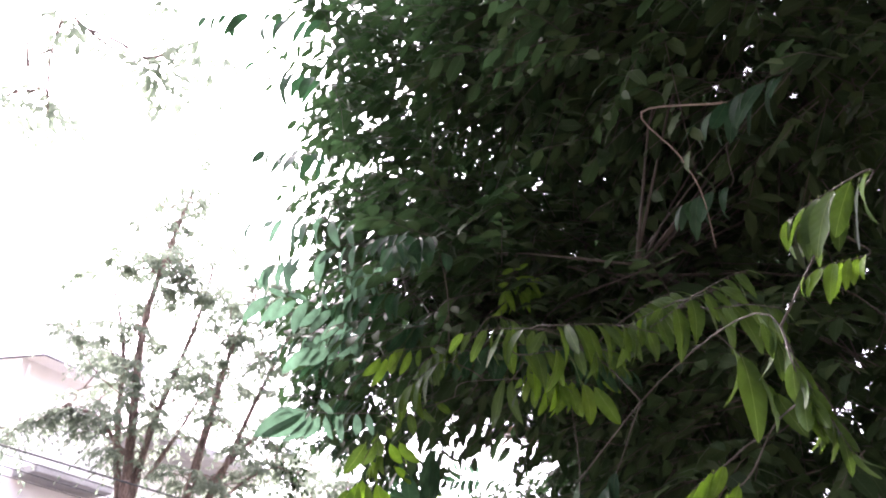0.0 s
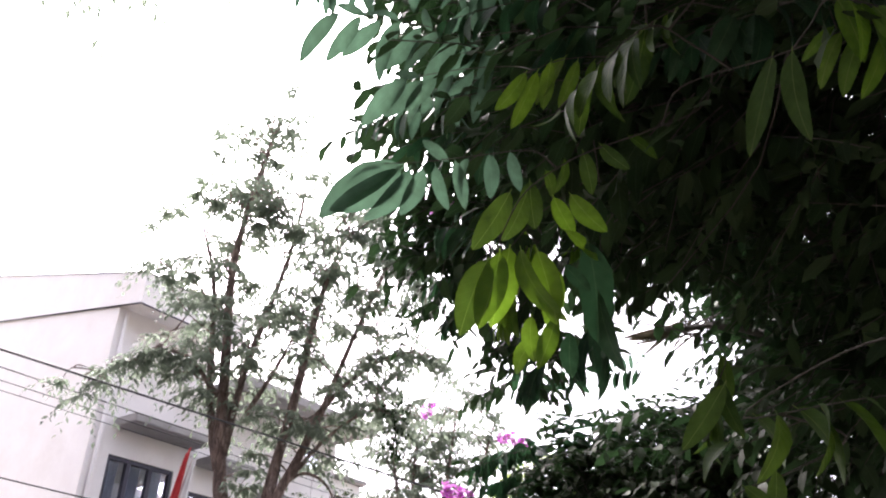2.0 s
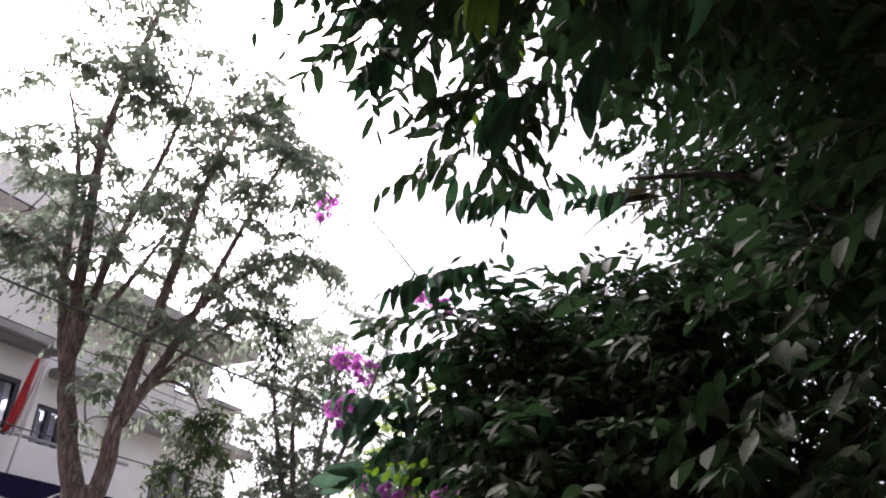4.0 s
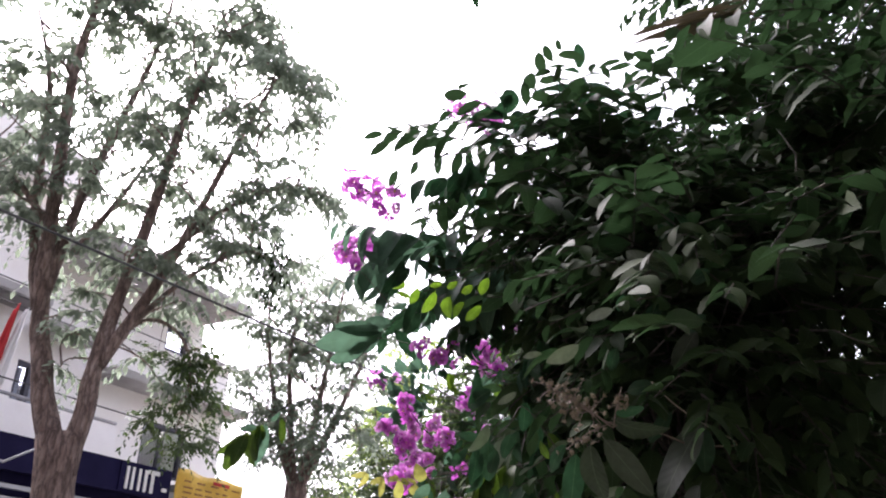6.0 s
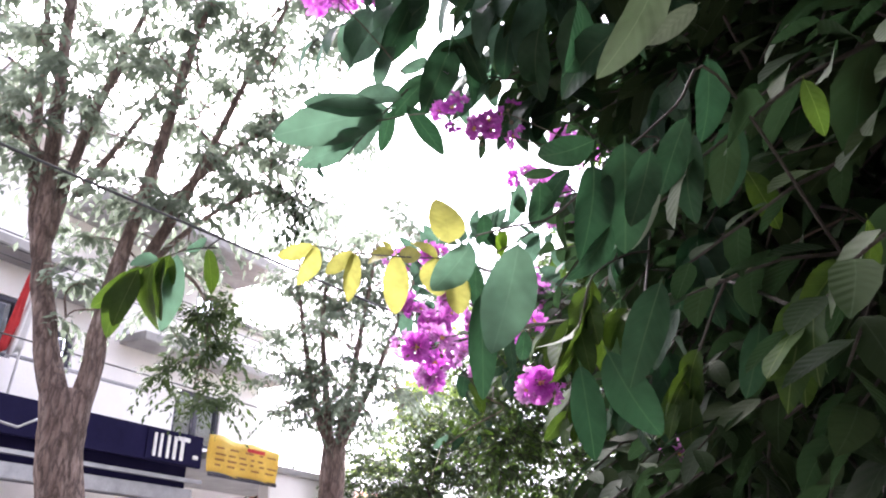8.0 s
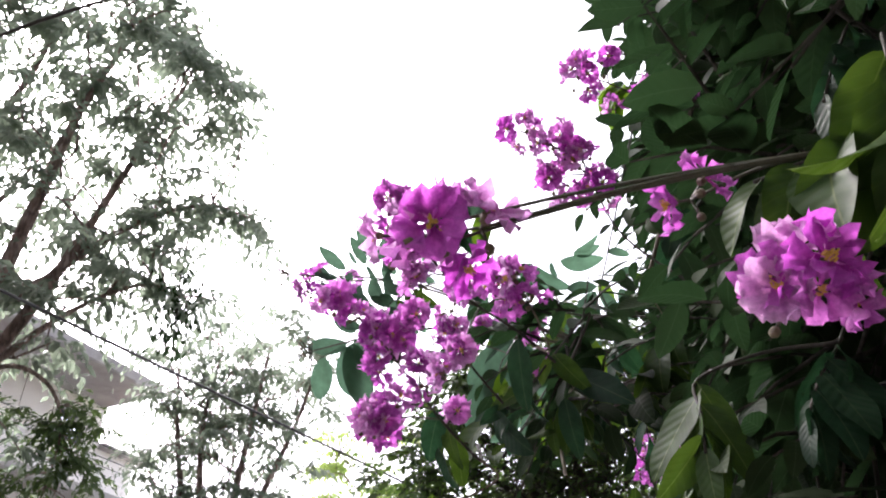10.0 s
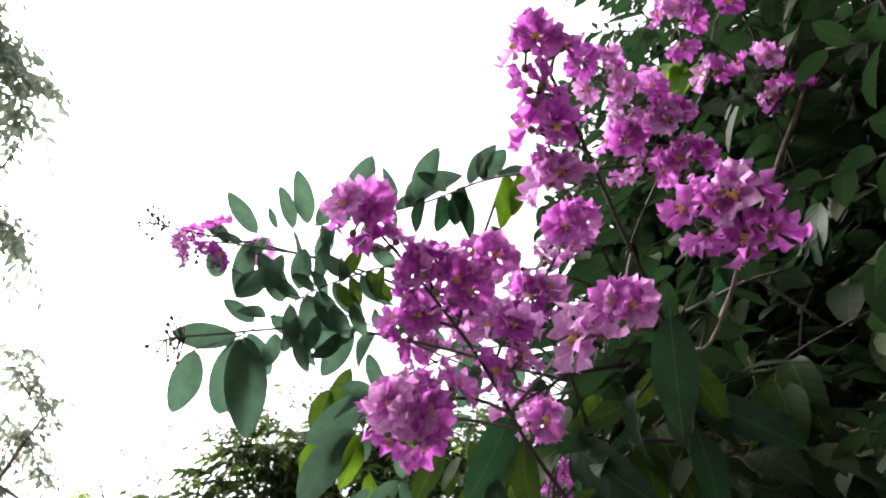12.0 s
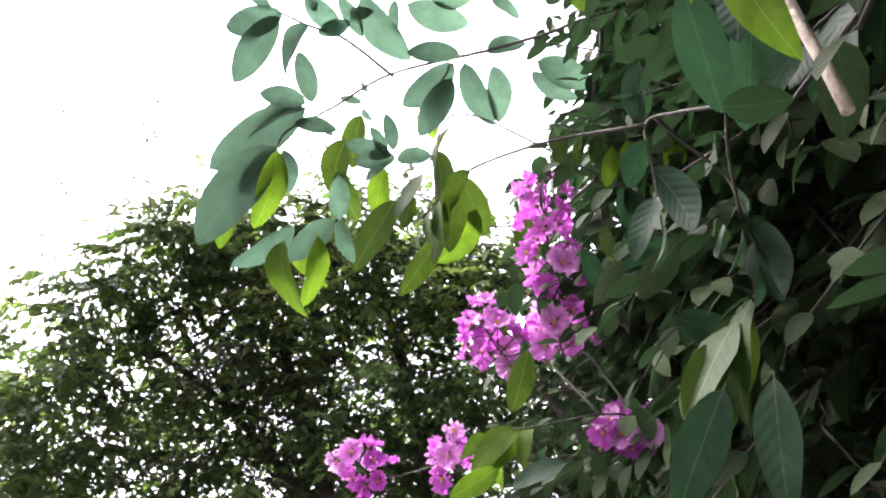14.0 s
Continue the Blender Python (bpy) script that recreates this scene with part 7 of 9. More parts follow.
hanging_twig = shoot(tree_bloom, [(0.329, 3.060, 2.131), (0.247, 3.033, 2.076), (0.179, 3.025, 2.047), (0.104, 3.014, 2.030)], 0.0012, None)
leaf_on(hanging_twig, (0.117, 3.016, 2.028), (-0.37, 0.56, -0.74), 0.039, "lime", (0.16, -0.92, -0.36), 0.05, 3)
leaf_on(hanging_twig, (0.145, 3.020, 2.023), (-0.30, 0.57, -0.77), 0.051, "lime", (0.28, -0.86, -0.43), 0.02, 3)
leaf_on(hanging_twig, (0.171, 3.024, 2.017), (-0.34, 0.57, -0.75), 0.049, "lime", (0.26, -0.94, -0.24), 0.53, 5)
leaf_on(hanging_twig, (0.195, 3.037, 2.014), (-0.66, 0.48, -0.58), 0.039, "lime", (-0.38, -0.92, -0.12), 0.05, 3)
leaf_on(hanging_twig, (0.226, 3.048, 2.013), (-0.64, 0.48, -0.60), 0.045, "lime", (0.17, -0.97, -0.16), 0.01, 3)
leaf_on(hanging_twig, (0.238, 3.035, 2.059), (-0.43, 0.60, -0.68), 0.038, "lime", (-0.02, -0.82, -0.57), 0.30, 2)
leaf_on(hanging_twig, (0.210, 3.037, 2.045), (-0.73, 0.47, -0.50), 0.031, "lime", (0.30, -0.87, -0.39), 0.12, 5)
leaf_on(hanging_twig, (0.183, 3.025, 2.047), (-0.72, 0.47, -0.51), 0.028, "lime", (0.19, -0.97, -0.17), -0.14, 4)
leaf_on(hanging_twig, (0.093, 3.009, 2.035), (-0.51, 0.51, -0.69), 0.028, "lime", (0.42, -0.87, -0.27), -0.47, 5)
leaf_on(hanging_twig, (0.136, 3.014, 2.031), (0.97, -0.18, 0.18), 0.022, "lime", (0.32, -0.91, -0.26), -0.19, 2)
leaf_on(hanging_twig, (0.104, 3.027, 2.014), (-0.90, -0.33, 0.29), 0.025, "lime", (0.42, -0.82, -0.40), 0.28, 0)
cluster(tree_bloom, (0.177, 3.355, 2.015), 0.030, 6, 0.026)
cluster(tree_bloom, (0.139, 3.346, 2.033), 0.020, 4, 0.024)
cluster(tree_bloom, (0.199, 3.345, 2.032), 0.014, 2, 0.022)
cluster(tree_bloom, (-0.009, 3.382, 2.224), 0.014, 3, 0.028)
cluster(tree_bloom, (0.130, 3.425, 2.137), 0.008, 1, 0.026)
cluster(tree_bloom, (0.219, 3.350, 1.716), 0.020, 6, 0.028)
cluster(tree_bloom, (0.220, 3.404, 1.795), 0.013, 2, 0.026)
cluster(tree_bloom, (0.385, 3.454, 1.672), 0.015, 3, 0.032)
cluster(tree_bloom, (0.106, 3.422, 1.776), 0.023, 4, 0.03)
cluster(tree_bloom, (0.088, 3.429, 1.784), 0.014, 2, 0.028)
cluster(tree_bloom, (0.123, 3.414, 1.780), 0.016, 2, 0.03)
mid_twig = shoot(tree_bloom, [(0.287, 2.967, 1.815), (0.258, 2.964, 1.789), (0.209, 2.969, 1.743), (0.184, 2.969, 1.720), (0.162, 2.953, 1.707), (0.142, 2.964, 1.706)], 0.0013, None)
leaf_on(mid_twig, (0.207, 2.810, 1.752), (-0.25, 0.25, -0.94), 0.046, "pale", (0.23, -0.97, 0.12), -0.38, 4)
leaf_on(mid_twig, (0.263, 2.920, 1.827), (-0.76, 0.43, -0.49), 0.034, "pale", (0.34, -0.93, 0.10), -0.47, 0)
leaf_on(mid_twig, (0.230, 2.955, 1.839), (-0.86, 0.32, -0.41), 0.055, "green", (-0.45, -0.89, 0.02), -0.31, 5)
leaf_on(mid_twig, (0.197, 2.976, 1.754), (-0.68, 0.33, -0.65), 0.032, "green", (-0.45, -0.87, -0.21), 0.11, 3)
leaf_on(mid_twig, (0.209, 2.966, 1.751), (-0.02, -0.10, -0.99), 0.051, "green", (0.07, -0.98, -0.20), -0.19, 5)
leaf_on(mid_twig, (0.226, 2.959, 1.762), (0.02, 0.33, -0.94), 0.065, "green", (-0.12, -0.99, 0.08), 0.01, 2)
leaf_on(mid_twig, (0.235, 2.942, 1.747), (-0.17, 0.35, -0.92), 0.044, "green", (-0.32, -0.89, -0.32), -0.35, 4)
leaf_on(mid_twig, (0.259, 2.949, 1.772), (-0.36, 0.40, -0.84), 0.046, "green", (-0.27, -0.96, 0.08), -0.11, 3)
leaf_on(mid_twig, (0.275, 2.985, 1.784), (-0.30, 0.38, -0.87), 0.054, "green", (-0.07, -0.96, -0.27), 0.52, 5)
leaf_on(mid_twig, (0.218, 2.976, 1.718), (-0.42, 0.32, -0.85), 0.039, "green", (0.30, -0.94, -0.14), -0.45, 2)
leaf_on(mid_twig, (0.266, 3.054, 1.715), (-0.33, 0.26, -0.91), 0.072, "green", (-0.23, -0.97, 0.00), 0.11, 0)
leaf_on(mid_twig, (0.305, 3.147, 1.730), (-0.51, 0.30, -0.81), 0.052, "green", (-0.41, -0.91, -0.06), 0.49, 1)
leaf_on(mid_twig, (0.252, 3.164, 1.700), (0.39, 0.10, -0.91), 0.081, "green", (-0.25, -0.96, 0.15), 0.23, 4)
leaf_on(mid_twig, (0.231, 3.169, 1.690), (0.14, 0.14, -0.98), 0.072, "green", (-0.33, -0.94, -0.11), -0.44, 0)
leaf_on(mid_twig, (0.199, 2.979, 1.824), (0.59, -0.45, 0.67), 0.052, "green", (0.24, -0.95, -0.22), 0.42, 5)
leaf_on(mid_twig, (0.252, 2.985, 1.881), (-0.38, 0.51, -0.77), 0.032, "green", (-0.59, -0.79, -0.18), 0.25, 5)
leaf_on(mid_twig, (0.282, 2.964, 1.824), (0.12, 0.40, -0.91), 0.051, "green", (-0.24, -0.97, -0.04), -0.46, 2)
leaf_on(mid_twig, (0.310, 3.009, 1.810), (-0.07, 0.39, -0.92), 0.058, "green", (-0.09, -0.99, -0.13), 0.00, 1)
leaf_on(mid_twig, (0.337, 3.061, 1.801), (0.50, 0.17, -0.85), 0.047, "mid", (-0.44, -0.90, -0.06), -0.14, 1)
leaf_on(mid_twig, (0.342, 3.092, 1.701), (-0.13, 0.24, -0.96), 0.056, "green", (0.07, -1.00, -0.01), 0.20, 3)
leaf_on(mid_twig, (0.355, 3.090, 1.696), (0.26, 0.10, -0.96), 0.031, "green", (-0.40, -0.92, 0.01), -0.52, 5)
leaf_on(mid_twig, (0.342, 3.254, 1.686), (-0.24, 0.18, -0.95), 0.056, "mid", (-0.79, -0.61, -0.10), -0.38, 4)
leaf_on(mid_twig, (0.380, 3.245, 1.679), (0.54, 0.00, -0.84), 0.021, "mid", (0.03, -0.99, 0.12), -0.03, 5)
yellow_twig = shoot(tree_bloom, [(0.249, 2.973, 1.771), (0.212, 2.982, 1.749), (0.186, 2.981, 1.726), (0.153, 2.975, 1.701), (0.121, 2.984, 1.701), (0.072, 3.008, 1.714), (0.046, 3.016, 1.722)], 0.0008, None)
leaf_on(yellow_twig, (0.127, 2.965, 1.702), (0.04, -0.59, 0.80), 0.024, "yellow", (-0.04, -0.84, -0.54), 0.25, 5, 1.8)
leaf_on(yellow_twig, (0.121, 2.984, 1.701), (-0.61, -0.43, 0.67), 0.017, "yellow", (0.23, -0.95, -0.23), 0.37, 4)
leaf_on(yellow_twig, (0.121, 2.984, 1.701), (-0.23, 0.47, -0.85), 0.027, "yellow", (-0.23, -0.95, -0.22), -0.16, 5, 1.35)
leaf_on(yellow_twig, (0.133, 2.978, 1.690), (0.00, 0.45, -0.89), 0.025, "yellow", (0.13, -0.96, -0.25), 0.35, 1, 1.35)
leaf_on(yellow_twig, (0.097, 3.001, 1.710), (0.00, 0.46, -0.89), 0.041, "yellow", (-0.13, -0.91, -0.40), -0.21, 3)
leaf_on(yellow_twig, (0.096, 3.000, 1.711), (-0.91, 0.41, 0.09), 0.023, "yellow", (0.13, -0.96, -0.23), 0.43, 2)
leaf_on(yellow_twig, (0.072, 3.008, 1.714), (-0.85, 0.13, -0.51), 0.024, "yellow", (0.39, -0.87, -0.31), 0.12, 4)
leaf_on(yellow_twig, (0.072, 3.008, 1.714), (-0.07, 0.14, -0.99), 0.030, "yellow", (0.18, -0.94, -0.30), -0.36, 0)
leaf_on(yellow_twig, (0.046, 3.016, 1.722), (-0.92, 0.00, -0.39), 0.024, "yellow", (0.22, -0.91, -0.34), -0.28, 1)
leaf_on(yellow_twig, (0.047, 3.016, 1.722), (-0.25, 0.43, -0.87), 0.029, "yellow", (0.29, -0.91, -0.30), -0.40, 2)
leaf_on(yellow_twig, (0.112, 2.983, 1.702), (-0.60, 0.72, 0.36), 0.026, "yellow", (-0.33, -0.88, -0.35), 0.01, 0)
leaf_on(yellow_twig, (0.094, 3.000, 1.712), (-0.38, -0.51, 0.77), 0.008, "yellow", (-0.17, -0.91, -0.38), 0.50, 5)
leaf_on(yellow_twig, (0.139, 2.960, 1.699), (-0.54, 0.45, -0.72), 0.035, "thin", (0.18, -0.96, -0.23), -0.32, 1, 1.4)
leaf_on(yellow_twig, (0.161, 2.929, 1.685), (-0.16, 0.32, -0.93), 0.057, "thin", (0.09, -0.93, -0.34), -0.09, 1, 1.15)
leaf_on(yellow_twig, (0.142, 2.975, 1.693), (0.04, 0.50, -0.87), 0.025, "green", (-0.01, -0.90, -0.43), -0.01, 0)
leaf_on(yellow_twig, (0.145, 2.978, 1.677), (0.04, 0.20, -0.98), 0.058, "green", (0.07, -0.88, -0.47), 0.08, 1, 0.65)
leaf_on(yellow_twig, (0.146, 2.968, 1.721), (0.22, 0.54, -0.81), 0.019, "green", (0.02, -0.85, -0.52), -0.53, 3, 1.5)
leaf_on(yellow_twig, (0.180, 2.980, 1.748), (0.09, 0.55, -0.83), 0.036, "green", (0.08, -0.94, -0.33), -0.10, 5)
leaf_on(yellow_twig, (0.169, 2.991, 1.752), (0.00, 0.61, -0.80), 0.027, "thin", (0.13, -0.93, -0.35), -0.32, 2)
leaf_on(yellow_twig, (0.169, 2.988, 1.660), (-0.05, 0.36, -0.93), 0.020, "green", (-0.15, -0.96, -0.23), -0.23, 5)
leaf_on(yellow_twig, (0.173, 3.001, 1.738), (-0.52, -0.46, 0.72), 0.016, "green", (-0.45, -0.69, -0.57), 0.53, 1)
leaf_on(yellow_twig, (0.194, 3.041, 1.781), (-0.45, 0.58, -0.67), 0.023, "green", (-0.18, -0.93, -0.32), -0.27, 1)
leaf_on(yellow_twig, (0.214, 2.983, 1.778), (-0.85, 0.47, -0.25), 0.041, "green", (-0.03, -0.76, -0.64), -0.18, 3, 1.4)
leaf_on(yellow_twig, (0.222, 3.034, 1.779), (0.11, 0.50, -0.86), 0.055, "green", (-0.20, -0.85, -0.48), 0.01, 0)
leaf_on(yellow_twig, (0.240, 3.043, 1.792), (0.28, 0.47, -0.84), 0.044, "green", (-0.65, -0.52, -0.55), 0.07, 5)
leaf_on(yellow_twig, (0.210, 3.042, 1.772), (-0.25, 0.60, -0.76), 0.020, "green", (-0.56, -0.75, -0.36), 0.54, 5)
leaf_on(yellow_twig, (0.258, 3.015, 1.783), (-0.23, 0.61, -0.76), 0.064, "pale", (-0.31, -0.85, -0.43), 0.08, 0)
dry_stem = shoot(tree_bloom, [(0.459, 2.775, 1.725), (0.397, 2.734, 1.734), (0.349, 2.712, 1.733), (0.317, 2.707, 1.749), (0.276, 2.711, 1.776)], 0.0016, BROWN_TWIG)
seed_cluster(tree_bloom, (0.345, 2.714, 1.732), (0.268, 2.711, 1.780), 0.032, 64)
seed_cluster(tree_bloom, (0.345, 2.712, 1.735), (0.292, 2.722, 1.705), 0.014, 16)
seed_cluster(tree_bloom, (0.349, 2.709, 1.738), (0.356, 2.690, 1.774), 0.012, 12)
vein_twig = shoot(tree_bloom, [(0.542, 2.815, 1.737), (0.474, 2.756, 1.750), (0.437, 2.746, 1.771), (0.411, 2.747, 1.799)], 0.0014, DRY)
leaf_on(dry_stem, (0.347, 2.710, 1.740), (0.79, -0.20, -0.59), 0.067, "dim", (-0.61, -0.78, -0.14), 0.53, 4)
leaf_on(dry_stem, (0.339, 2.721, 1.717), (0.60, -0.05, -0.80), 0.084, "dim", (-0.18, -0.89, -0.42), 0.11, 0)
leaf_on(dry_stem, (0.350, 2.706, 1.745), (0.88, -0.47, 0.09), 0.035, "green", (-0.04, -1.00, -0.02), 0.53, 0)
leaf_on(dry_stem, (0.290, 2.721, 1.709), (-0.59, 0.39, -0.71), 0.042, "green", (-0.15, -0.98, 0.14), 0.19, 3)
leaf_on(dry_stem, (0.323, 2.730, 1.712), (0.04, 0.25, -0.97), 0.076, "dim", (-0.51, -0.84, -0.17), -0.02, 4)
leaf_on(dry_stem, (0.316, 2.778, 1.710), (-0.11, 0.27, -0.96), 0.072, "green", (-0.30, -0.95, -0.05), -0.10, 0)
leaf_on(dry_stem, (0.305, 2.687, 1.824), (-0.73, 0.50, -0.46), 0.049, "pale", (-0.09, -0.95, -0.31), -0.31, 1)
leaf_on(dry_stem, (0.242, 2.713, 1.814), (0.89, -0.40, 0.22), 0.023, "pale", (-0.52, -0.86, 0.01), 0.20, 3)
leaf_on(dry_stem, (0.370, 2.746, 1.842), (-0.26, 0.54, -0.80), 0.036, "green", (-0.61, -0.79, 0.03), -0.34, 2)
leaf_on(dry_stem, (0.373, 2.707, 1.902), (-0.15, 0.62, -0.77), 0.028, "green", (-0.59, -0.66, -0.47), -0.42, 2)
leaf_on(dry_stem, (0.362, 2.723, 1.886), (-0.85, 0.50, -0.18), 0.039, "pale", (-0.17, -0.98, -0.07), -0.00, 0)
leaf_on(dry_stem, (0.310, 2.885, 1.680), (0.15, 0.13, -0.98), 0.040, "mid", (0.13, -0.95, 0.27), -0.37, 3)
leaf_on(dry_stem, (0.289, 2.874, 1.745), (0.33, 0.18, -0.92), 0.028, "mid", (-0.14, -0.96, -0.26), 0.22, 3)
leaf_on(vein_twig, (0.474, 2.756, 1.750), (-0.59, -0.03, -0.81), 0.120, "dim", (-0.85, -0.53, 0.05), -0.04, 0)
leaf_on(vein_twig, (0.475, 2.757, 1.746), (0.08, 0.26, -0.96), 0.063, "green", (-0.65, -0.71, -0.27), -0.46, 1)
leaf_on(vein_twig, (0.415, 2.747, 1.796), (-0.87, 0.48, -0.11), 0.045, "green", (-0.06, -0.94, -0.35), 0.13, 4)
leaf_on(vein_twig, (0.457, 2.692, 1.850), (-0.38, 0.62, -0.69), 0.063, "dim", (-0.49, -0.86, -0.10), -0.13, 1)
leaf_on(vein_twig, (0.429, 2.665, 1.914), (-0.89, 0.22, 0.39), 0.074, "dim", (-0.19, -0.87, -0.46), -0.35, 2)
leaf_on(vein_twig, (0.434, 2.740, 1.903), (-0.55, 0.63, -0.55), 0.049, "green", (-0.74, -0.62, -0.26), -0.14, 5)
leaf_on(vein_twig, (0.458, 2.742, 1.670), (-0.34, 0.37, -0.86), 0.080, "dim", (-0.69, -0.72, 0.07), 0.50, 2)
leaf_on(vein_twig, (0.458, 2.658, 1.858), (-0.60, 0.69, -0.42), 0.035, "green", (-0.64, -0.74, -0.19), 0.05, 2)
leaf_on(vein_twig, (0.423, 2.717, 1.943), (-0.49, 0.67, -0.55), 0.069, "green", (-0.58, -0.66, -0.48), 0.36, 0)
leaf_on(vein_twig, (0.463, 2.642, 1.911), (-0.66, 0.71, -0.25), 0.041, "green", (-0.32, -0.94, -0.09), -0.39, 5)
leaf_on(vein_twig, (0.442, 2.769, 1.766), (-0.53, 0.53, -0.65), 0.052, "green", (-0.82, -0.57, -0.07), -0.17, 0)
# combs of leaves on the tall tree's lowest shoots
lime_twig = shoot(tree_near, [(0.574, 0.994, 2.437), (0.482, 0.994, 2.386), (0.403, 1.001, 2.361), (0.348, 0.986, 2.323), (0.287, 0.962, 2.258), (0.253, 0.942, 2.179), (0.244, 0.940, 2.143)], 0.0022, None)
leaf_on(lime_twig, (0.450, 1.002, 2.383), (0.79, 0.26, -0.55), 0.060, "mid", (0.02, -0.99, -0.16), -0.39, 1, 1.3)
leaf_on(lime_twig, (0.405, 0.998, 2.366), (0.60, 0.40, -0.69), 0.061, "mid", (-0.25, -0.92, -0.29), 0.40, 1, 1.3)
leaf_on(lime_twig, (0.378, 0.998, 2.353), (0.28, 0.54, -0.79), 0.069, "mid", (0.04, -0.86, -0.50), 0.28, 0, 1.3)
leaf_on(lime_twig, (0.349, 0.990, 2.334), (0.00, 0.58, -0.81), 0.058, "mid", (0.23, -0.90, -0.36), -0.55, 4, 1.3)
leaf_on(lime_twig, (0.318, 0.977, 2.305), (0.48, 0.48, -0.74), 0.043, "mid", (0.06, -0.75, -0.66), -0.33, 5, 1.3)
leaf_on(lime_twig, (0.294, 0.970, 2.281), (0.01, 0.55, -0.84), 0.079, "mid", (-0.39, -0.91, -0.12), -0.24, 5, 1.3)
leaf_on(lime_twig, (0.264, 0.954, 2.252), (-0.48, 0.46, -0.74), 0.100, "mid", (0.46, -0.69, -0.57), 0.46, 0, 1.3)
leaf_on(lime_twig, (0.287, 0.964, 2.254), (-0.33, 0.51, -0.79), 0.083, "mid", (0.28, -0.87, -0.40), -0.23, 4, 1.3)
leaf_on(lime_twig, (0.231, 0.927, 2.125), (-0.42, 0.01, -0.91), 0.107, "mid", (0.04, -0.98, -0.19), -0.18, 1, 1.3)
leaf_on(lime_twig, (0.248, 0.922, 2.134), (-0.18, 0.08, -0.98), 0.108, "lime", (0.14, -0.96, -0.26), 0.21, 0, 1.3)
leaf_on(lime_twig, (0.276, 0.920, 2.137), (0.05, 0.09, -0.99), 0.109, "lime", (-0.54, -0.83, -0.11), 0.51, 4, 1.3)
leaf_on(lime_twig, (0.298, 0.921, 2.134), (0.28, 0.14, -0.95), 0.101, "lime", (-0.17, -0.93, -0.34), 0.10, 0, 1.3)
leaf_on(lime_twig, (0.341, 0.966, 2.192), (0.80, 0.24, -0.56), 0.061, "lime", (-0.00, -0.96, -0.29), -0.54, 0, 1.3)
leaf_on(lime_twig, (0.308, 0.947, 2.129), (0.29, 0.42, -0.86), 0.089, "lime", (0.20, -0.93, -0.31), -0.22, 2, 1.3)
leaf_on(lime_twig, (0.261, 0.937, 2.149), (-0.17, 0.08, -0.98), 0.106, "lime", (0.31, -0.92, -0.26), -0.05, 4, 1.3)
leaf_on(lime_twig, (0.321, 0.979, 2.066), (-0.31, 0.39, -0.87), 0.076, "lime", (-0.18, -0.98, 0.13), 0.09, 0, 1.3)
leaf_on(lime_twig, (0.291, 1.038, 2.060), (-0.70, 0.29, -0.65), 0.060, "lime", (0.05, -0.94, -0.34), 0.50, 5, 1.3)
leaf_on(lime_twig, (0.353, 0.980, 2.262), (0.53, 0.40, -0.75), 0.077, "lime", (-0.02, -0.96, -0.27), 0.49, 1, 1.3)
leaf_on(lime_twig, (0.328, 0.983, 2.260), (0.37, 0.48, -0.80), 0.065, "lime", (-0.20, -0.90, -0.38), -0.20, 1, 1.3)
leaf_on(lime_twig, (0.288, 0.998, 2.076), (-0.16, 0.41, -0.90), 0.063, "lime", (0.01, -0.94, -0.35), 0.40, 1, 1.3)
leaf_on(lime_twig, (0.336, 0.964, 2.136), (0.59, 0.35, -0.73), 0.051, "green", (-0.35, -0.92, -0.14), -0.19, 1, 1.3)
leaf_on(lime_twig, (0.370, 0.973, 2.176), (0.20, 0.43, -0.88), 0.141, "green", (-0.29, -0.96, -0.01), -0.51, 0, 1.3)
leaf_on(lime_twig, (0.383, 1.006, 2.112), (0.04, 0.41, -0.91), 0.113, "green", (-0.68, -0.73, -0.02), 0.20, 1, 1.3)
leaf_on(lime_twig, (0.342, 1.033, 2.066), (-0.16, 0.40, -0.90), 0.065, "green", (-0.26, -0.96, 0.06), -0.12, 1, 1.3)
lime_side = shoot(tree_near, [(0.544, 1.063, 2.600), (0.448, 1.012, 2.558), (0.362, 0.989, 2.536), (0.296, 0.990, 2.511)], 0.0018, None)
leaf_on(lime_side, (0.296, 0.990, 2.511), (-0.52, 0.56, -0.64), 0.081, "lime", (0.14, -0.61, -0.78), 0.01, 2)
leaf_on(lime_side, (0.315, 0.989, 2.511), (-0.41, 0.60, -0.69), 0.105, "lime", (0.16, -0.84, -0.51), -0.54, 1)
leaf_on(lime_side, (0.362, 0.987, 2.538), (-0.64, 0.54, -0.54), 0.095, "lime", (-0.19, -0.78, -0.60), 0.52, 2)
leaf_on(lime_side, (0.382, 0.991, 2.533), (-0.30, 0.64, -0.70), 0.082, "lime", (-0.11, -0.55, -0.83), -0.17, 0)
leaf_on(lime_side, (0.411, 1.004, 2.543), (-0.34, 0.66, -0.66), 0.064, "lime", (0.13, -0.83, -0.54), 0.48, 3)
leaf_on(lime_side, (0.439, 1.016, 2.556), (0.72, 0.38, -0.58), 0.051, "lime", (-0.07, -0.87, -0.49), -0.06, 4)
leaf_on(lime_side, (0.338, 0.985, 2.528), (-0.18, 0.66, -0.72), 0.085, "lime", (-0.23, -0.88, -0.42), -0.41, 3)
comb_a = shoot(tree_near, [(0.328, 1.086, 2.700), (0.203, 1.100, 2.710), (0.077, 1.091, 2.750), (-0.062, 1.073, 2.766)], 0.002, None)
leaf_on(comb_a, (-0.048, 1.070, 2.758), (-0.80, 0.23, -0.55), 0.124, "thin", (0.16, -0.96, -0.23), -0.10, 3)
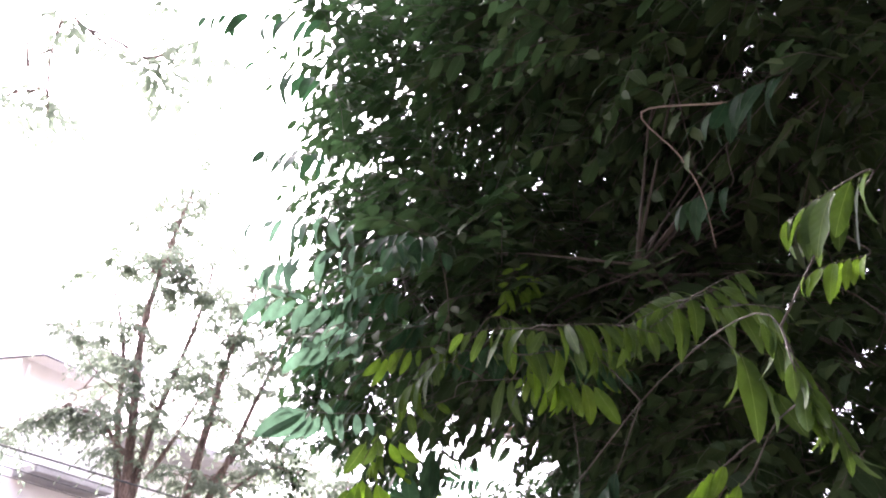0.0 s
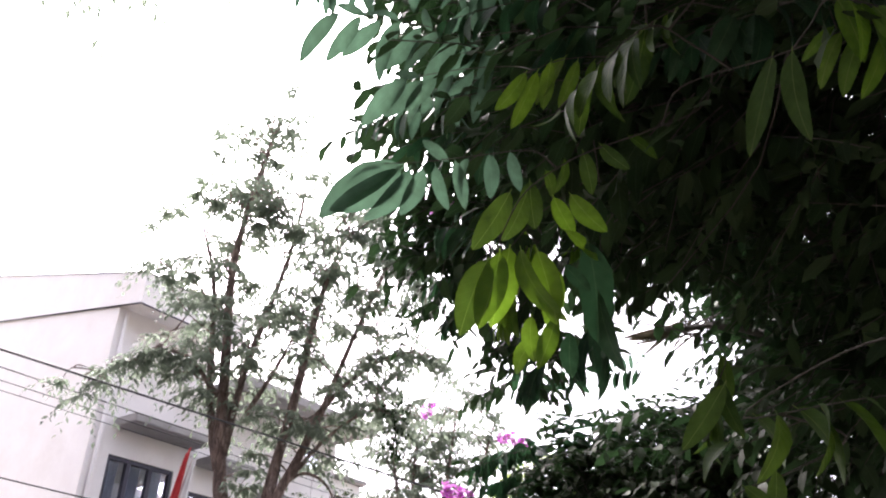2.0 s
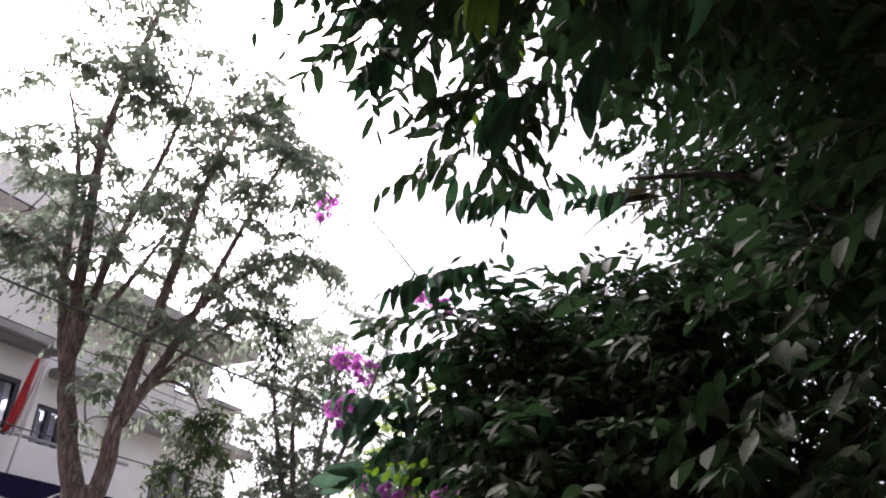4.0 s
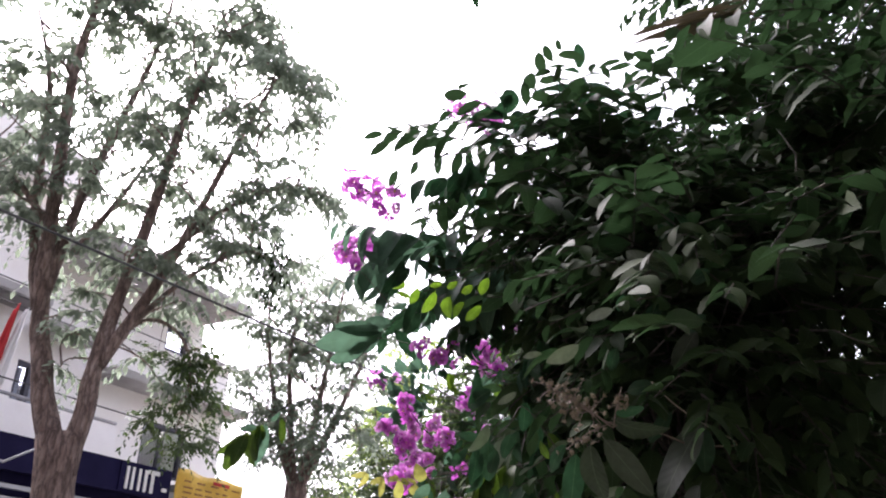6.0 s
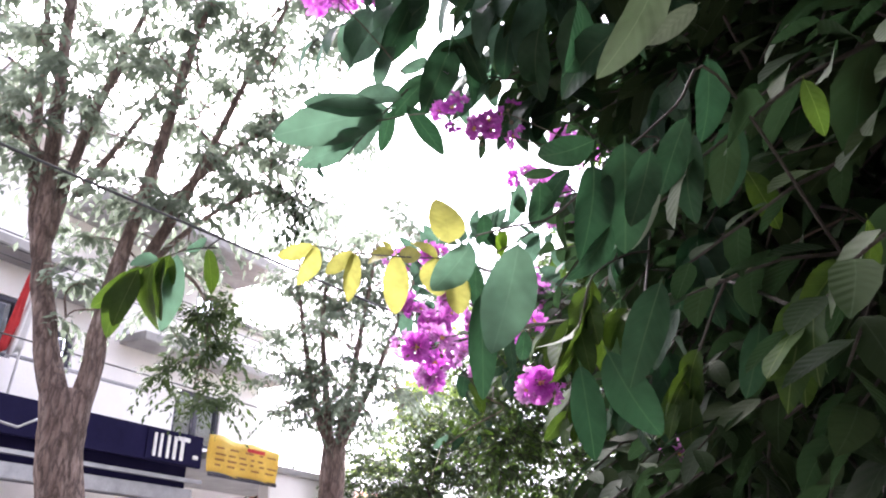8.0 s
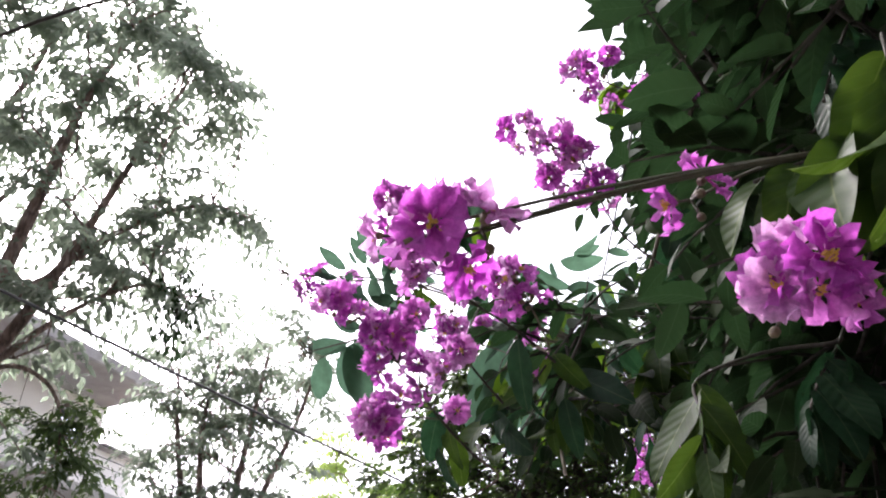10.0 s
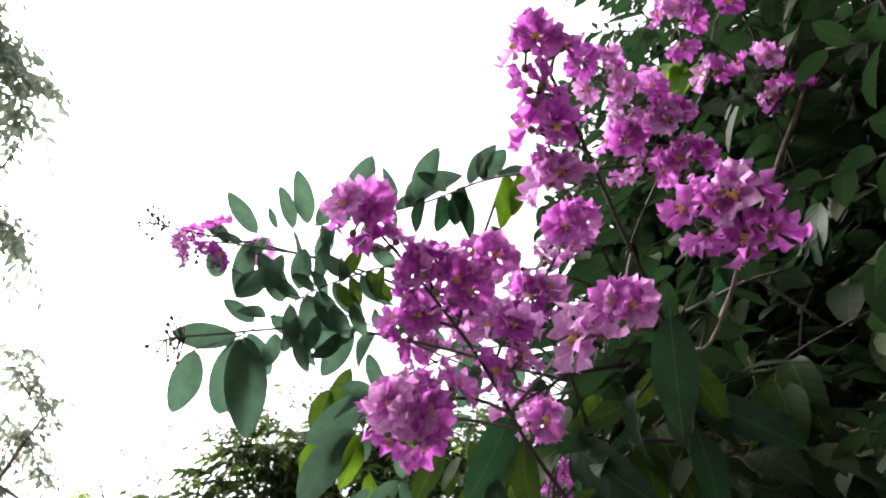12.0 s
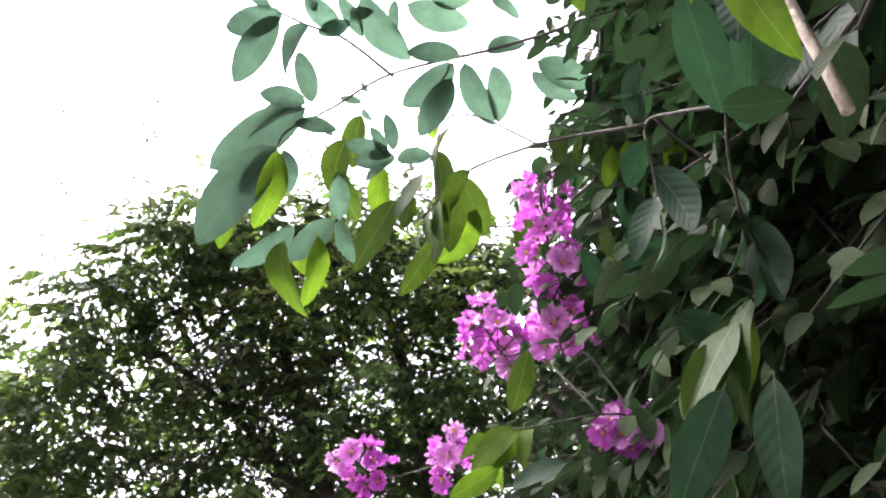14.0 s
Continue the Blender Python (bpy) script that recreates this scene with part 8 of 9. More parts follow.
leaf_on(comb_a, (-0.009, 1.080, 2.758), (-0.60, 0.42, -0.68), 0.110, "thin", (0.45, -0.61, -0.66), 0.46, 0)
leaf_on(comb_a, (0.028, 1.090, 2.755), (-0.71, 0.36, -0.61), 0.103, "thin", (0.37, -0.82, -0.43), 0.01, 0)
leaf_on(comb_a, (0.067, 1.091, 2.747), (-0.65, 0.40, -0.64), 0.123, "thin", (0.34, -0.89, -0.32), 0.42, 4)
leaf_on(comb_a, (0.105, 1.095, 2.735), (-0.61, 0.44, -0.66), 0.113, "thin", (0.34, -0.87, -0.36), -0.41, 4)
leaf_on(comb_a, (0.143, 1.097, 2.722), (-0.82, 0.29, -0.49), 0.104, "thin", (-0.47, -0.71, -0.52), 0.19, 1)
leaf_on(comb_a, (0.001, 1.080, 2.761), (-0.86, -0.44, 0.26), 0.063, "thin", (0.33, -0.65, -0.68), 0.02, 3)
leaf_on(comb_a, (0.178, 1.098, 2.710), (-0.61, 0.45, -0.65), 0.111, "thin", (0.03, -0.92, -0.38), -0.01, 0)
leaf_on(comb_a, (0.064, 1.089, 2.749), (-0.76, -0.50, 0.41), 0.063, "thin", (0.40, -0.79, -0.46), 0.42, 5)
leaf_on(comb_a, (0.127, 1.101, 2.731), (-0.46, -0.62, 0.64), 0.052, "thin", (-0.07, -0.91, -0.40), -0.26, 5)
leaf_on(comb_a, (0.216, 1.101, 2.710), (-0.51, 0.51, -0.69), 0.109, "thin", (0.68, -0.69, -0.25), -0.02, 4)
leaf_on(comb_a, (0.153, 1.100, 2.721), (0.74, -0.40, 0.54), 0.072, "thin", (0.62, -0.71, -0.34), 0.27, 2)
leaf_on(comb_a, (0.254, 1.088, 2.698), (-0.45, 0.53, -0.71), 0.091, "thin", (0.24, -0.92, -0.31), 0.52, 0)
comb_c = shoot(tree_near, [(0.278, 1.051, 2.584), (0.183, 1.063, 2.594), (0.073, 1.077, 2.590)], 0.0018, None)
leaf_on(comb_c, (0.087, 1.071, 2.585), (-0.78, 0.26, -0.57), 0.118, "thin", (0.38, -0.75, -0.54), 0.13, 1)
leaf_on(comb_c, (0.113, 1.076, 2.583), (-0.74, 0.31, -0.60), 0.100, "thin", (0.48, -0.85, -0.20), -0.04, 5)
leaf_on(comb_c, (0.141, 1.069, 2.581), (-0.70, 0.35, -0.62), 0.083, "thin", (0.34, -0.81, -0.49), 0.35, 2)
leaf_on(comb_c, (0.171, 1.068, 2.586), (-0.55, 0.45, -0.71), 0.071, "thin", (-0.34, -0.89, -0.31), 0.08, 2)
leaf_on(comb_c, (0.207, 1.059, 2.585), (-0.54, 0.47, -0.70), 0.071, "thin", (0.33, -0.70, -0.63), -0.43, 5)
leaf_on(comb_c, (0.110, 1.071, 2.589), (-0.95, -0.27, 0.14), 0.050, "thin", (0.22, -0.96, -0.19), -0.48, 4)
leaf_on(comb_c, (0.243, 1.051, 2.582), (-0.56, 0.47, -0.68), 0.068, "thin", (-0.22, -0.96, -0.17), 0.01, 1)
comb_b = shoot(tree_near, [(0.299, 0.976, 2.342), (0.214, 0.992, 2.349), (0.100, 1.035, 2.373), (0.005, 1.060, 2.399)], 0.0018, None)
leaf_on(comb_b, (0.087, 1.051, 2.381), (-0.93, 0.01, -0.37), 0.172, "thin", (-0.07, -0.97, -0.22), -0.17, 4)
leaf_on(comb_b, (0.051, 1.063, 2.390), (-0.98, -0.19, -0.01), 0.069, "thin", (0.07, -0.99, -0.12), 0.46, 5)
leaf_on(comb_b, (0.087, 1.055, 2.375), (-0.76, 0.20, -0.61), 0.139, "thin", (0.20, -0.93, -0.31), -0.44, 2)
leaf_on(comb_b, (0.104, 1.041, 2.364), (-0.43, 0.39, -0.82), 0.115, "thin", (0.35, -0.93, -0.10), -0.47, 5)
leaf_on(comb_b, (0.127, 1.035, 2.359), (-0.33, 0.43, -0.84), 0.088, "thin", (-0.10, -0.93, -0.35), -0.47, 5)
leaf_on(comb_b, (0.149, 1.019, 2.352), (0.07, 0.51, -0.86), 0.075, "thin", (0.22, -0.91, -0.34), 0.45, 3)
leaf_on(comb_b, (0.181, 1.001, 2.347), (0.25, 0.51, -0.82), 0.077, "thin", (0.27, -0.96, -0.12), 0.46, 0)
leaf_on(comb_b, (0.202, 1.001, 2.351), (-0.60, 0.36, -0.71), 0.057, "thin", (-0.16, -0.97, -0.17), 0.04, 4)
leaf_on(comb_b, (0.235, 0.984, 2.344), (0.13, 0.52, -0.85), 0.072, "thin", (0.03, -1.00, -0.06), -0.07, 5)
leaf_on(comb_b, (0.169, 1.016, 2.359), (-0.78, -0.39, 0.50), 0.056, "thin", (-0.13, -0.89, -0.44), 0.21, 2)
leaf_on(comb_b, (0.267, 0.976, 2.341), (0.15, 0.51, -0.85), 0.063, "thin", (0.32, -0.95, -0.06), 0.34, 1)
lime_low = shoot(tree_near, [(0.520, 0.919, 2.404), (0.624, 0.838, 2.378), (0.720, 0.743, 2.341), (0.820, 0.689, 2.297)], 0.002, None)
leaf_on(lime_low, (0.677, 0.767, 2.358), (-0.72, 0.46, -0.51), 0.054, "lime", (-0.17, -0.99, -0.04), -0.37, 3)
leaf_on(lime_low, (0.705, 0.760, 2.338), (-0.44, 0.52, -0.73), 0.079, "lime", (-0.07, -0.94, -0.34), 0.34, 4)
leaf_on(lime_low, (0.732, 0.744, 2.334), (-0.25, 0.52, -0.82), 0.095, "lime", (0.09, -0.86, -0.50), -0.21, 0)
leaf_on(lime_low, (0.758, 0.729, 2.325), (-0.02, 0.50, -0.87), 0.089, "lime", (-0.33, -0.91, -0.24), -0.54, 2)
leaf_on(lime_low, (0.774, 0.717, 2.318), (0.12, 0.45, -0.89), 0.103, "lime", (0.01, -0.83, -0.56), 0.34, 4)
leaf_on(lime_low, (0.799, 0.704, 2.306), (0.33, 0.36, -0.87), 0.105, "lime", (-0.38, -0.84, -0.38), -0.44, 2)
leaf_on(lime_low, (0.822, 0.691, 2.293), (0.55, 0.24, -0.80), 0.113, "lime", (-0.19, -0.96, -0.21), 0.42, 2)
leaf_on(lime_low, (0.839, 0.679, 2.302), (0.82, 0.04, -0.57), 0.054, "lime", (0.11, -0.99, -0.12), -0.01, 1)
leaf_on(lime_low, (0.720, 0.740, 2.345), (-0.83, -0.12, 0.55), 0.034, "lime", (-0.58, -0.71, -0.40), -0.51, 1)
leaf_on(lime_low, (0.685, 0.770, 2.350), (-0.51, 0.51, -0.70), 0.071, "lime", (-0.49, -0.87, -0.04), -0.20, 4)
leaf_on(lime_low, (0.642, 0.817, 2.366), (-0.09, 0.49, -0.87), 0.121, "mid", (-0.41, -0.88, -0.23), 0.35, 3)
leaf_on(lime_low, (0.624, 0.838, 2.378), (-0.25, 0.49, -0.84), 0.138, "mid", (-0.52, -0.85, -0.02), 0.29, 0)
upright = shoot(tree_near, [(0.621, 1.006, 2.529), (0.636, 0.931, 2.602), (0.656, 0.861, 2.674), (0.678, 0.820, 2.719)], 0.0016, None)
leaf_on(upright, (0.651, 0.892, 2.635), (-0.37, 0.58, -0.72), 0.069, "lime", (0.07, -0.86, -0.51), -0.43, 5)
leaf_on(upright, (0.657, 0.859, 2.676), (-0.95, 0.28, -0.13), 0.049, "lime", (-0.37, -0.90, -0.20), 0.10, 5)
leaf_on(upright, (0.672, 0.870, 2.658), (0.94, 0.02, -0.33), 0.094, "lime", (-0.24, -0.60, -0.77), -0.14, 4)
leaf_on(upright, (0.679, 0.847, 2.686), (0.97, -0.04, -0.25), 0.078, "lime", (-0.39, -0.76, -0.51), -0.13, 1)
leaf_on(upright, (0.675, 0.832, 2.705), (0.91, -0.37, 0.20), 0.042, "lime", (-0.04, -0.78, -0.62), -0.31, 1)
leaf_on(upright, (0.662, 0.868, 2.663), (-0.57, 0.57, -0.60), 0.062, "lime", (-0.21, -0.91, -0.35), 0.19, 2)
leaf_on(upright, (0.673, 0.832, 2.706), (-0.95, 0.28, -0.12), 0.044, "lime", (-0.24, -0.83, -0.51), 0.16, 5)
big_leaf_twig = shoot(tree_near, [(0.734, 1.173, 1.956), (0.651, 1.172, 1.909), (0.592, 1.176, 1.889), (0.564, 1.184, 1.875)], 0.0025, None)
leaf_on(big_leaf_twig, (0.566, 1.183, 1.873), (0.09, 0.04, -0.99), 0.142, "mid", (-0.24, -0.97, 0.08), -0.14, 0)
leaf_on(big_leaf_twig, (0.568, 1.194, 1.872), (-0.28, 0.43, -0.85), 0.137, "mid", (-0.37, -0.93, 0.04), 0.21, 0)
leaf_on(big_leaf_twig, (0.579, 1.172, 1.887), (0.72, -0.16, -0.67), 0.063, "mid", (-0.52, -0.86, 0.01), -0.09, 2)
leaf_on(big_leaf_twig, (0.624, 1.164, 1.906), (-0.03, 0.34, -0.94), 0.078, "mid", (-0.60, -0.79, -0.14), -0.52, 5)
leaf_on(big_leaf_twig, (0.592, 1.271, 1.979), (-0.79, 0.48, -0.37), 0.083, "mid", (-0.61, -0.79, 0.06), 0.29, 5)
leaf_on(big_leaf_twig, (0.603, 1.277, 2.078), (-0.45, 0.53, -0.72), 0.134, "mid", (-0.38, -0.85, -0.37), -0.06, 0)
over_twig = shoot(tree_near, [(0.474, 2.550, 2.506), (0.326, 2.487, 2.351), (0.239, 2.499, 2.325), (0.179, 2.520, 2.307), (0.127, 2.536, 2.292)], 0.0018, None)
leaf_on(over_twig, (0.134, 2.534, 2.293), (-0.88, 0.30, -0.37), 0.031, "thin", (-0.38, -0.69, -0.62), 0.14, 4)
leaf_on(over_twig, (0.140, 2.533, 2.294), (-0.31, 0.57, -0.76), 0.039, "thin", (0.07, -0.94, -0.34), 0.23, 4)
leaf_on(over_twig, (0.158, 2.527, 2.301), (0.05, 0.60, -0.80), 0.045, "thin", (-0.43, -0.73, -0.53), 0.27, 0)
leaf_on(over_twig, (0.176, 2.522, 2.306), (0.07, 0.58, -0.81), 0.046, "thin", (-0.11, -0.87, -0.49), 0.36, 0)
leaf_on(over_twig, (0.203, 2.511, 2.316), (-0.02, 0.60, -0.80), 0.060, "thin", (-0.59, -0.75, -0.30), 0.36, 2)
leaf_on(over_twig, (0.210, 2.501, 2.312), (0.26, 0.56, -0.79), 0.063, "thin", (-0.10, -0.87, -0.48), 0.42, 5)
leaf_on(over_twig, (0.248, 2.493, 2.331), (-0.03, 0.62, -0.78), 0.075, "green", (-0.31, -0.91, -0.29), 0.44, 3)
leaf_on(over_twig, (0.272, 2.486, 2.334), (-0.07, 0.62, -0.78), 0.074, "green", (-0.30, -0.87, -0.38), -0.27, 3)
leaf_on(over_twig, (0.296, 2.481, 2.335), (0.19, 0.58, -0.79), 0.083, "green", (-0.29, -0.75, -0.59), 0.39, 4)
leaf_on(over_twig, (0.314, 2.474, 2.338), (0.06, 0.61, -0.79), 0.081, "green", (-0.45, -0.68, -0.58), 0.40, 2)
leaf_on(over_twig, (0.264, 2.493, 2.328), (0.59, 0.42, -0.69), 0.054, "green", (-0.30, -0.90, -0.30), -0.07, 3)
leaf_on(over_twig, (0.170, 2.521, 2.307), (0.30, -0.61, 0.74), 0.024, "thin", (-0.06, -0.96, -0.26), -0.37, 3)
leaf_on(over_twig, (0.204, 2.509, 2.318), (0.36, -0.60, 0.72), 0.026, "thin", (-0.07, -0.89, -0.44), -0.24, 5)
leaf_on(over_twig, (0.238, 2.497, 2.328), (-0.49, 0.58, -0.65), 0.032, "green", (-0.51, -0.75, -0.43), 0.25, 4)
leaf_on(over_twig, (0.323, 2.472, 2.339), (-0.57, 0.58, -0.58), 0.069, "green", (-0.04, -0.93, -0.36), 0.21, 3)
leaf_on(over_twig, (0.250, 2.489, 2.335), (0.58, -0.58, 0.58), 0.034, "green", (-0.32, -0.84, -0.43), -0.48, 4)
over_twig_b = shoot(tree_near, [(0.698, 2.731, 2.820), (0.500, 2.705, 2.709), (0.337, 2.700, 2.686), (0.269, 2.703, 2.695)], 0.0018, None)
leaf_on(over_twig_b, (0.270, 2.710, 2.688), (-0.19, 0.68, -0.71), 0.100, "green", (-0.18, -0.89, -0.42), -0.39, 1)
leaf_on(over_twig_b, (0.304, 2.709, 2.683), (-0.15, 0.68, -0.72), 0.102, "green", (-0.07, -0.93, -0.37), 0.49, 3)
leaf_on(over_twig_b, (0.337, 2.704, 2.682), (-0.23, 0.69, -0.69), 0.066, "green", (0.11, -0.86, -0.50), -0.36, 5)
leaf_on(over_twig_b, (0.385, 2.715, 2.660), (0.57, 0.46, -0.68), 0.106, "green", (-0.42, -0.77, -0.48), 0.32, 5)
leaf_on(over_twig_b, (0.475, 2.707, 2.670), (0.35, 0.57, -0.75), 0.110, "green", (-0.59, -0.56, -0.58), -0.31, 3)
leaf_on(over_twig_b, (0.436, 2.689, 2.672), (-0.28, 0.69, -0.67), 0.085, "green", (-0.47, -0.67, -0.58), -0.27, 4)
leaf_on(over_twig_b, (0.359, 2.697, 2.685), (0.39, 0.57, -0.72), 0.083, "green", (-0.46, -0.75, -0.48), 0.27, 1)
leaf_on(over_twig_b, (0.514, 2.717, 2.691), (0.96, -0.21, -0.17), 0.080, "green", (-0.55, -0.69, -0.47), -0.37, 2)
leaf_on(over_twig_b, (0.551, 2.715, 2.724), (0.85, 0.14, -0.50), 0.086, "green", (-0.07, -0.91, -0.42), -0.43, 3)
leaf_on(over_twig_b, (0.269, 2.703, 2.695), (-0.53, 0.63, -0.57), 0.056, "green", (0.02, -0.88, -0.48), -0.35, 5)
leaf_on(over_twig_b, (0.404, 2.696, 2.674), (0.63, 0.42, -0.65), 0.083, "green", (-0.09, -0.93, -0.37), -0.40, 4)
over_twig_c = shoot(tree_near, [(0.839, 2.910, 2.871), (0.766, 2.912, 2.830), (0.666, 2.898, 2.816), (0.580, 2.916, 2.831)], 0.0018, None)
leaf_on(over_twig_c, (0.593, 2.917, 2.825), (0.24, 0.61, -0.76), 0.061, "thin", (0.11, -0.92, -0.38), 0.23, 4)
leaf_on(over_twig_c, (0.618, 2.914, 2.819), (0.14, 0.63, -0.77), 0.061, "thin", (-0.45, -0.84, -0.30), 0.46, 1)
leaf_on(over_twig_c, (0.643, 2.907, 2.816), (0.18, 0.62, -0.77), 0.063, "thin", (-0.15, -0.83, -0.54), -0.37, 4)
leaf_on(over_twig_c, (0.669, 2.900, 2.813), (0.19, 0.60, -0.78), 0.069, "thin", (-0.09, -0.78, -0.62), 0.00, 1)
leaf_on(over_twig_c, (0.703, 2.907, 2.820), (0.18, 0.61, -0.77), 0.064, "thin", (-0.02, -0.92, -0.40), 0.36, 0)
leaf_on(over_twig_c, (0.749, 2.909, 2.826), (0.38, 0.53, -0.76), 0.035, "thin", (-0.61, -0.63, -0.47), -0.07, 5)
leaf_on(over_twig_c, (0.586, 2.917, 2.829), (-0.52, 0.65, -0.55), 0.030, "thin", (-0.55, -0.65, -0.52), 0.12, 4)
frond_stem = shoot(back_tree, [(1.398, 3.660, 3.187), (1.224, 3.640, 3.250), (1.141, 3.642, 3.267)], 0.004, None)
leaf_on(frond_stem, (1.144, 3.661, 3.242), (-0.96, 0.28, -0.08), 0.396, "brown", (-0.58, -0.76, -0.29), 0.22, 0)
leaf_on(frond_stem, (1.100, 3.646, 3.286), (-0.95, 0.28, -0.13), 0.333, "brown", (0.14, -0.99, 0.09), -0.20, 2)
leaf_on(frond_stem, (1.118, 3.634, 3.289), (-0.86, 0.40, -0.30), 0.356, "brown", (0.26, -0.92, 0.28), 0.04, 1)
leaf_on(frond_stem, (1.130, 3.625, 3.293), (-0.76, 0.45, -0.46), 0.257, "brown", (-1.00, -0.02, -0.05), 0.32, 4)
leaf_on(frond_stem, (1.118, 3.664, 3.254), (-0.94, -0.16, 0.29), 0.212, "brown", (-0.11, -0.99, -0.11), 0.47, 4)
leaf_on(frond_stem, (1.123, 3.660, 3.256), (-0.89, 0.24, -0.39), 0.144, "brown", (-0.43, -0.87, -0.23), 0.40, 5)
leaf_on(frond_stem, (1.125, 3.654, 3.262), (-0.95, 0.28, -0.13), 0.319, "brown", (-0.56, -0.80, -0.19), -0.11, 2)
leaf_on(frond_stem, (1.159, 3.644, 3.253), (-0.98, 0.22, -0.02), 0.312, "brown", (-0.26, -0.91, -0.31), -0.09, 4)
leaf_on(frond_stem, (1.118, 3.646, 3.276), (-0.82, 0.37, -0.43), 0.200, "brown", (0.30, -0.68, -0.67), -0.28, 5)
leaf_on(frond_stem, (1.126, 3.629, 3.290), (-1.00, -0.09, 0.02), 0.130, "brown", (0.31, -0.95, -0.02), 0.19, 5)
leaf_on(frond_stem, (1.096, 3.659, 3.273), (-0.95, 0.29, -0.14), 0.337, "brown", (-0.75, -0.55, -0.36), -0.30, 4)
leaf_on(frond_stem, (1.160, 3.651, 3.244), (-0.86, 0.35, -0.37), 0.198, "brown", (-0.51, -0.81, -0.30), 0.23, 1)
leaf_on(frond_stem, (1.115, 3.669, 3.250), (-0.99, 0.04, 0.10), 0.229, "brown", (-0.64, -0.69, 0.33), 0.51, 0)
# the last twigs, in front of the broad tree
end_twig = shoot(tree_bloom, [(0.754, 4.485, 2.462), (0.719, 4.557, 2.479), (0.688, 4.644, 2.502), (0.602, 4.770, 2.511), (0.525, 4.800, 2.439), (0.462, 4.806, 2.380), (0.446, 4.801, 2.342)], 0.0036, None)
leaf_on(end_twig, (0.658, 4.668, 2.500), (-0.88, 0.47, 0.11), 0.083, "thin", (-0.79, -0.42, -0.44), 0.02, 3)
leaf_on(end_twig, (0.660, 4.686, 2.497), (-0.36, 0.75, -0.55), 0.110, "thin", (-0.09, -0.87, -0.49), -0.05, 4)
leaf_on(end_twig, (0.661, 4.693, 2.474), (-0.14, 0.71, -0.69), 0.100, "thin", (-0.60, -0.46, -0.66), -0.16, 1)
leaf_on(end_twig, (0.669, 4.671, 2.490), (0.53, 0.35, -0.77), 0.108, "thin", (-0.68, -0.43, -0.60), 0.06, 3)
leaf_on(end_twig, (0.704, 4.650, 2.485), (0.51, 0.36, -0.78), 0.086, "thin", (-0.52, -0.75, -0.41), -0.31, 2)
leaf_on(end_twig, (0.690, 4.644, 2.501), (0.58, -0.77, 0.26), 0.064, "thin", (-0.68, -0.32, -0.66), -0.38, 5)
leaf_on(end_twig, (0.742, 4.609, 2.462), (0.78, -0.08, -0.62), 0.081, "thin", (-0.74, -0.22, -0.63), 0.14, 3)
leaf_on(end_twig, (0.732, 4.585, 2.460), (0.84, -0.37, -0.41), 0.089, "thin", (-0.47, -0.76, -0.45), 0.24, 2)
leaf_on(end_twig, (0.493, 4.803, 2.437), (-0.50, -0.45, 0.74), 0.076, "thin", (-0.57, -0.55, -0.61), 0.52, 1)
leaf_on(end_twig, (0.482, 4.800, 2.430), (-0.96, 0.24, 0.12), 0.069, "thin", (-0.30, -0.84, -0.45), -0.03, 2)
leaf_on(end_twig, (0.481, 4.805, 2.423), (-0.91, 0.41, -0.11), 0.099, "thin", (-0.71, -0.65, -0.28), 0.51, 4)
leaf_on(end_twig, (0.484, 4.804, 2.424), (-0.61, 0.66, -0.43), 0.166, "thin", (-0.60, -0.69, -0.40), -0.10, 0)
leaf_on(end_twig, (0.471, 4.806, 2.393), (0.91, -0.42, 0.05), 0.061, "thin", (-0.61, -0.74, -0.28), -0.11, 1)
leaf_on(end_twig, (0.567, 4.792, 2.459), (-0.93, 0.33, 0.15), 0.034, "thin", (-0.57, -0.51, -0.65), 0.40, 0)
leaf_on(end_twig, (0.577, 4.795, 2.482), (-0.68, -0.26, 0.68), 0.020, "thin", (-0.49, -0.78, -0.39), 0.25, 1)
leaf_on(end_twig, (0.571, 4.796, 2.452), (0.58, 0.33, -0.74), 0.025, "thin", (-0.71, -0.65, -0.27), 0.08, 5)
leaf_on(end_twig, (0.446, 4.801, 2.342), (-0.46, 0.56, -0.69), 0.175, "thin", (-0.40, -0.89, -0.20), 0.14, 1)
leaf_on(end_twig, (0.442, 4.787, 2.328), (0.18, 0.48, -0.86), 0.117, "lime", (-0.20, -0.97, -0.13), -0.30, 3)
leaf_on(end_twig, (0.455, 4.799, 2.340), (0.48, 0.35, -0.80), 0.062, "thin", (-0.18, -0.96, -0.21), -0.07, 2)
leaf_on(end_twig, (0.480, 4.837, 2.225), (0.00, 0.44, -0.90), 0.107, "lime", (-0.57, -0.81, -0.18), 0.42, 5)
leaf_on(end_twig, (0.519, 4.816, 2.234), (0.29, 0.34, -0.90), 0.104, "lime", (-0.20, -0.96, -0.18), -0.41, 3)
leaf_on(end_twig, (0.541, 4.814, 2.264), (-0.53, 0.58, -0.62), 0.088, "thin", (-0.32, -0.86, -0.40), 0.12, 1)
leaf_on(end_twig, (0.552, 4.818, 2.269), (0.33, 0.35, -0.88), 0.068, "thin", (-0.55, -0.83, -0.11), 0.33, 3)
leaf_on(end_twig, (0.542, 4.807, 2.331), (0.28, 0.44, -0.86), 0.066, "thin", (-0.60, -0.79, -0.15), -0.28, 2)
leaf_on(end_twig, (0.441, 4.807, 2.336), (-0.39, 0.59, -0.71), 0.071, "thin", (-0.49, -0.81, -0.31), -0.02, 0)
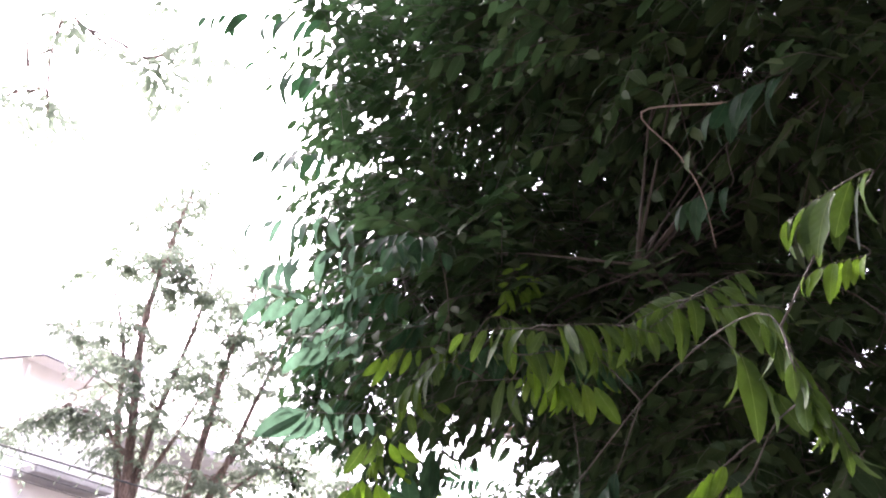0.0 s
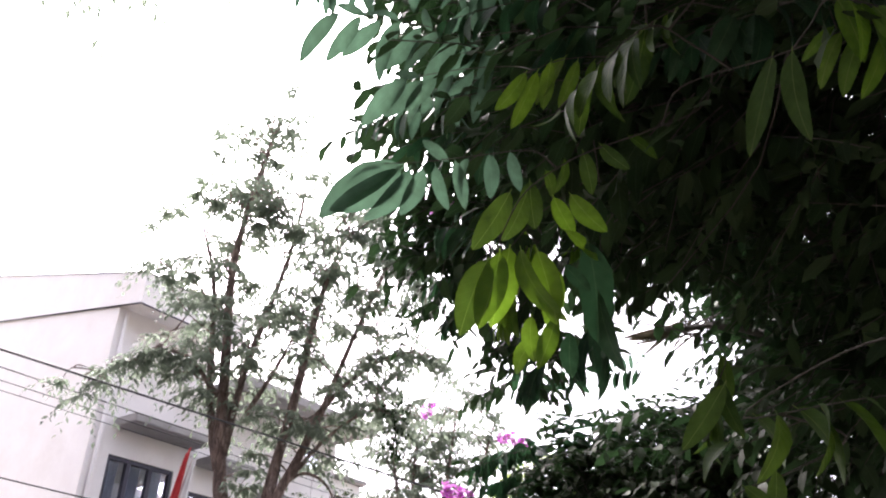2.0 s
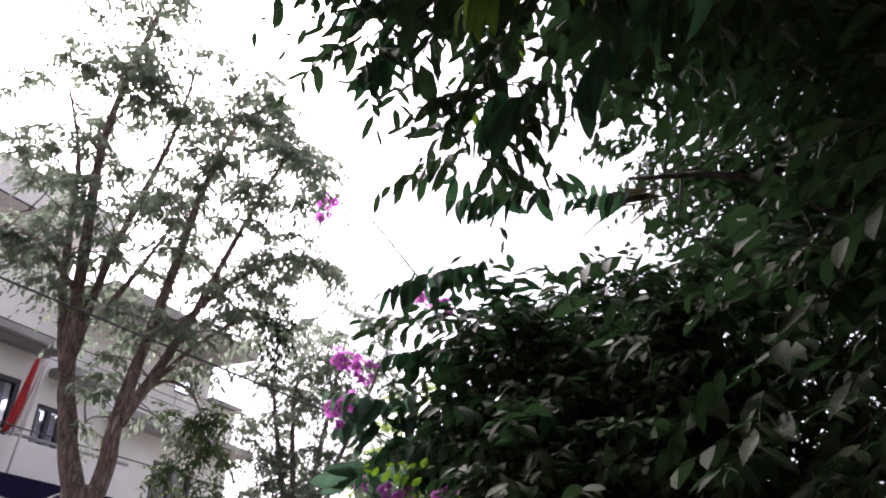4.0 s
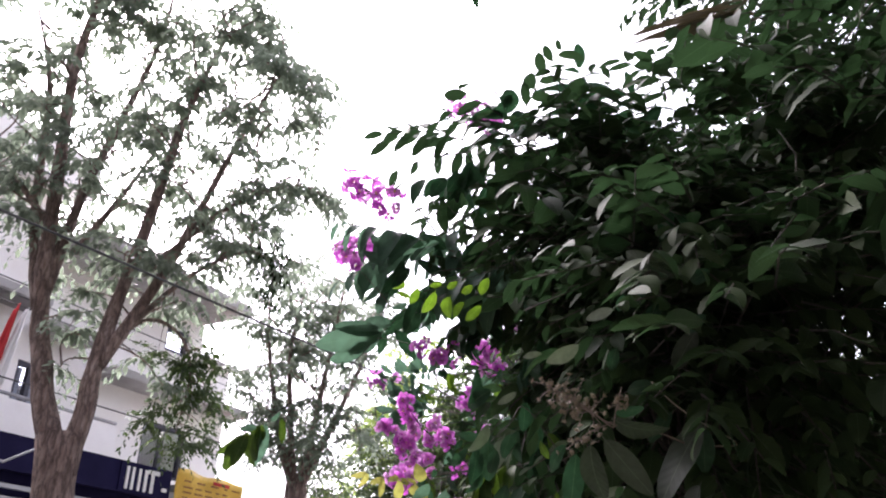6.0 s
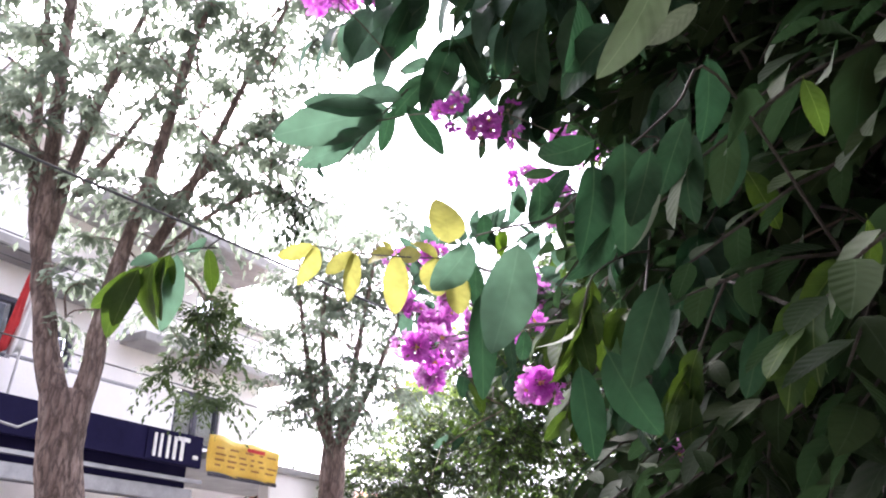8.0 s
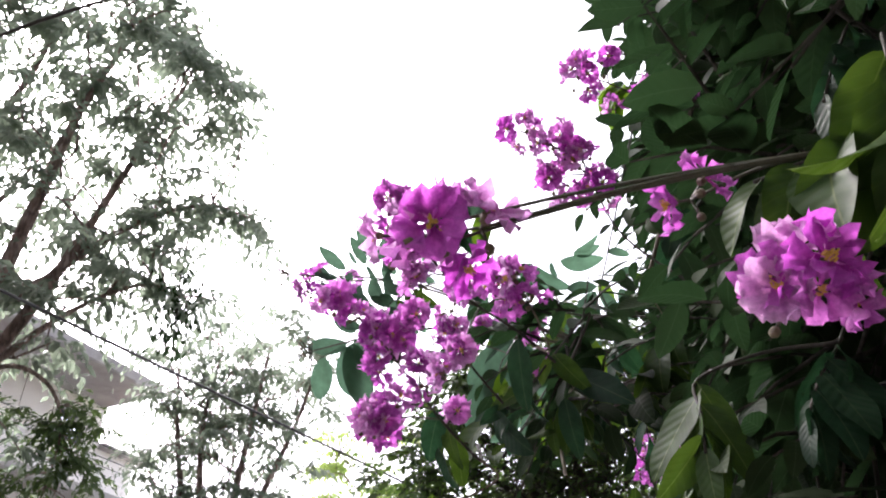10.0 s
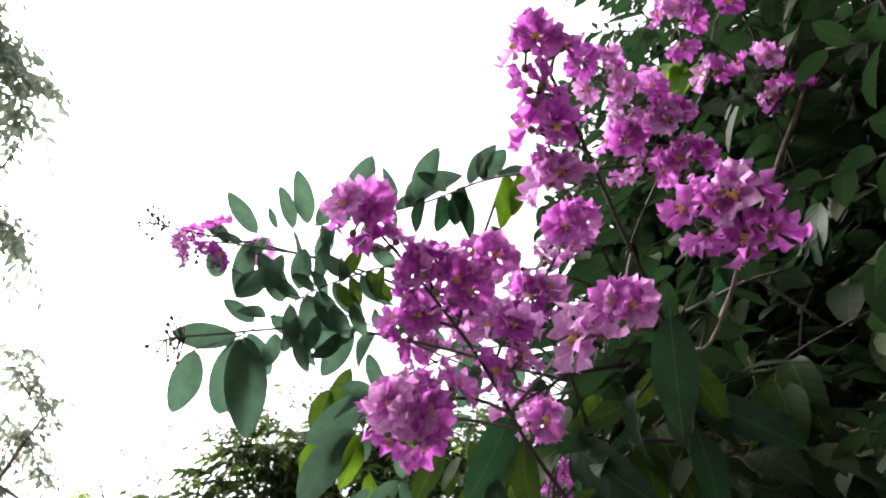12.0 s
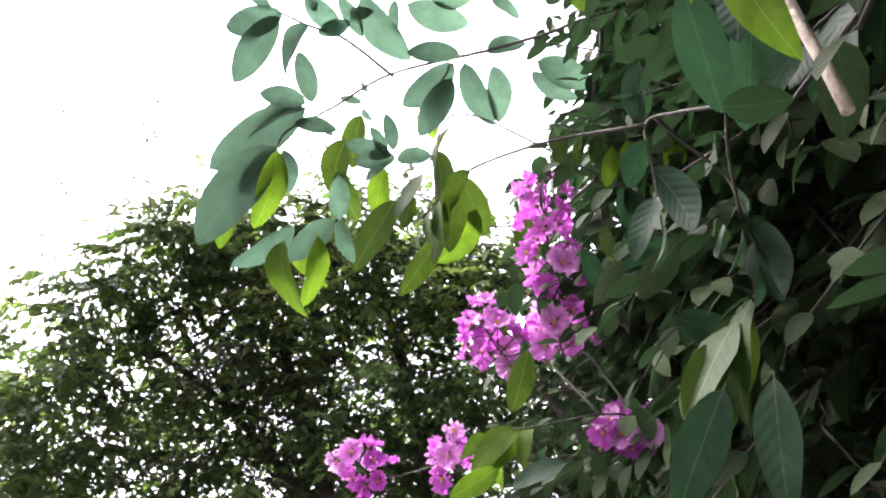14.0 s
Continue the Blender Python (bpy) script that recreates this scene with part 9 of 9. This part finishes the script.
leaf_on(end_twig, (0.494, 4.840, 2.254), (-0.44, 0.54, -0.72), 0.105, "thin", (-0.07, -0.94, -0.34), -0.45, 3)
leaf_on(end_twig, (0.530, 4.806, 2.395), (-0.87, 0.00, 0.49), 0.032, "thin", (-0.65, -0.58, -0.49), -0.22, 0)
end_side = shoot(tree_bloom, [(0.602, 4.770, 2.511), (0.523, 4.767, 2.541), (0.464, 4.766, 2.538), (0.414, 4.759, 2.535)], 0.0036, None)
leaf_on(end_side, (0.422, 4.758, 2.533), (-0.80, 0.52, -0.30), 0.094, "thin", (-0.10, -0.92, -0.37), -0.38, 5)
leaf_on(end_side, (0.418, 4.763, 2.529), (-0.34, 0.68, -0.65), 0.123, "thin", (-0.22, -0.84, -0.49), 0.09, 3)
leaf_on(end_side, (0.462, 4.759, 2.531), (-0.58, 0.66, -0.48), 0.077, "thin", (-0.45, -0.87, -0.22), 0.21, 5)
leaf_on(end_side, (0.448, 4.744, 2.566), (0.87, 0.11, -0.47), 0.074, "thin", (0.03, -0.87, -0.49), 0.49, 2)
leaf_on(end_side, (0.491, 4.723, 2.570), (0.76, 0.25, -0.60), 0.065, "thin", (-0.52, -0.65, -0.55), -0.36, 0)
leaf_on(end_side, (0.520, 4.707, 2.572), (0.66, 0.33, -0.68), 0.123, "thin", (-0.17, -0.55, -0.82), 0.31, 4)
leaf_on(end_side, (0.587, 4.693, 2.580), (0.91, -0.25, -0.33), 0.106, "thin", (-0.23, -0.88, -0.40), 0.51, 4)
leaf_on(end_side, (0.612, 4.669, 2.587), (0.89, -0.43, -0.15), 0.067, "thin", (-0.34, -0.78, -0.53), 0.32, 4)
leaf_on(end_side, (0.562, 4.686, 2.570), (0.19, 0.67, -0.72), 0.049, "thin", (-0.49, -0.73, -0.47), 0.29, 3)
leaf_on(end_side, (0.469, 4.749, 2.553), (-0.70, -0.35, 0.62), 0.035, "thin", (-0.44, -0.73, -0.52), -0.30, 5)
leaf_on(end_side, (0.540, 4.711, 2.558), (-0.81, 0.57, -0.16), 0.051, "thin", (-0.69, -0.54, -0.48), -0.49, 3)
leaf_on(end_side, (0.405, 4.758, 2.539), (-0.98, 0.08, 0.20), 0.051, "thin", (0.05, -0.45, -0.89), -0.18, 3)
leaf_on(end_side, (0.669, 4.600, 2.553), (0.87, -0.40, -0.28), 0.052, "thin", (-0.63, -0.62, -0.48), -0.36, 4)
leaf_on(end_side, (0.612, 4.642, 2.581), (0.88, -0.46, -0.12), 0.058, "thin", (-0.44, -0.58, -0.69), 0.53, 5)
leaf_on(end_side, (0.516, 4.736, 2.545), (-0.72, 0.63, -0.29), 0.053, "thin", (-0.59, -0.50, -0.63), -0.24, 2)
end_low = shoot(tree_bloom, [(0.652, 4.693, 2.480), (0.649, 4.743, 2.461), (0.644, 4.826, 2.417)], 0.002, None)
leaf_on(end_low, (0.640, 4.826, 2.420), (-0.37, -0.45, 0.82), 0.062, "thin", (-0.21, -0.82, -0.53), -0.01, 3)
leaf_on(end_low, (0.639, 4.832, 2.413), (-0.92, 0.32, 0.21), 0.074, "thin", (-0.32, -0.88, -0.36), -0.09, 1)
leaf_on(end_low, (0.649, 4.831, 2.407), (0.74, -0.64, 0.23), 0.062, "thin", (-0.28, -0.90, -0.34), -0.17, 5)
leaf_on(end_low, (0.641, 4.838, 2.404), (-0.78, 0.58, -0.24), 0.048, "thin", (-0.31, -0.88, -0.37), 0.43, 4)
leaf_on(end_low, (0.632, 4.836, 2.413), (-0.61, -0.26, 0.75), 0.051, "thin", (-0.27, -0.79, -0.56), 0.27, 1)
leaf_on(end_low, (0.646, 4.830, 2.410), (-0.85, 0.51, -0.08), 0.066, "thin", (-0.34, -0.90, -0.27), -0.13, 2)
end_right = shoot(tree_bloom, [(0.804, 4.341, 2.245), (0.743, 4.386, 2.227), (0.693, 4.422, 2.216), (0.639, 4.458, 2.237)], 0.0018, None)
leaf_on(end_right, (0.635, 4.462, 2.237), (0.06, 0.63, -0.77), 0.036, "mid", (-0.87, -0.35, -0.34), 0.41, 4)
leaf_on(end_right, (0.646, 4.457, 2.230), (0.09, 0.62, -0.78), 0.043, "mid", (-0.93, -0.34, -0.15), 0.10, 2)
leaf_on(end_right, (0.660, 4.446, 2.227), (0.00, 0.69, -0.72), 0.037, "mid", (-0.88, -0.38, -0.28), 0.01, 3)
leaf_on(end_right, (0.673, 4.433, 2.226), (0.12, 0.62, -0.77), 0.035, "mid", (-0.68, -0.72, -0.11), -0.06, 1)
leaf_on(end_right, (0.687, 4.432, 2.212), (0.25, 0.50, -0.83), 0.046, "lime", (-0.66, -0.68, -0.33), -0.20, 1)
leaf_on(end_right, (0.684, 4.407, 2.204), (0.44, 0.29, -0.85), 0.056, "mid", (-0.86, -0.49, -0.11), -0.22, 2)
leaf_on(end_right, (0.699, 4.389, 2.205), (0.04, 0.68, -0.74), 0.050, "mid", (-0.46, -0.79, -0.41), 0.46, 1)
leaf_on(end_right, (0.699, 4.359, 2.077), (-0.40, 0.80, -0.45), 0.083, "green", (-0.60, -0.70, -0.39), -0.51, 2)
leaf_on(end_right, (0.674, 4.443, 2.117), (0.32, 0.30, -0.90), 0.045, "mid", (-0.94, -0.32, -0.14), 0.28, 2)
leaf_on(end_right, (0.662, 4.469, 2.099), (0.54, 0.00, -0.84), 0.054, "green", (-0.70, -0.69, -0.21), -0.24, 0)
leaf_on(end_right, (0.675, 4.415, 2.150), (0.51, 0.13, -0.85), 0.063, "green", (-0.72, -0.68, -0.17), -0.00, 2)
leaf_on(end_right, (0.689, 4.359, 2.191), (0.47, 0.24, -0.85), 0.061, "mid", (-0.53, -0.73, -0.43), -0.36, 2)
leaf_on(end_right, (0.675, 4.379, 2.131), (0.66, -0.19, -0.73), 0.055, "mid", (-0.91, -0.41, -0.08), -0.52, 0)
leaf_on(end_right, (0.647, 4.345, 2.248), (0.22, 0.61, -0.76), 0.069, "green", (-0.91, -0.35, -0.22), 0.24, 2)
leaf_on(end_right, (0.714, 4.397, 2.119), (-0.51, 0.81, -0.28), 0.051, "green", (-0.61, -0.73, -0.29), 0.05, 1)
leaf_on(end_right, (0.624, 4.403, 2.376), (0.80, -0.06, -0.60), 0.036, "mid", (-0.66, -0.70, -0.28), 0.48, 5)
end_near = shoot(tree_bloom, [(0.553, 4.122, 2.128), (0.491, 4.136, 2.092), (0.450, 4.146, 2.080)], 0.0016, None)
leaf_on(end_near, (0.435, 4.134, 2.057), (0.56, 0.26, -0.79), 0.076, "green", (-0.77, -0.50, -0.40), -0.11, 0)
leaf_on(end_near, (0.465, 4.124, 2.064), (0.55, 0.32, -0.77), 0.032, "green", (-0.82, -0.27, -0.50), -0.11, 0)
leaf_on(end_near, (0.492, 4.130, 2.065), (0.37, 0.48, -0.80), 0.075, "green", (-0.53, -0.20, -0.82), -0.15, 1)
leaf_on(end_near, (0.552, 4.245, 1.871), (-0.18, 0.49, -0.85), 0.084, "green", (-0.77, -0.63, 0.01), -0.01, 0)
leaf_on(end_near, (0.545, 4.203, 1.865), (0.09, 0.23, -0.97), 0.077, "green", (-0.98, -0.14, -0.11), -0.00, 0)
leaf_on(end_near, (0.632, 4.342, 1.972), (0.66, -0.59, -0.46), 0.070, "green", (-0.83, -0.44, -0.36), -0.23, 1)
leaf_on(end_near, (0.610, 4.505, 1.990), (-0.01, 0.39, -0.92), 0.069, "mid", (-0.82, -0.55, -0.14), -0.47, 3)
leaf_on(end_near, (0.483, 4.395, 1.843), (-0.65, 0.57, -0.50), 0.041, "lime", (-0.32, -0.95, 0.02), -0.07, 1)
leaf_on(end_near, (0.585, 4.437, 1.865), (-0.72, 0.66, -0.23), 0.050, "green", (-0.64, -0.77, 0.09), 0.38, 1)
brown_stem = shoot(tree_bloom, [(0.233, 3.918, 1.823), (0.188, 3.922, 1.798), (0.166, 3.935, 1.785), (0.147, 3.940, 1.772), (0.131, 3.946, 1.766), (0.118, 3.957, 1.761)], 0.0016, BROWN_TWIG)
leaf_on(brown_stem, (0.140, 3.937, 1.782), (-0.67, 0.36, -0.64), 0.037, "thin", (-0.32, -0.42, -0.85), -0.06, 0)
leaf_on(brown_stem, (0.150, 3.929, 1.804), (-0.48, 0.78, -0.41), 0.028, "mid", (-0.02, -0.83, -0.56), 0.37, 2)
leaf_on(brown_stem, (0.158, 3.923, 1.792), (-0.39, 0.78, -0.48), 0.024, "mid", (-0.40, -0.81, -0.43), 0.09, 0)
leaf_on(brown_stem, (0.168, 3.918, 1.774), (-0.83, 0.26, -0.49), 0.036, "green", (-0.46, -0.87, -0.19), 0.08, 3)
leaf_on(brown_stem, (0.134, 3.938, 1.773), (-0.17, 0.35, -0.92), 0.018, "mid", (-0.81, -0.28, -0.51), -0.26, 5)
leaf_on(brown_stem, (0.194, 3.927, 1.780), (-0.17, 0.74, -0.65), 0.024, "green", (-0.73, -0.63, -0.24), -0.36, 1)
leaf_on(brown_stem, (0.214, 3.915, 1.799), (-0.54, 0.83, -0.11), 0.028, "green", (-0.70, -0.11, -0.70), 0.39, 1)
leaf_on(brown_stem, (0.167, 3.921, 1.808), (0.05, 0.73, -0.68), 0.021, "mid", (-0.72, -0.44, -0.53), -0.54, 2)
leaf_on(brown_stem, (0.200, 3.929, 1.791), (0.71, -0.25, -0.66), 0.020, "mid", (-0.96, -0.05, -0.29), -0.42, 2)
leaf_on(brown_stem, (0.225, 3.931, 1.797), (0.69, -0.40, -0.61), 0.026, "mid", (-0.34, -0.94, 0.00), 0.22, 0)
leaf_on(brown_stem, (0.144, 3.945, 1.793), (-0.21, 0.69, -0.69), 0.015, "green", (-0.47, -0.60, -0.65), 0.09, 5)
leaf_on(brown_stem, (0.205, 3.915, 1.833), (0.37, -0.91, 0.18), 0.017, "mid", (-0.89, -0.35, -0.28), -0.02, 3)
leaf_on(brown_stem, (0.225, 3.903, 1.842), (0.27, -0.92, 0.27), 0.019, "mid", (-0.81, -0.54, -0.23), -0.03, 3)
leaf_on(brown_stem, (0.219, 3.911, 1.820), (-0.17, 0.87, -0.46), 0.018, "mid", (-0.82, -0.41, -0.40), -0.11, 0)
leaf_on(brown_stem, (0.171, 3.901, 1.850), (0.29, 0.33, -0.90), 0.053, "green", (-0.91, -0.09, -0.41), -0.07, 1)
leaf_on(brown_stem, (0.189, 3.893, 1.859), (0.13, 0.54, -0.83), 0.056, "mid", (-0.52, -0.74, -0.43), -0.10, 0)
shoot(tree_bloom, [(0.129, 3.952, 1.767), (0.124, 3.953, 1.750), (0.118, 3.956, 1.730), (0.112, 3.955, 1.712)], 0.0007, DRY)
# sunlit look comes from the lime and mid leaf colours
lit_twig = shoot(tree_bloom, [(0.953, 4.834, 2.400), (0.918, 4.946, 2.421), (0.854, 5.040, 2.495), (0.755, 5.118, 2.587), (0.650, 5.203, 2.671), (0.580, 5.288, 2.719)], 0.003, None)
leaf_on(lit_twig, (0.557, 5.304, 2.566), (-0.30, 0.52, -0.80), 0.129, "lime", (-0.36, -0.79, -0.50), 0.19, 4)
leaf_on(lit_twig, (0.570, 5.299, 2.707), (-0.11, 0.55, -0.83), 0.134, "mid", (-0.31, -0.80, -0.52), 0.03, 2)
leaf_on(lit_twig, (0.780, 4.945, 2.691), (0.35, 0.43, -0.83), 0.109, "lime", (-0.41, -0.71, -0.58), 0.08, 0)
leaf_on(lit_twig, (0.809, 4.897, 2.467), (0.61, 0.08, -0.79), 0.119, "mid", (-0.49, -0.69, -0.53), -0.19, 1)
leaf_on(lit_twig, (0.664, 5.233, 2.466), (0.21, 0.35, -0.91), 0.115, "lime", (-0.40, -0.79, -0.47), 0.53, 5)
leaf_on(lit_twig, (0.610, 5.252, 2.755), (-0.23, 0.59, -0.78), 0.128, "mid", (-0.23, -0.79, -0.56), 0.11, 0)
leaf_on(lit_twig, (0.698, 5.116, 2.633), (-0.20, 0.59, -0.78), 0.130, "mid", (-0.37, -0.74, -0.57), 0.27, 5)
leaf_on(lit_twig, (0.766, 5.083, 2.571), (-0.04, 0.54, -0.84), 0.108, "lime", (-0.47, -0.71, -0.52), 0.10, 4)
leaf_on(lit_twig, (0.699, 5.152, 2.578), (0.49, 0.25, -0.83), 0.114, "mid", (-0.32, -0.81, -0.50), 0.13, 4)
leaf_on(lit_twig, (0.849, 4.904, 2.414), (-0.19, 0.58, -0.80), 0.127, "lime", (-0.52, -0.69, -0.50), -0.35, 5)
leaf_on(lit_twig, (1.230, 4.956, 2.606), (0.12, 0.49, -0.86), 0.091, "lime", (-0.64, -0.61, -0.47), 0.37, 0)
leaf_on(lit_twig, (0.868, 4.817, 2.375), (0.46, 0.15, -0.87), 0.109, "mid", (-0.61, -0.64, -0.47), -0.39, 1)
leaf_on(lit_twig, (0.757, 5.023, 2.467), (-0.29, 0.58, -0.76), 0.152, "mid", (-0.48, -0.72, -0.50), 0.34, 0)
leaf_on(lit_twig, (0.737, 5.131, 2.715), (-0.02, 0.58, -0.82), 0.115, "mid", (-0.40, -0.66, -0.63), 0.37, 2)
leaf_on(lit_twig, (0.807, 4.954, 2.378), (-0.27, 0.57, -0.78), 0.130, "mid", (-0.41, -0.79, -0.46), -0.50, 0)
cluster(tree_bloom, (0.362, 4.111, 2.045), 0.010, 4, 0.03)
cluster(tree_bloom, (0.347, 4.135, 2.038), 0.011, 4, 0.03)
cluster(tree_bloom, (0.300, 4.083, 2.110), 0.017, 6, 0.03)
cluster(tree_bloom, (0.326, 4.078, 2.096), 0.013, 4, 0.03)
cluster(tree_bloom, (0.294, 4.217, 2.150), 0.015, 5, 0.028)
cluster(tree_bloom, (0.324, 4.191, 2.154), 0.015, 4, 0.028)
cluster(tree_bloom, (0.321, 4.192, 2.183), 0.008, 2, 0.026)
cluster(tree_bloom, (0.332, 4.103, 2.075), 0.011, 3, 0.03)
part("dry_twig", tube(spline([(0.40, 4.02, 2.02), (0.34, 4.03, 1.94), (0.335, 4.02, 1.86)], 5), 0.0016, 0.0022, 6, 0.15), DRY, tree_bloom, "pale dry broken twig")
spray(tree_near, (1.04, -0.15, 2.14), (0.96, -0.10, 2.13), 10, 0.045, "lime", exact=True)
spray(tree_near, (0.77, 0.68, 2.36), (0.91, 0.66, 2.32), 10, 0.070, "green", exact=True)
spray(tree_near, (0.46, 0.80, 2.41), (0.33, 0.85, 2.31), 9, 0.080, "mid", exact=True)
spray(tree_near, (0.65, 0.86, 2.50), (0.49, 0.89, 2.45), 9, 0.080, "green", exact=True)
spray(tree_near, (0.44, 1.02, 2.66), (0.32, 1.05, 2.60), 8, 0.090, "green", exact=True)
spray(tree_near, (0.41, 1.05, 3.00), (0.26, 1.07, 2.95), 9, 0.090, "green", exact=True)
spray(tree_near, (0.37, 1.07, 2.77), (0.15, 1.08, 2.73), 10, 0.090, "green", exact=True)
spray(tree_near, (0.93, 0.21, 2.28), (1.01, 0.16, 2.30), 8, 0.060, "mid", exact=True)
spray(tree_near, (0.90, 0.32, 2.31), (0.80, 0.37, 2.27), 8, 0.070, "mid", exact=True)
spray(tree_near, (1.13, 0.38, 2.66), (1.02, 0.44, 2.64), 8, 0.080, "green", exact=True)
spray(tree_near, (0.92, 0.23, 1.96), (0.86, 0.27, 1.92), 8, 0.070, "lime", exact=True)
spray(tree_near, (0.36, 2.02, 2.44), (0.27, 2.05, 2.37), 8, 0.085, "green", exact=True)
spray(tree_near, (0.48, 1.75, 2.49), (0.46, 1.80, 2.39), 7, 0.100, "green", exact=True)
spray(tree_near, (0.28, 1.85, 2.55), (0.22, 1.90, 2.48), 8, 0.085, "lime", exact=True)
spray(tree_bloom, (0.48, 4.40, 2.10), (0.45, 4.44, 2.06), 6, 0.055, "mid", exact=True)
spray(tree_near, (0.59, 0.74, 2.51), (0.72, 0.75, 2.47), 10, 0.070, "mid", exact=True)
spray(tree_near, (0.67, 0.74, 2.38), (0.77, 0.71, 2.29), 10, 0.085, "lime", exact=True)
spray(tree_near, (0.77, 0.57, 2.36), (0.86, 0.57, 2.30), 10, 0.070, "mid", exact=True)
spray(tree_near, (0.53, 0.86, 2.51), (0.40, 0.90, 2.44), 9, 0.085, "mid", exact=True)
spray(tree_near, (0.63, 0.89, 2.66), (0.72, 0.86, 2.68), 9, 0.070, "lime", exact=True)
spray(tree_near, (0.86, 0.43, 2.35), (0.95, 0.38, 2.38), 9, 0.070, "mid", exact=True)
spray(tree_near, (0.92, -0.08, 2.01), (0.95, -0.05, 1.92), 11, 0.060, "mid", exact=True)
spray(tree_near, (0.32, 1.11, 2.89), (0.17, 1.12, 2.86), 9, 0.090, "thin", exact=True)
spray(tree_near, (0.24, 1.21, 2.72), (0.09, 1.22, 2.67), 9, 0.090, "thin", exact=True)
spray(tree_near, (0.37, 2.21, 2.71), (0.28, 2.32, 2.52), 9, 0.075, "green", exact=True)
# bare stems among the leaves
shoot(tree_bloom, [(0.470, 3.780, 2.240), (0.450, 3.820, 2.170), (0.430, 3.880, 2.080), (0.410, 3.920, 2.020)], 0.0045, BROWN_TWIG)
shoot(tree_bloom, [(0.420, 3.900, 2.040), (0.440, 3.910, 2.010), (0.450, 3.920, 1.980)], 0.0016, BROWN_TWIG)
shoot(tree_bloom, [(0.470, 3.170, 1.820), (0.470, 3.180, 1.750), (0.470, 3.170, 1.680), (0.470, 3.160, 1.610)], 0.0014, BROWN_TWIG)
shoot(tree_bloom, [(0.480, 3.190, 1.820), (0.480, 3.200, 1.710), (0.480, 3.170, 1.610)], 0.0014, BROWN_TWIG)
shoot(tree_near, [(0.930, 0.320, 2.830), (1.000, 0.330, 2.710), (1.050, 0.370, 2.630), (1.080, 0.430, 2.520)], 0.003, BROWN_TWIG)
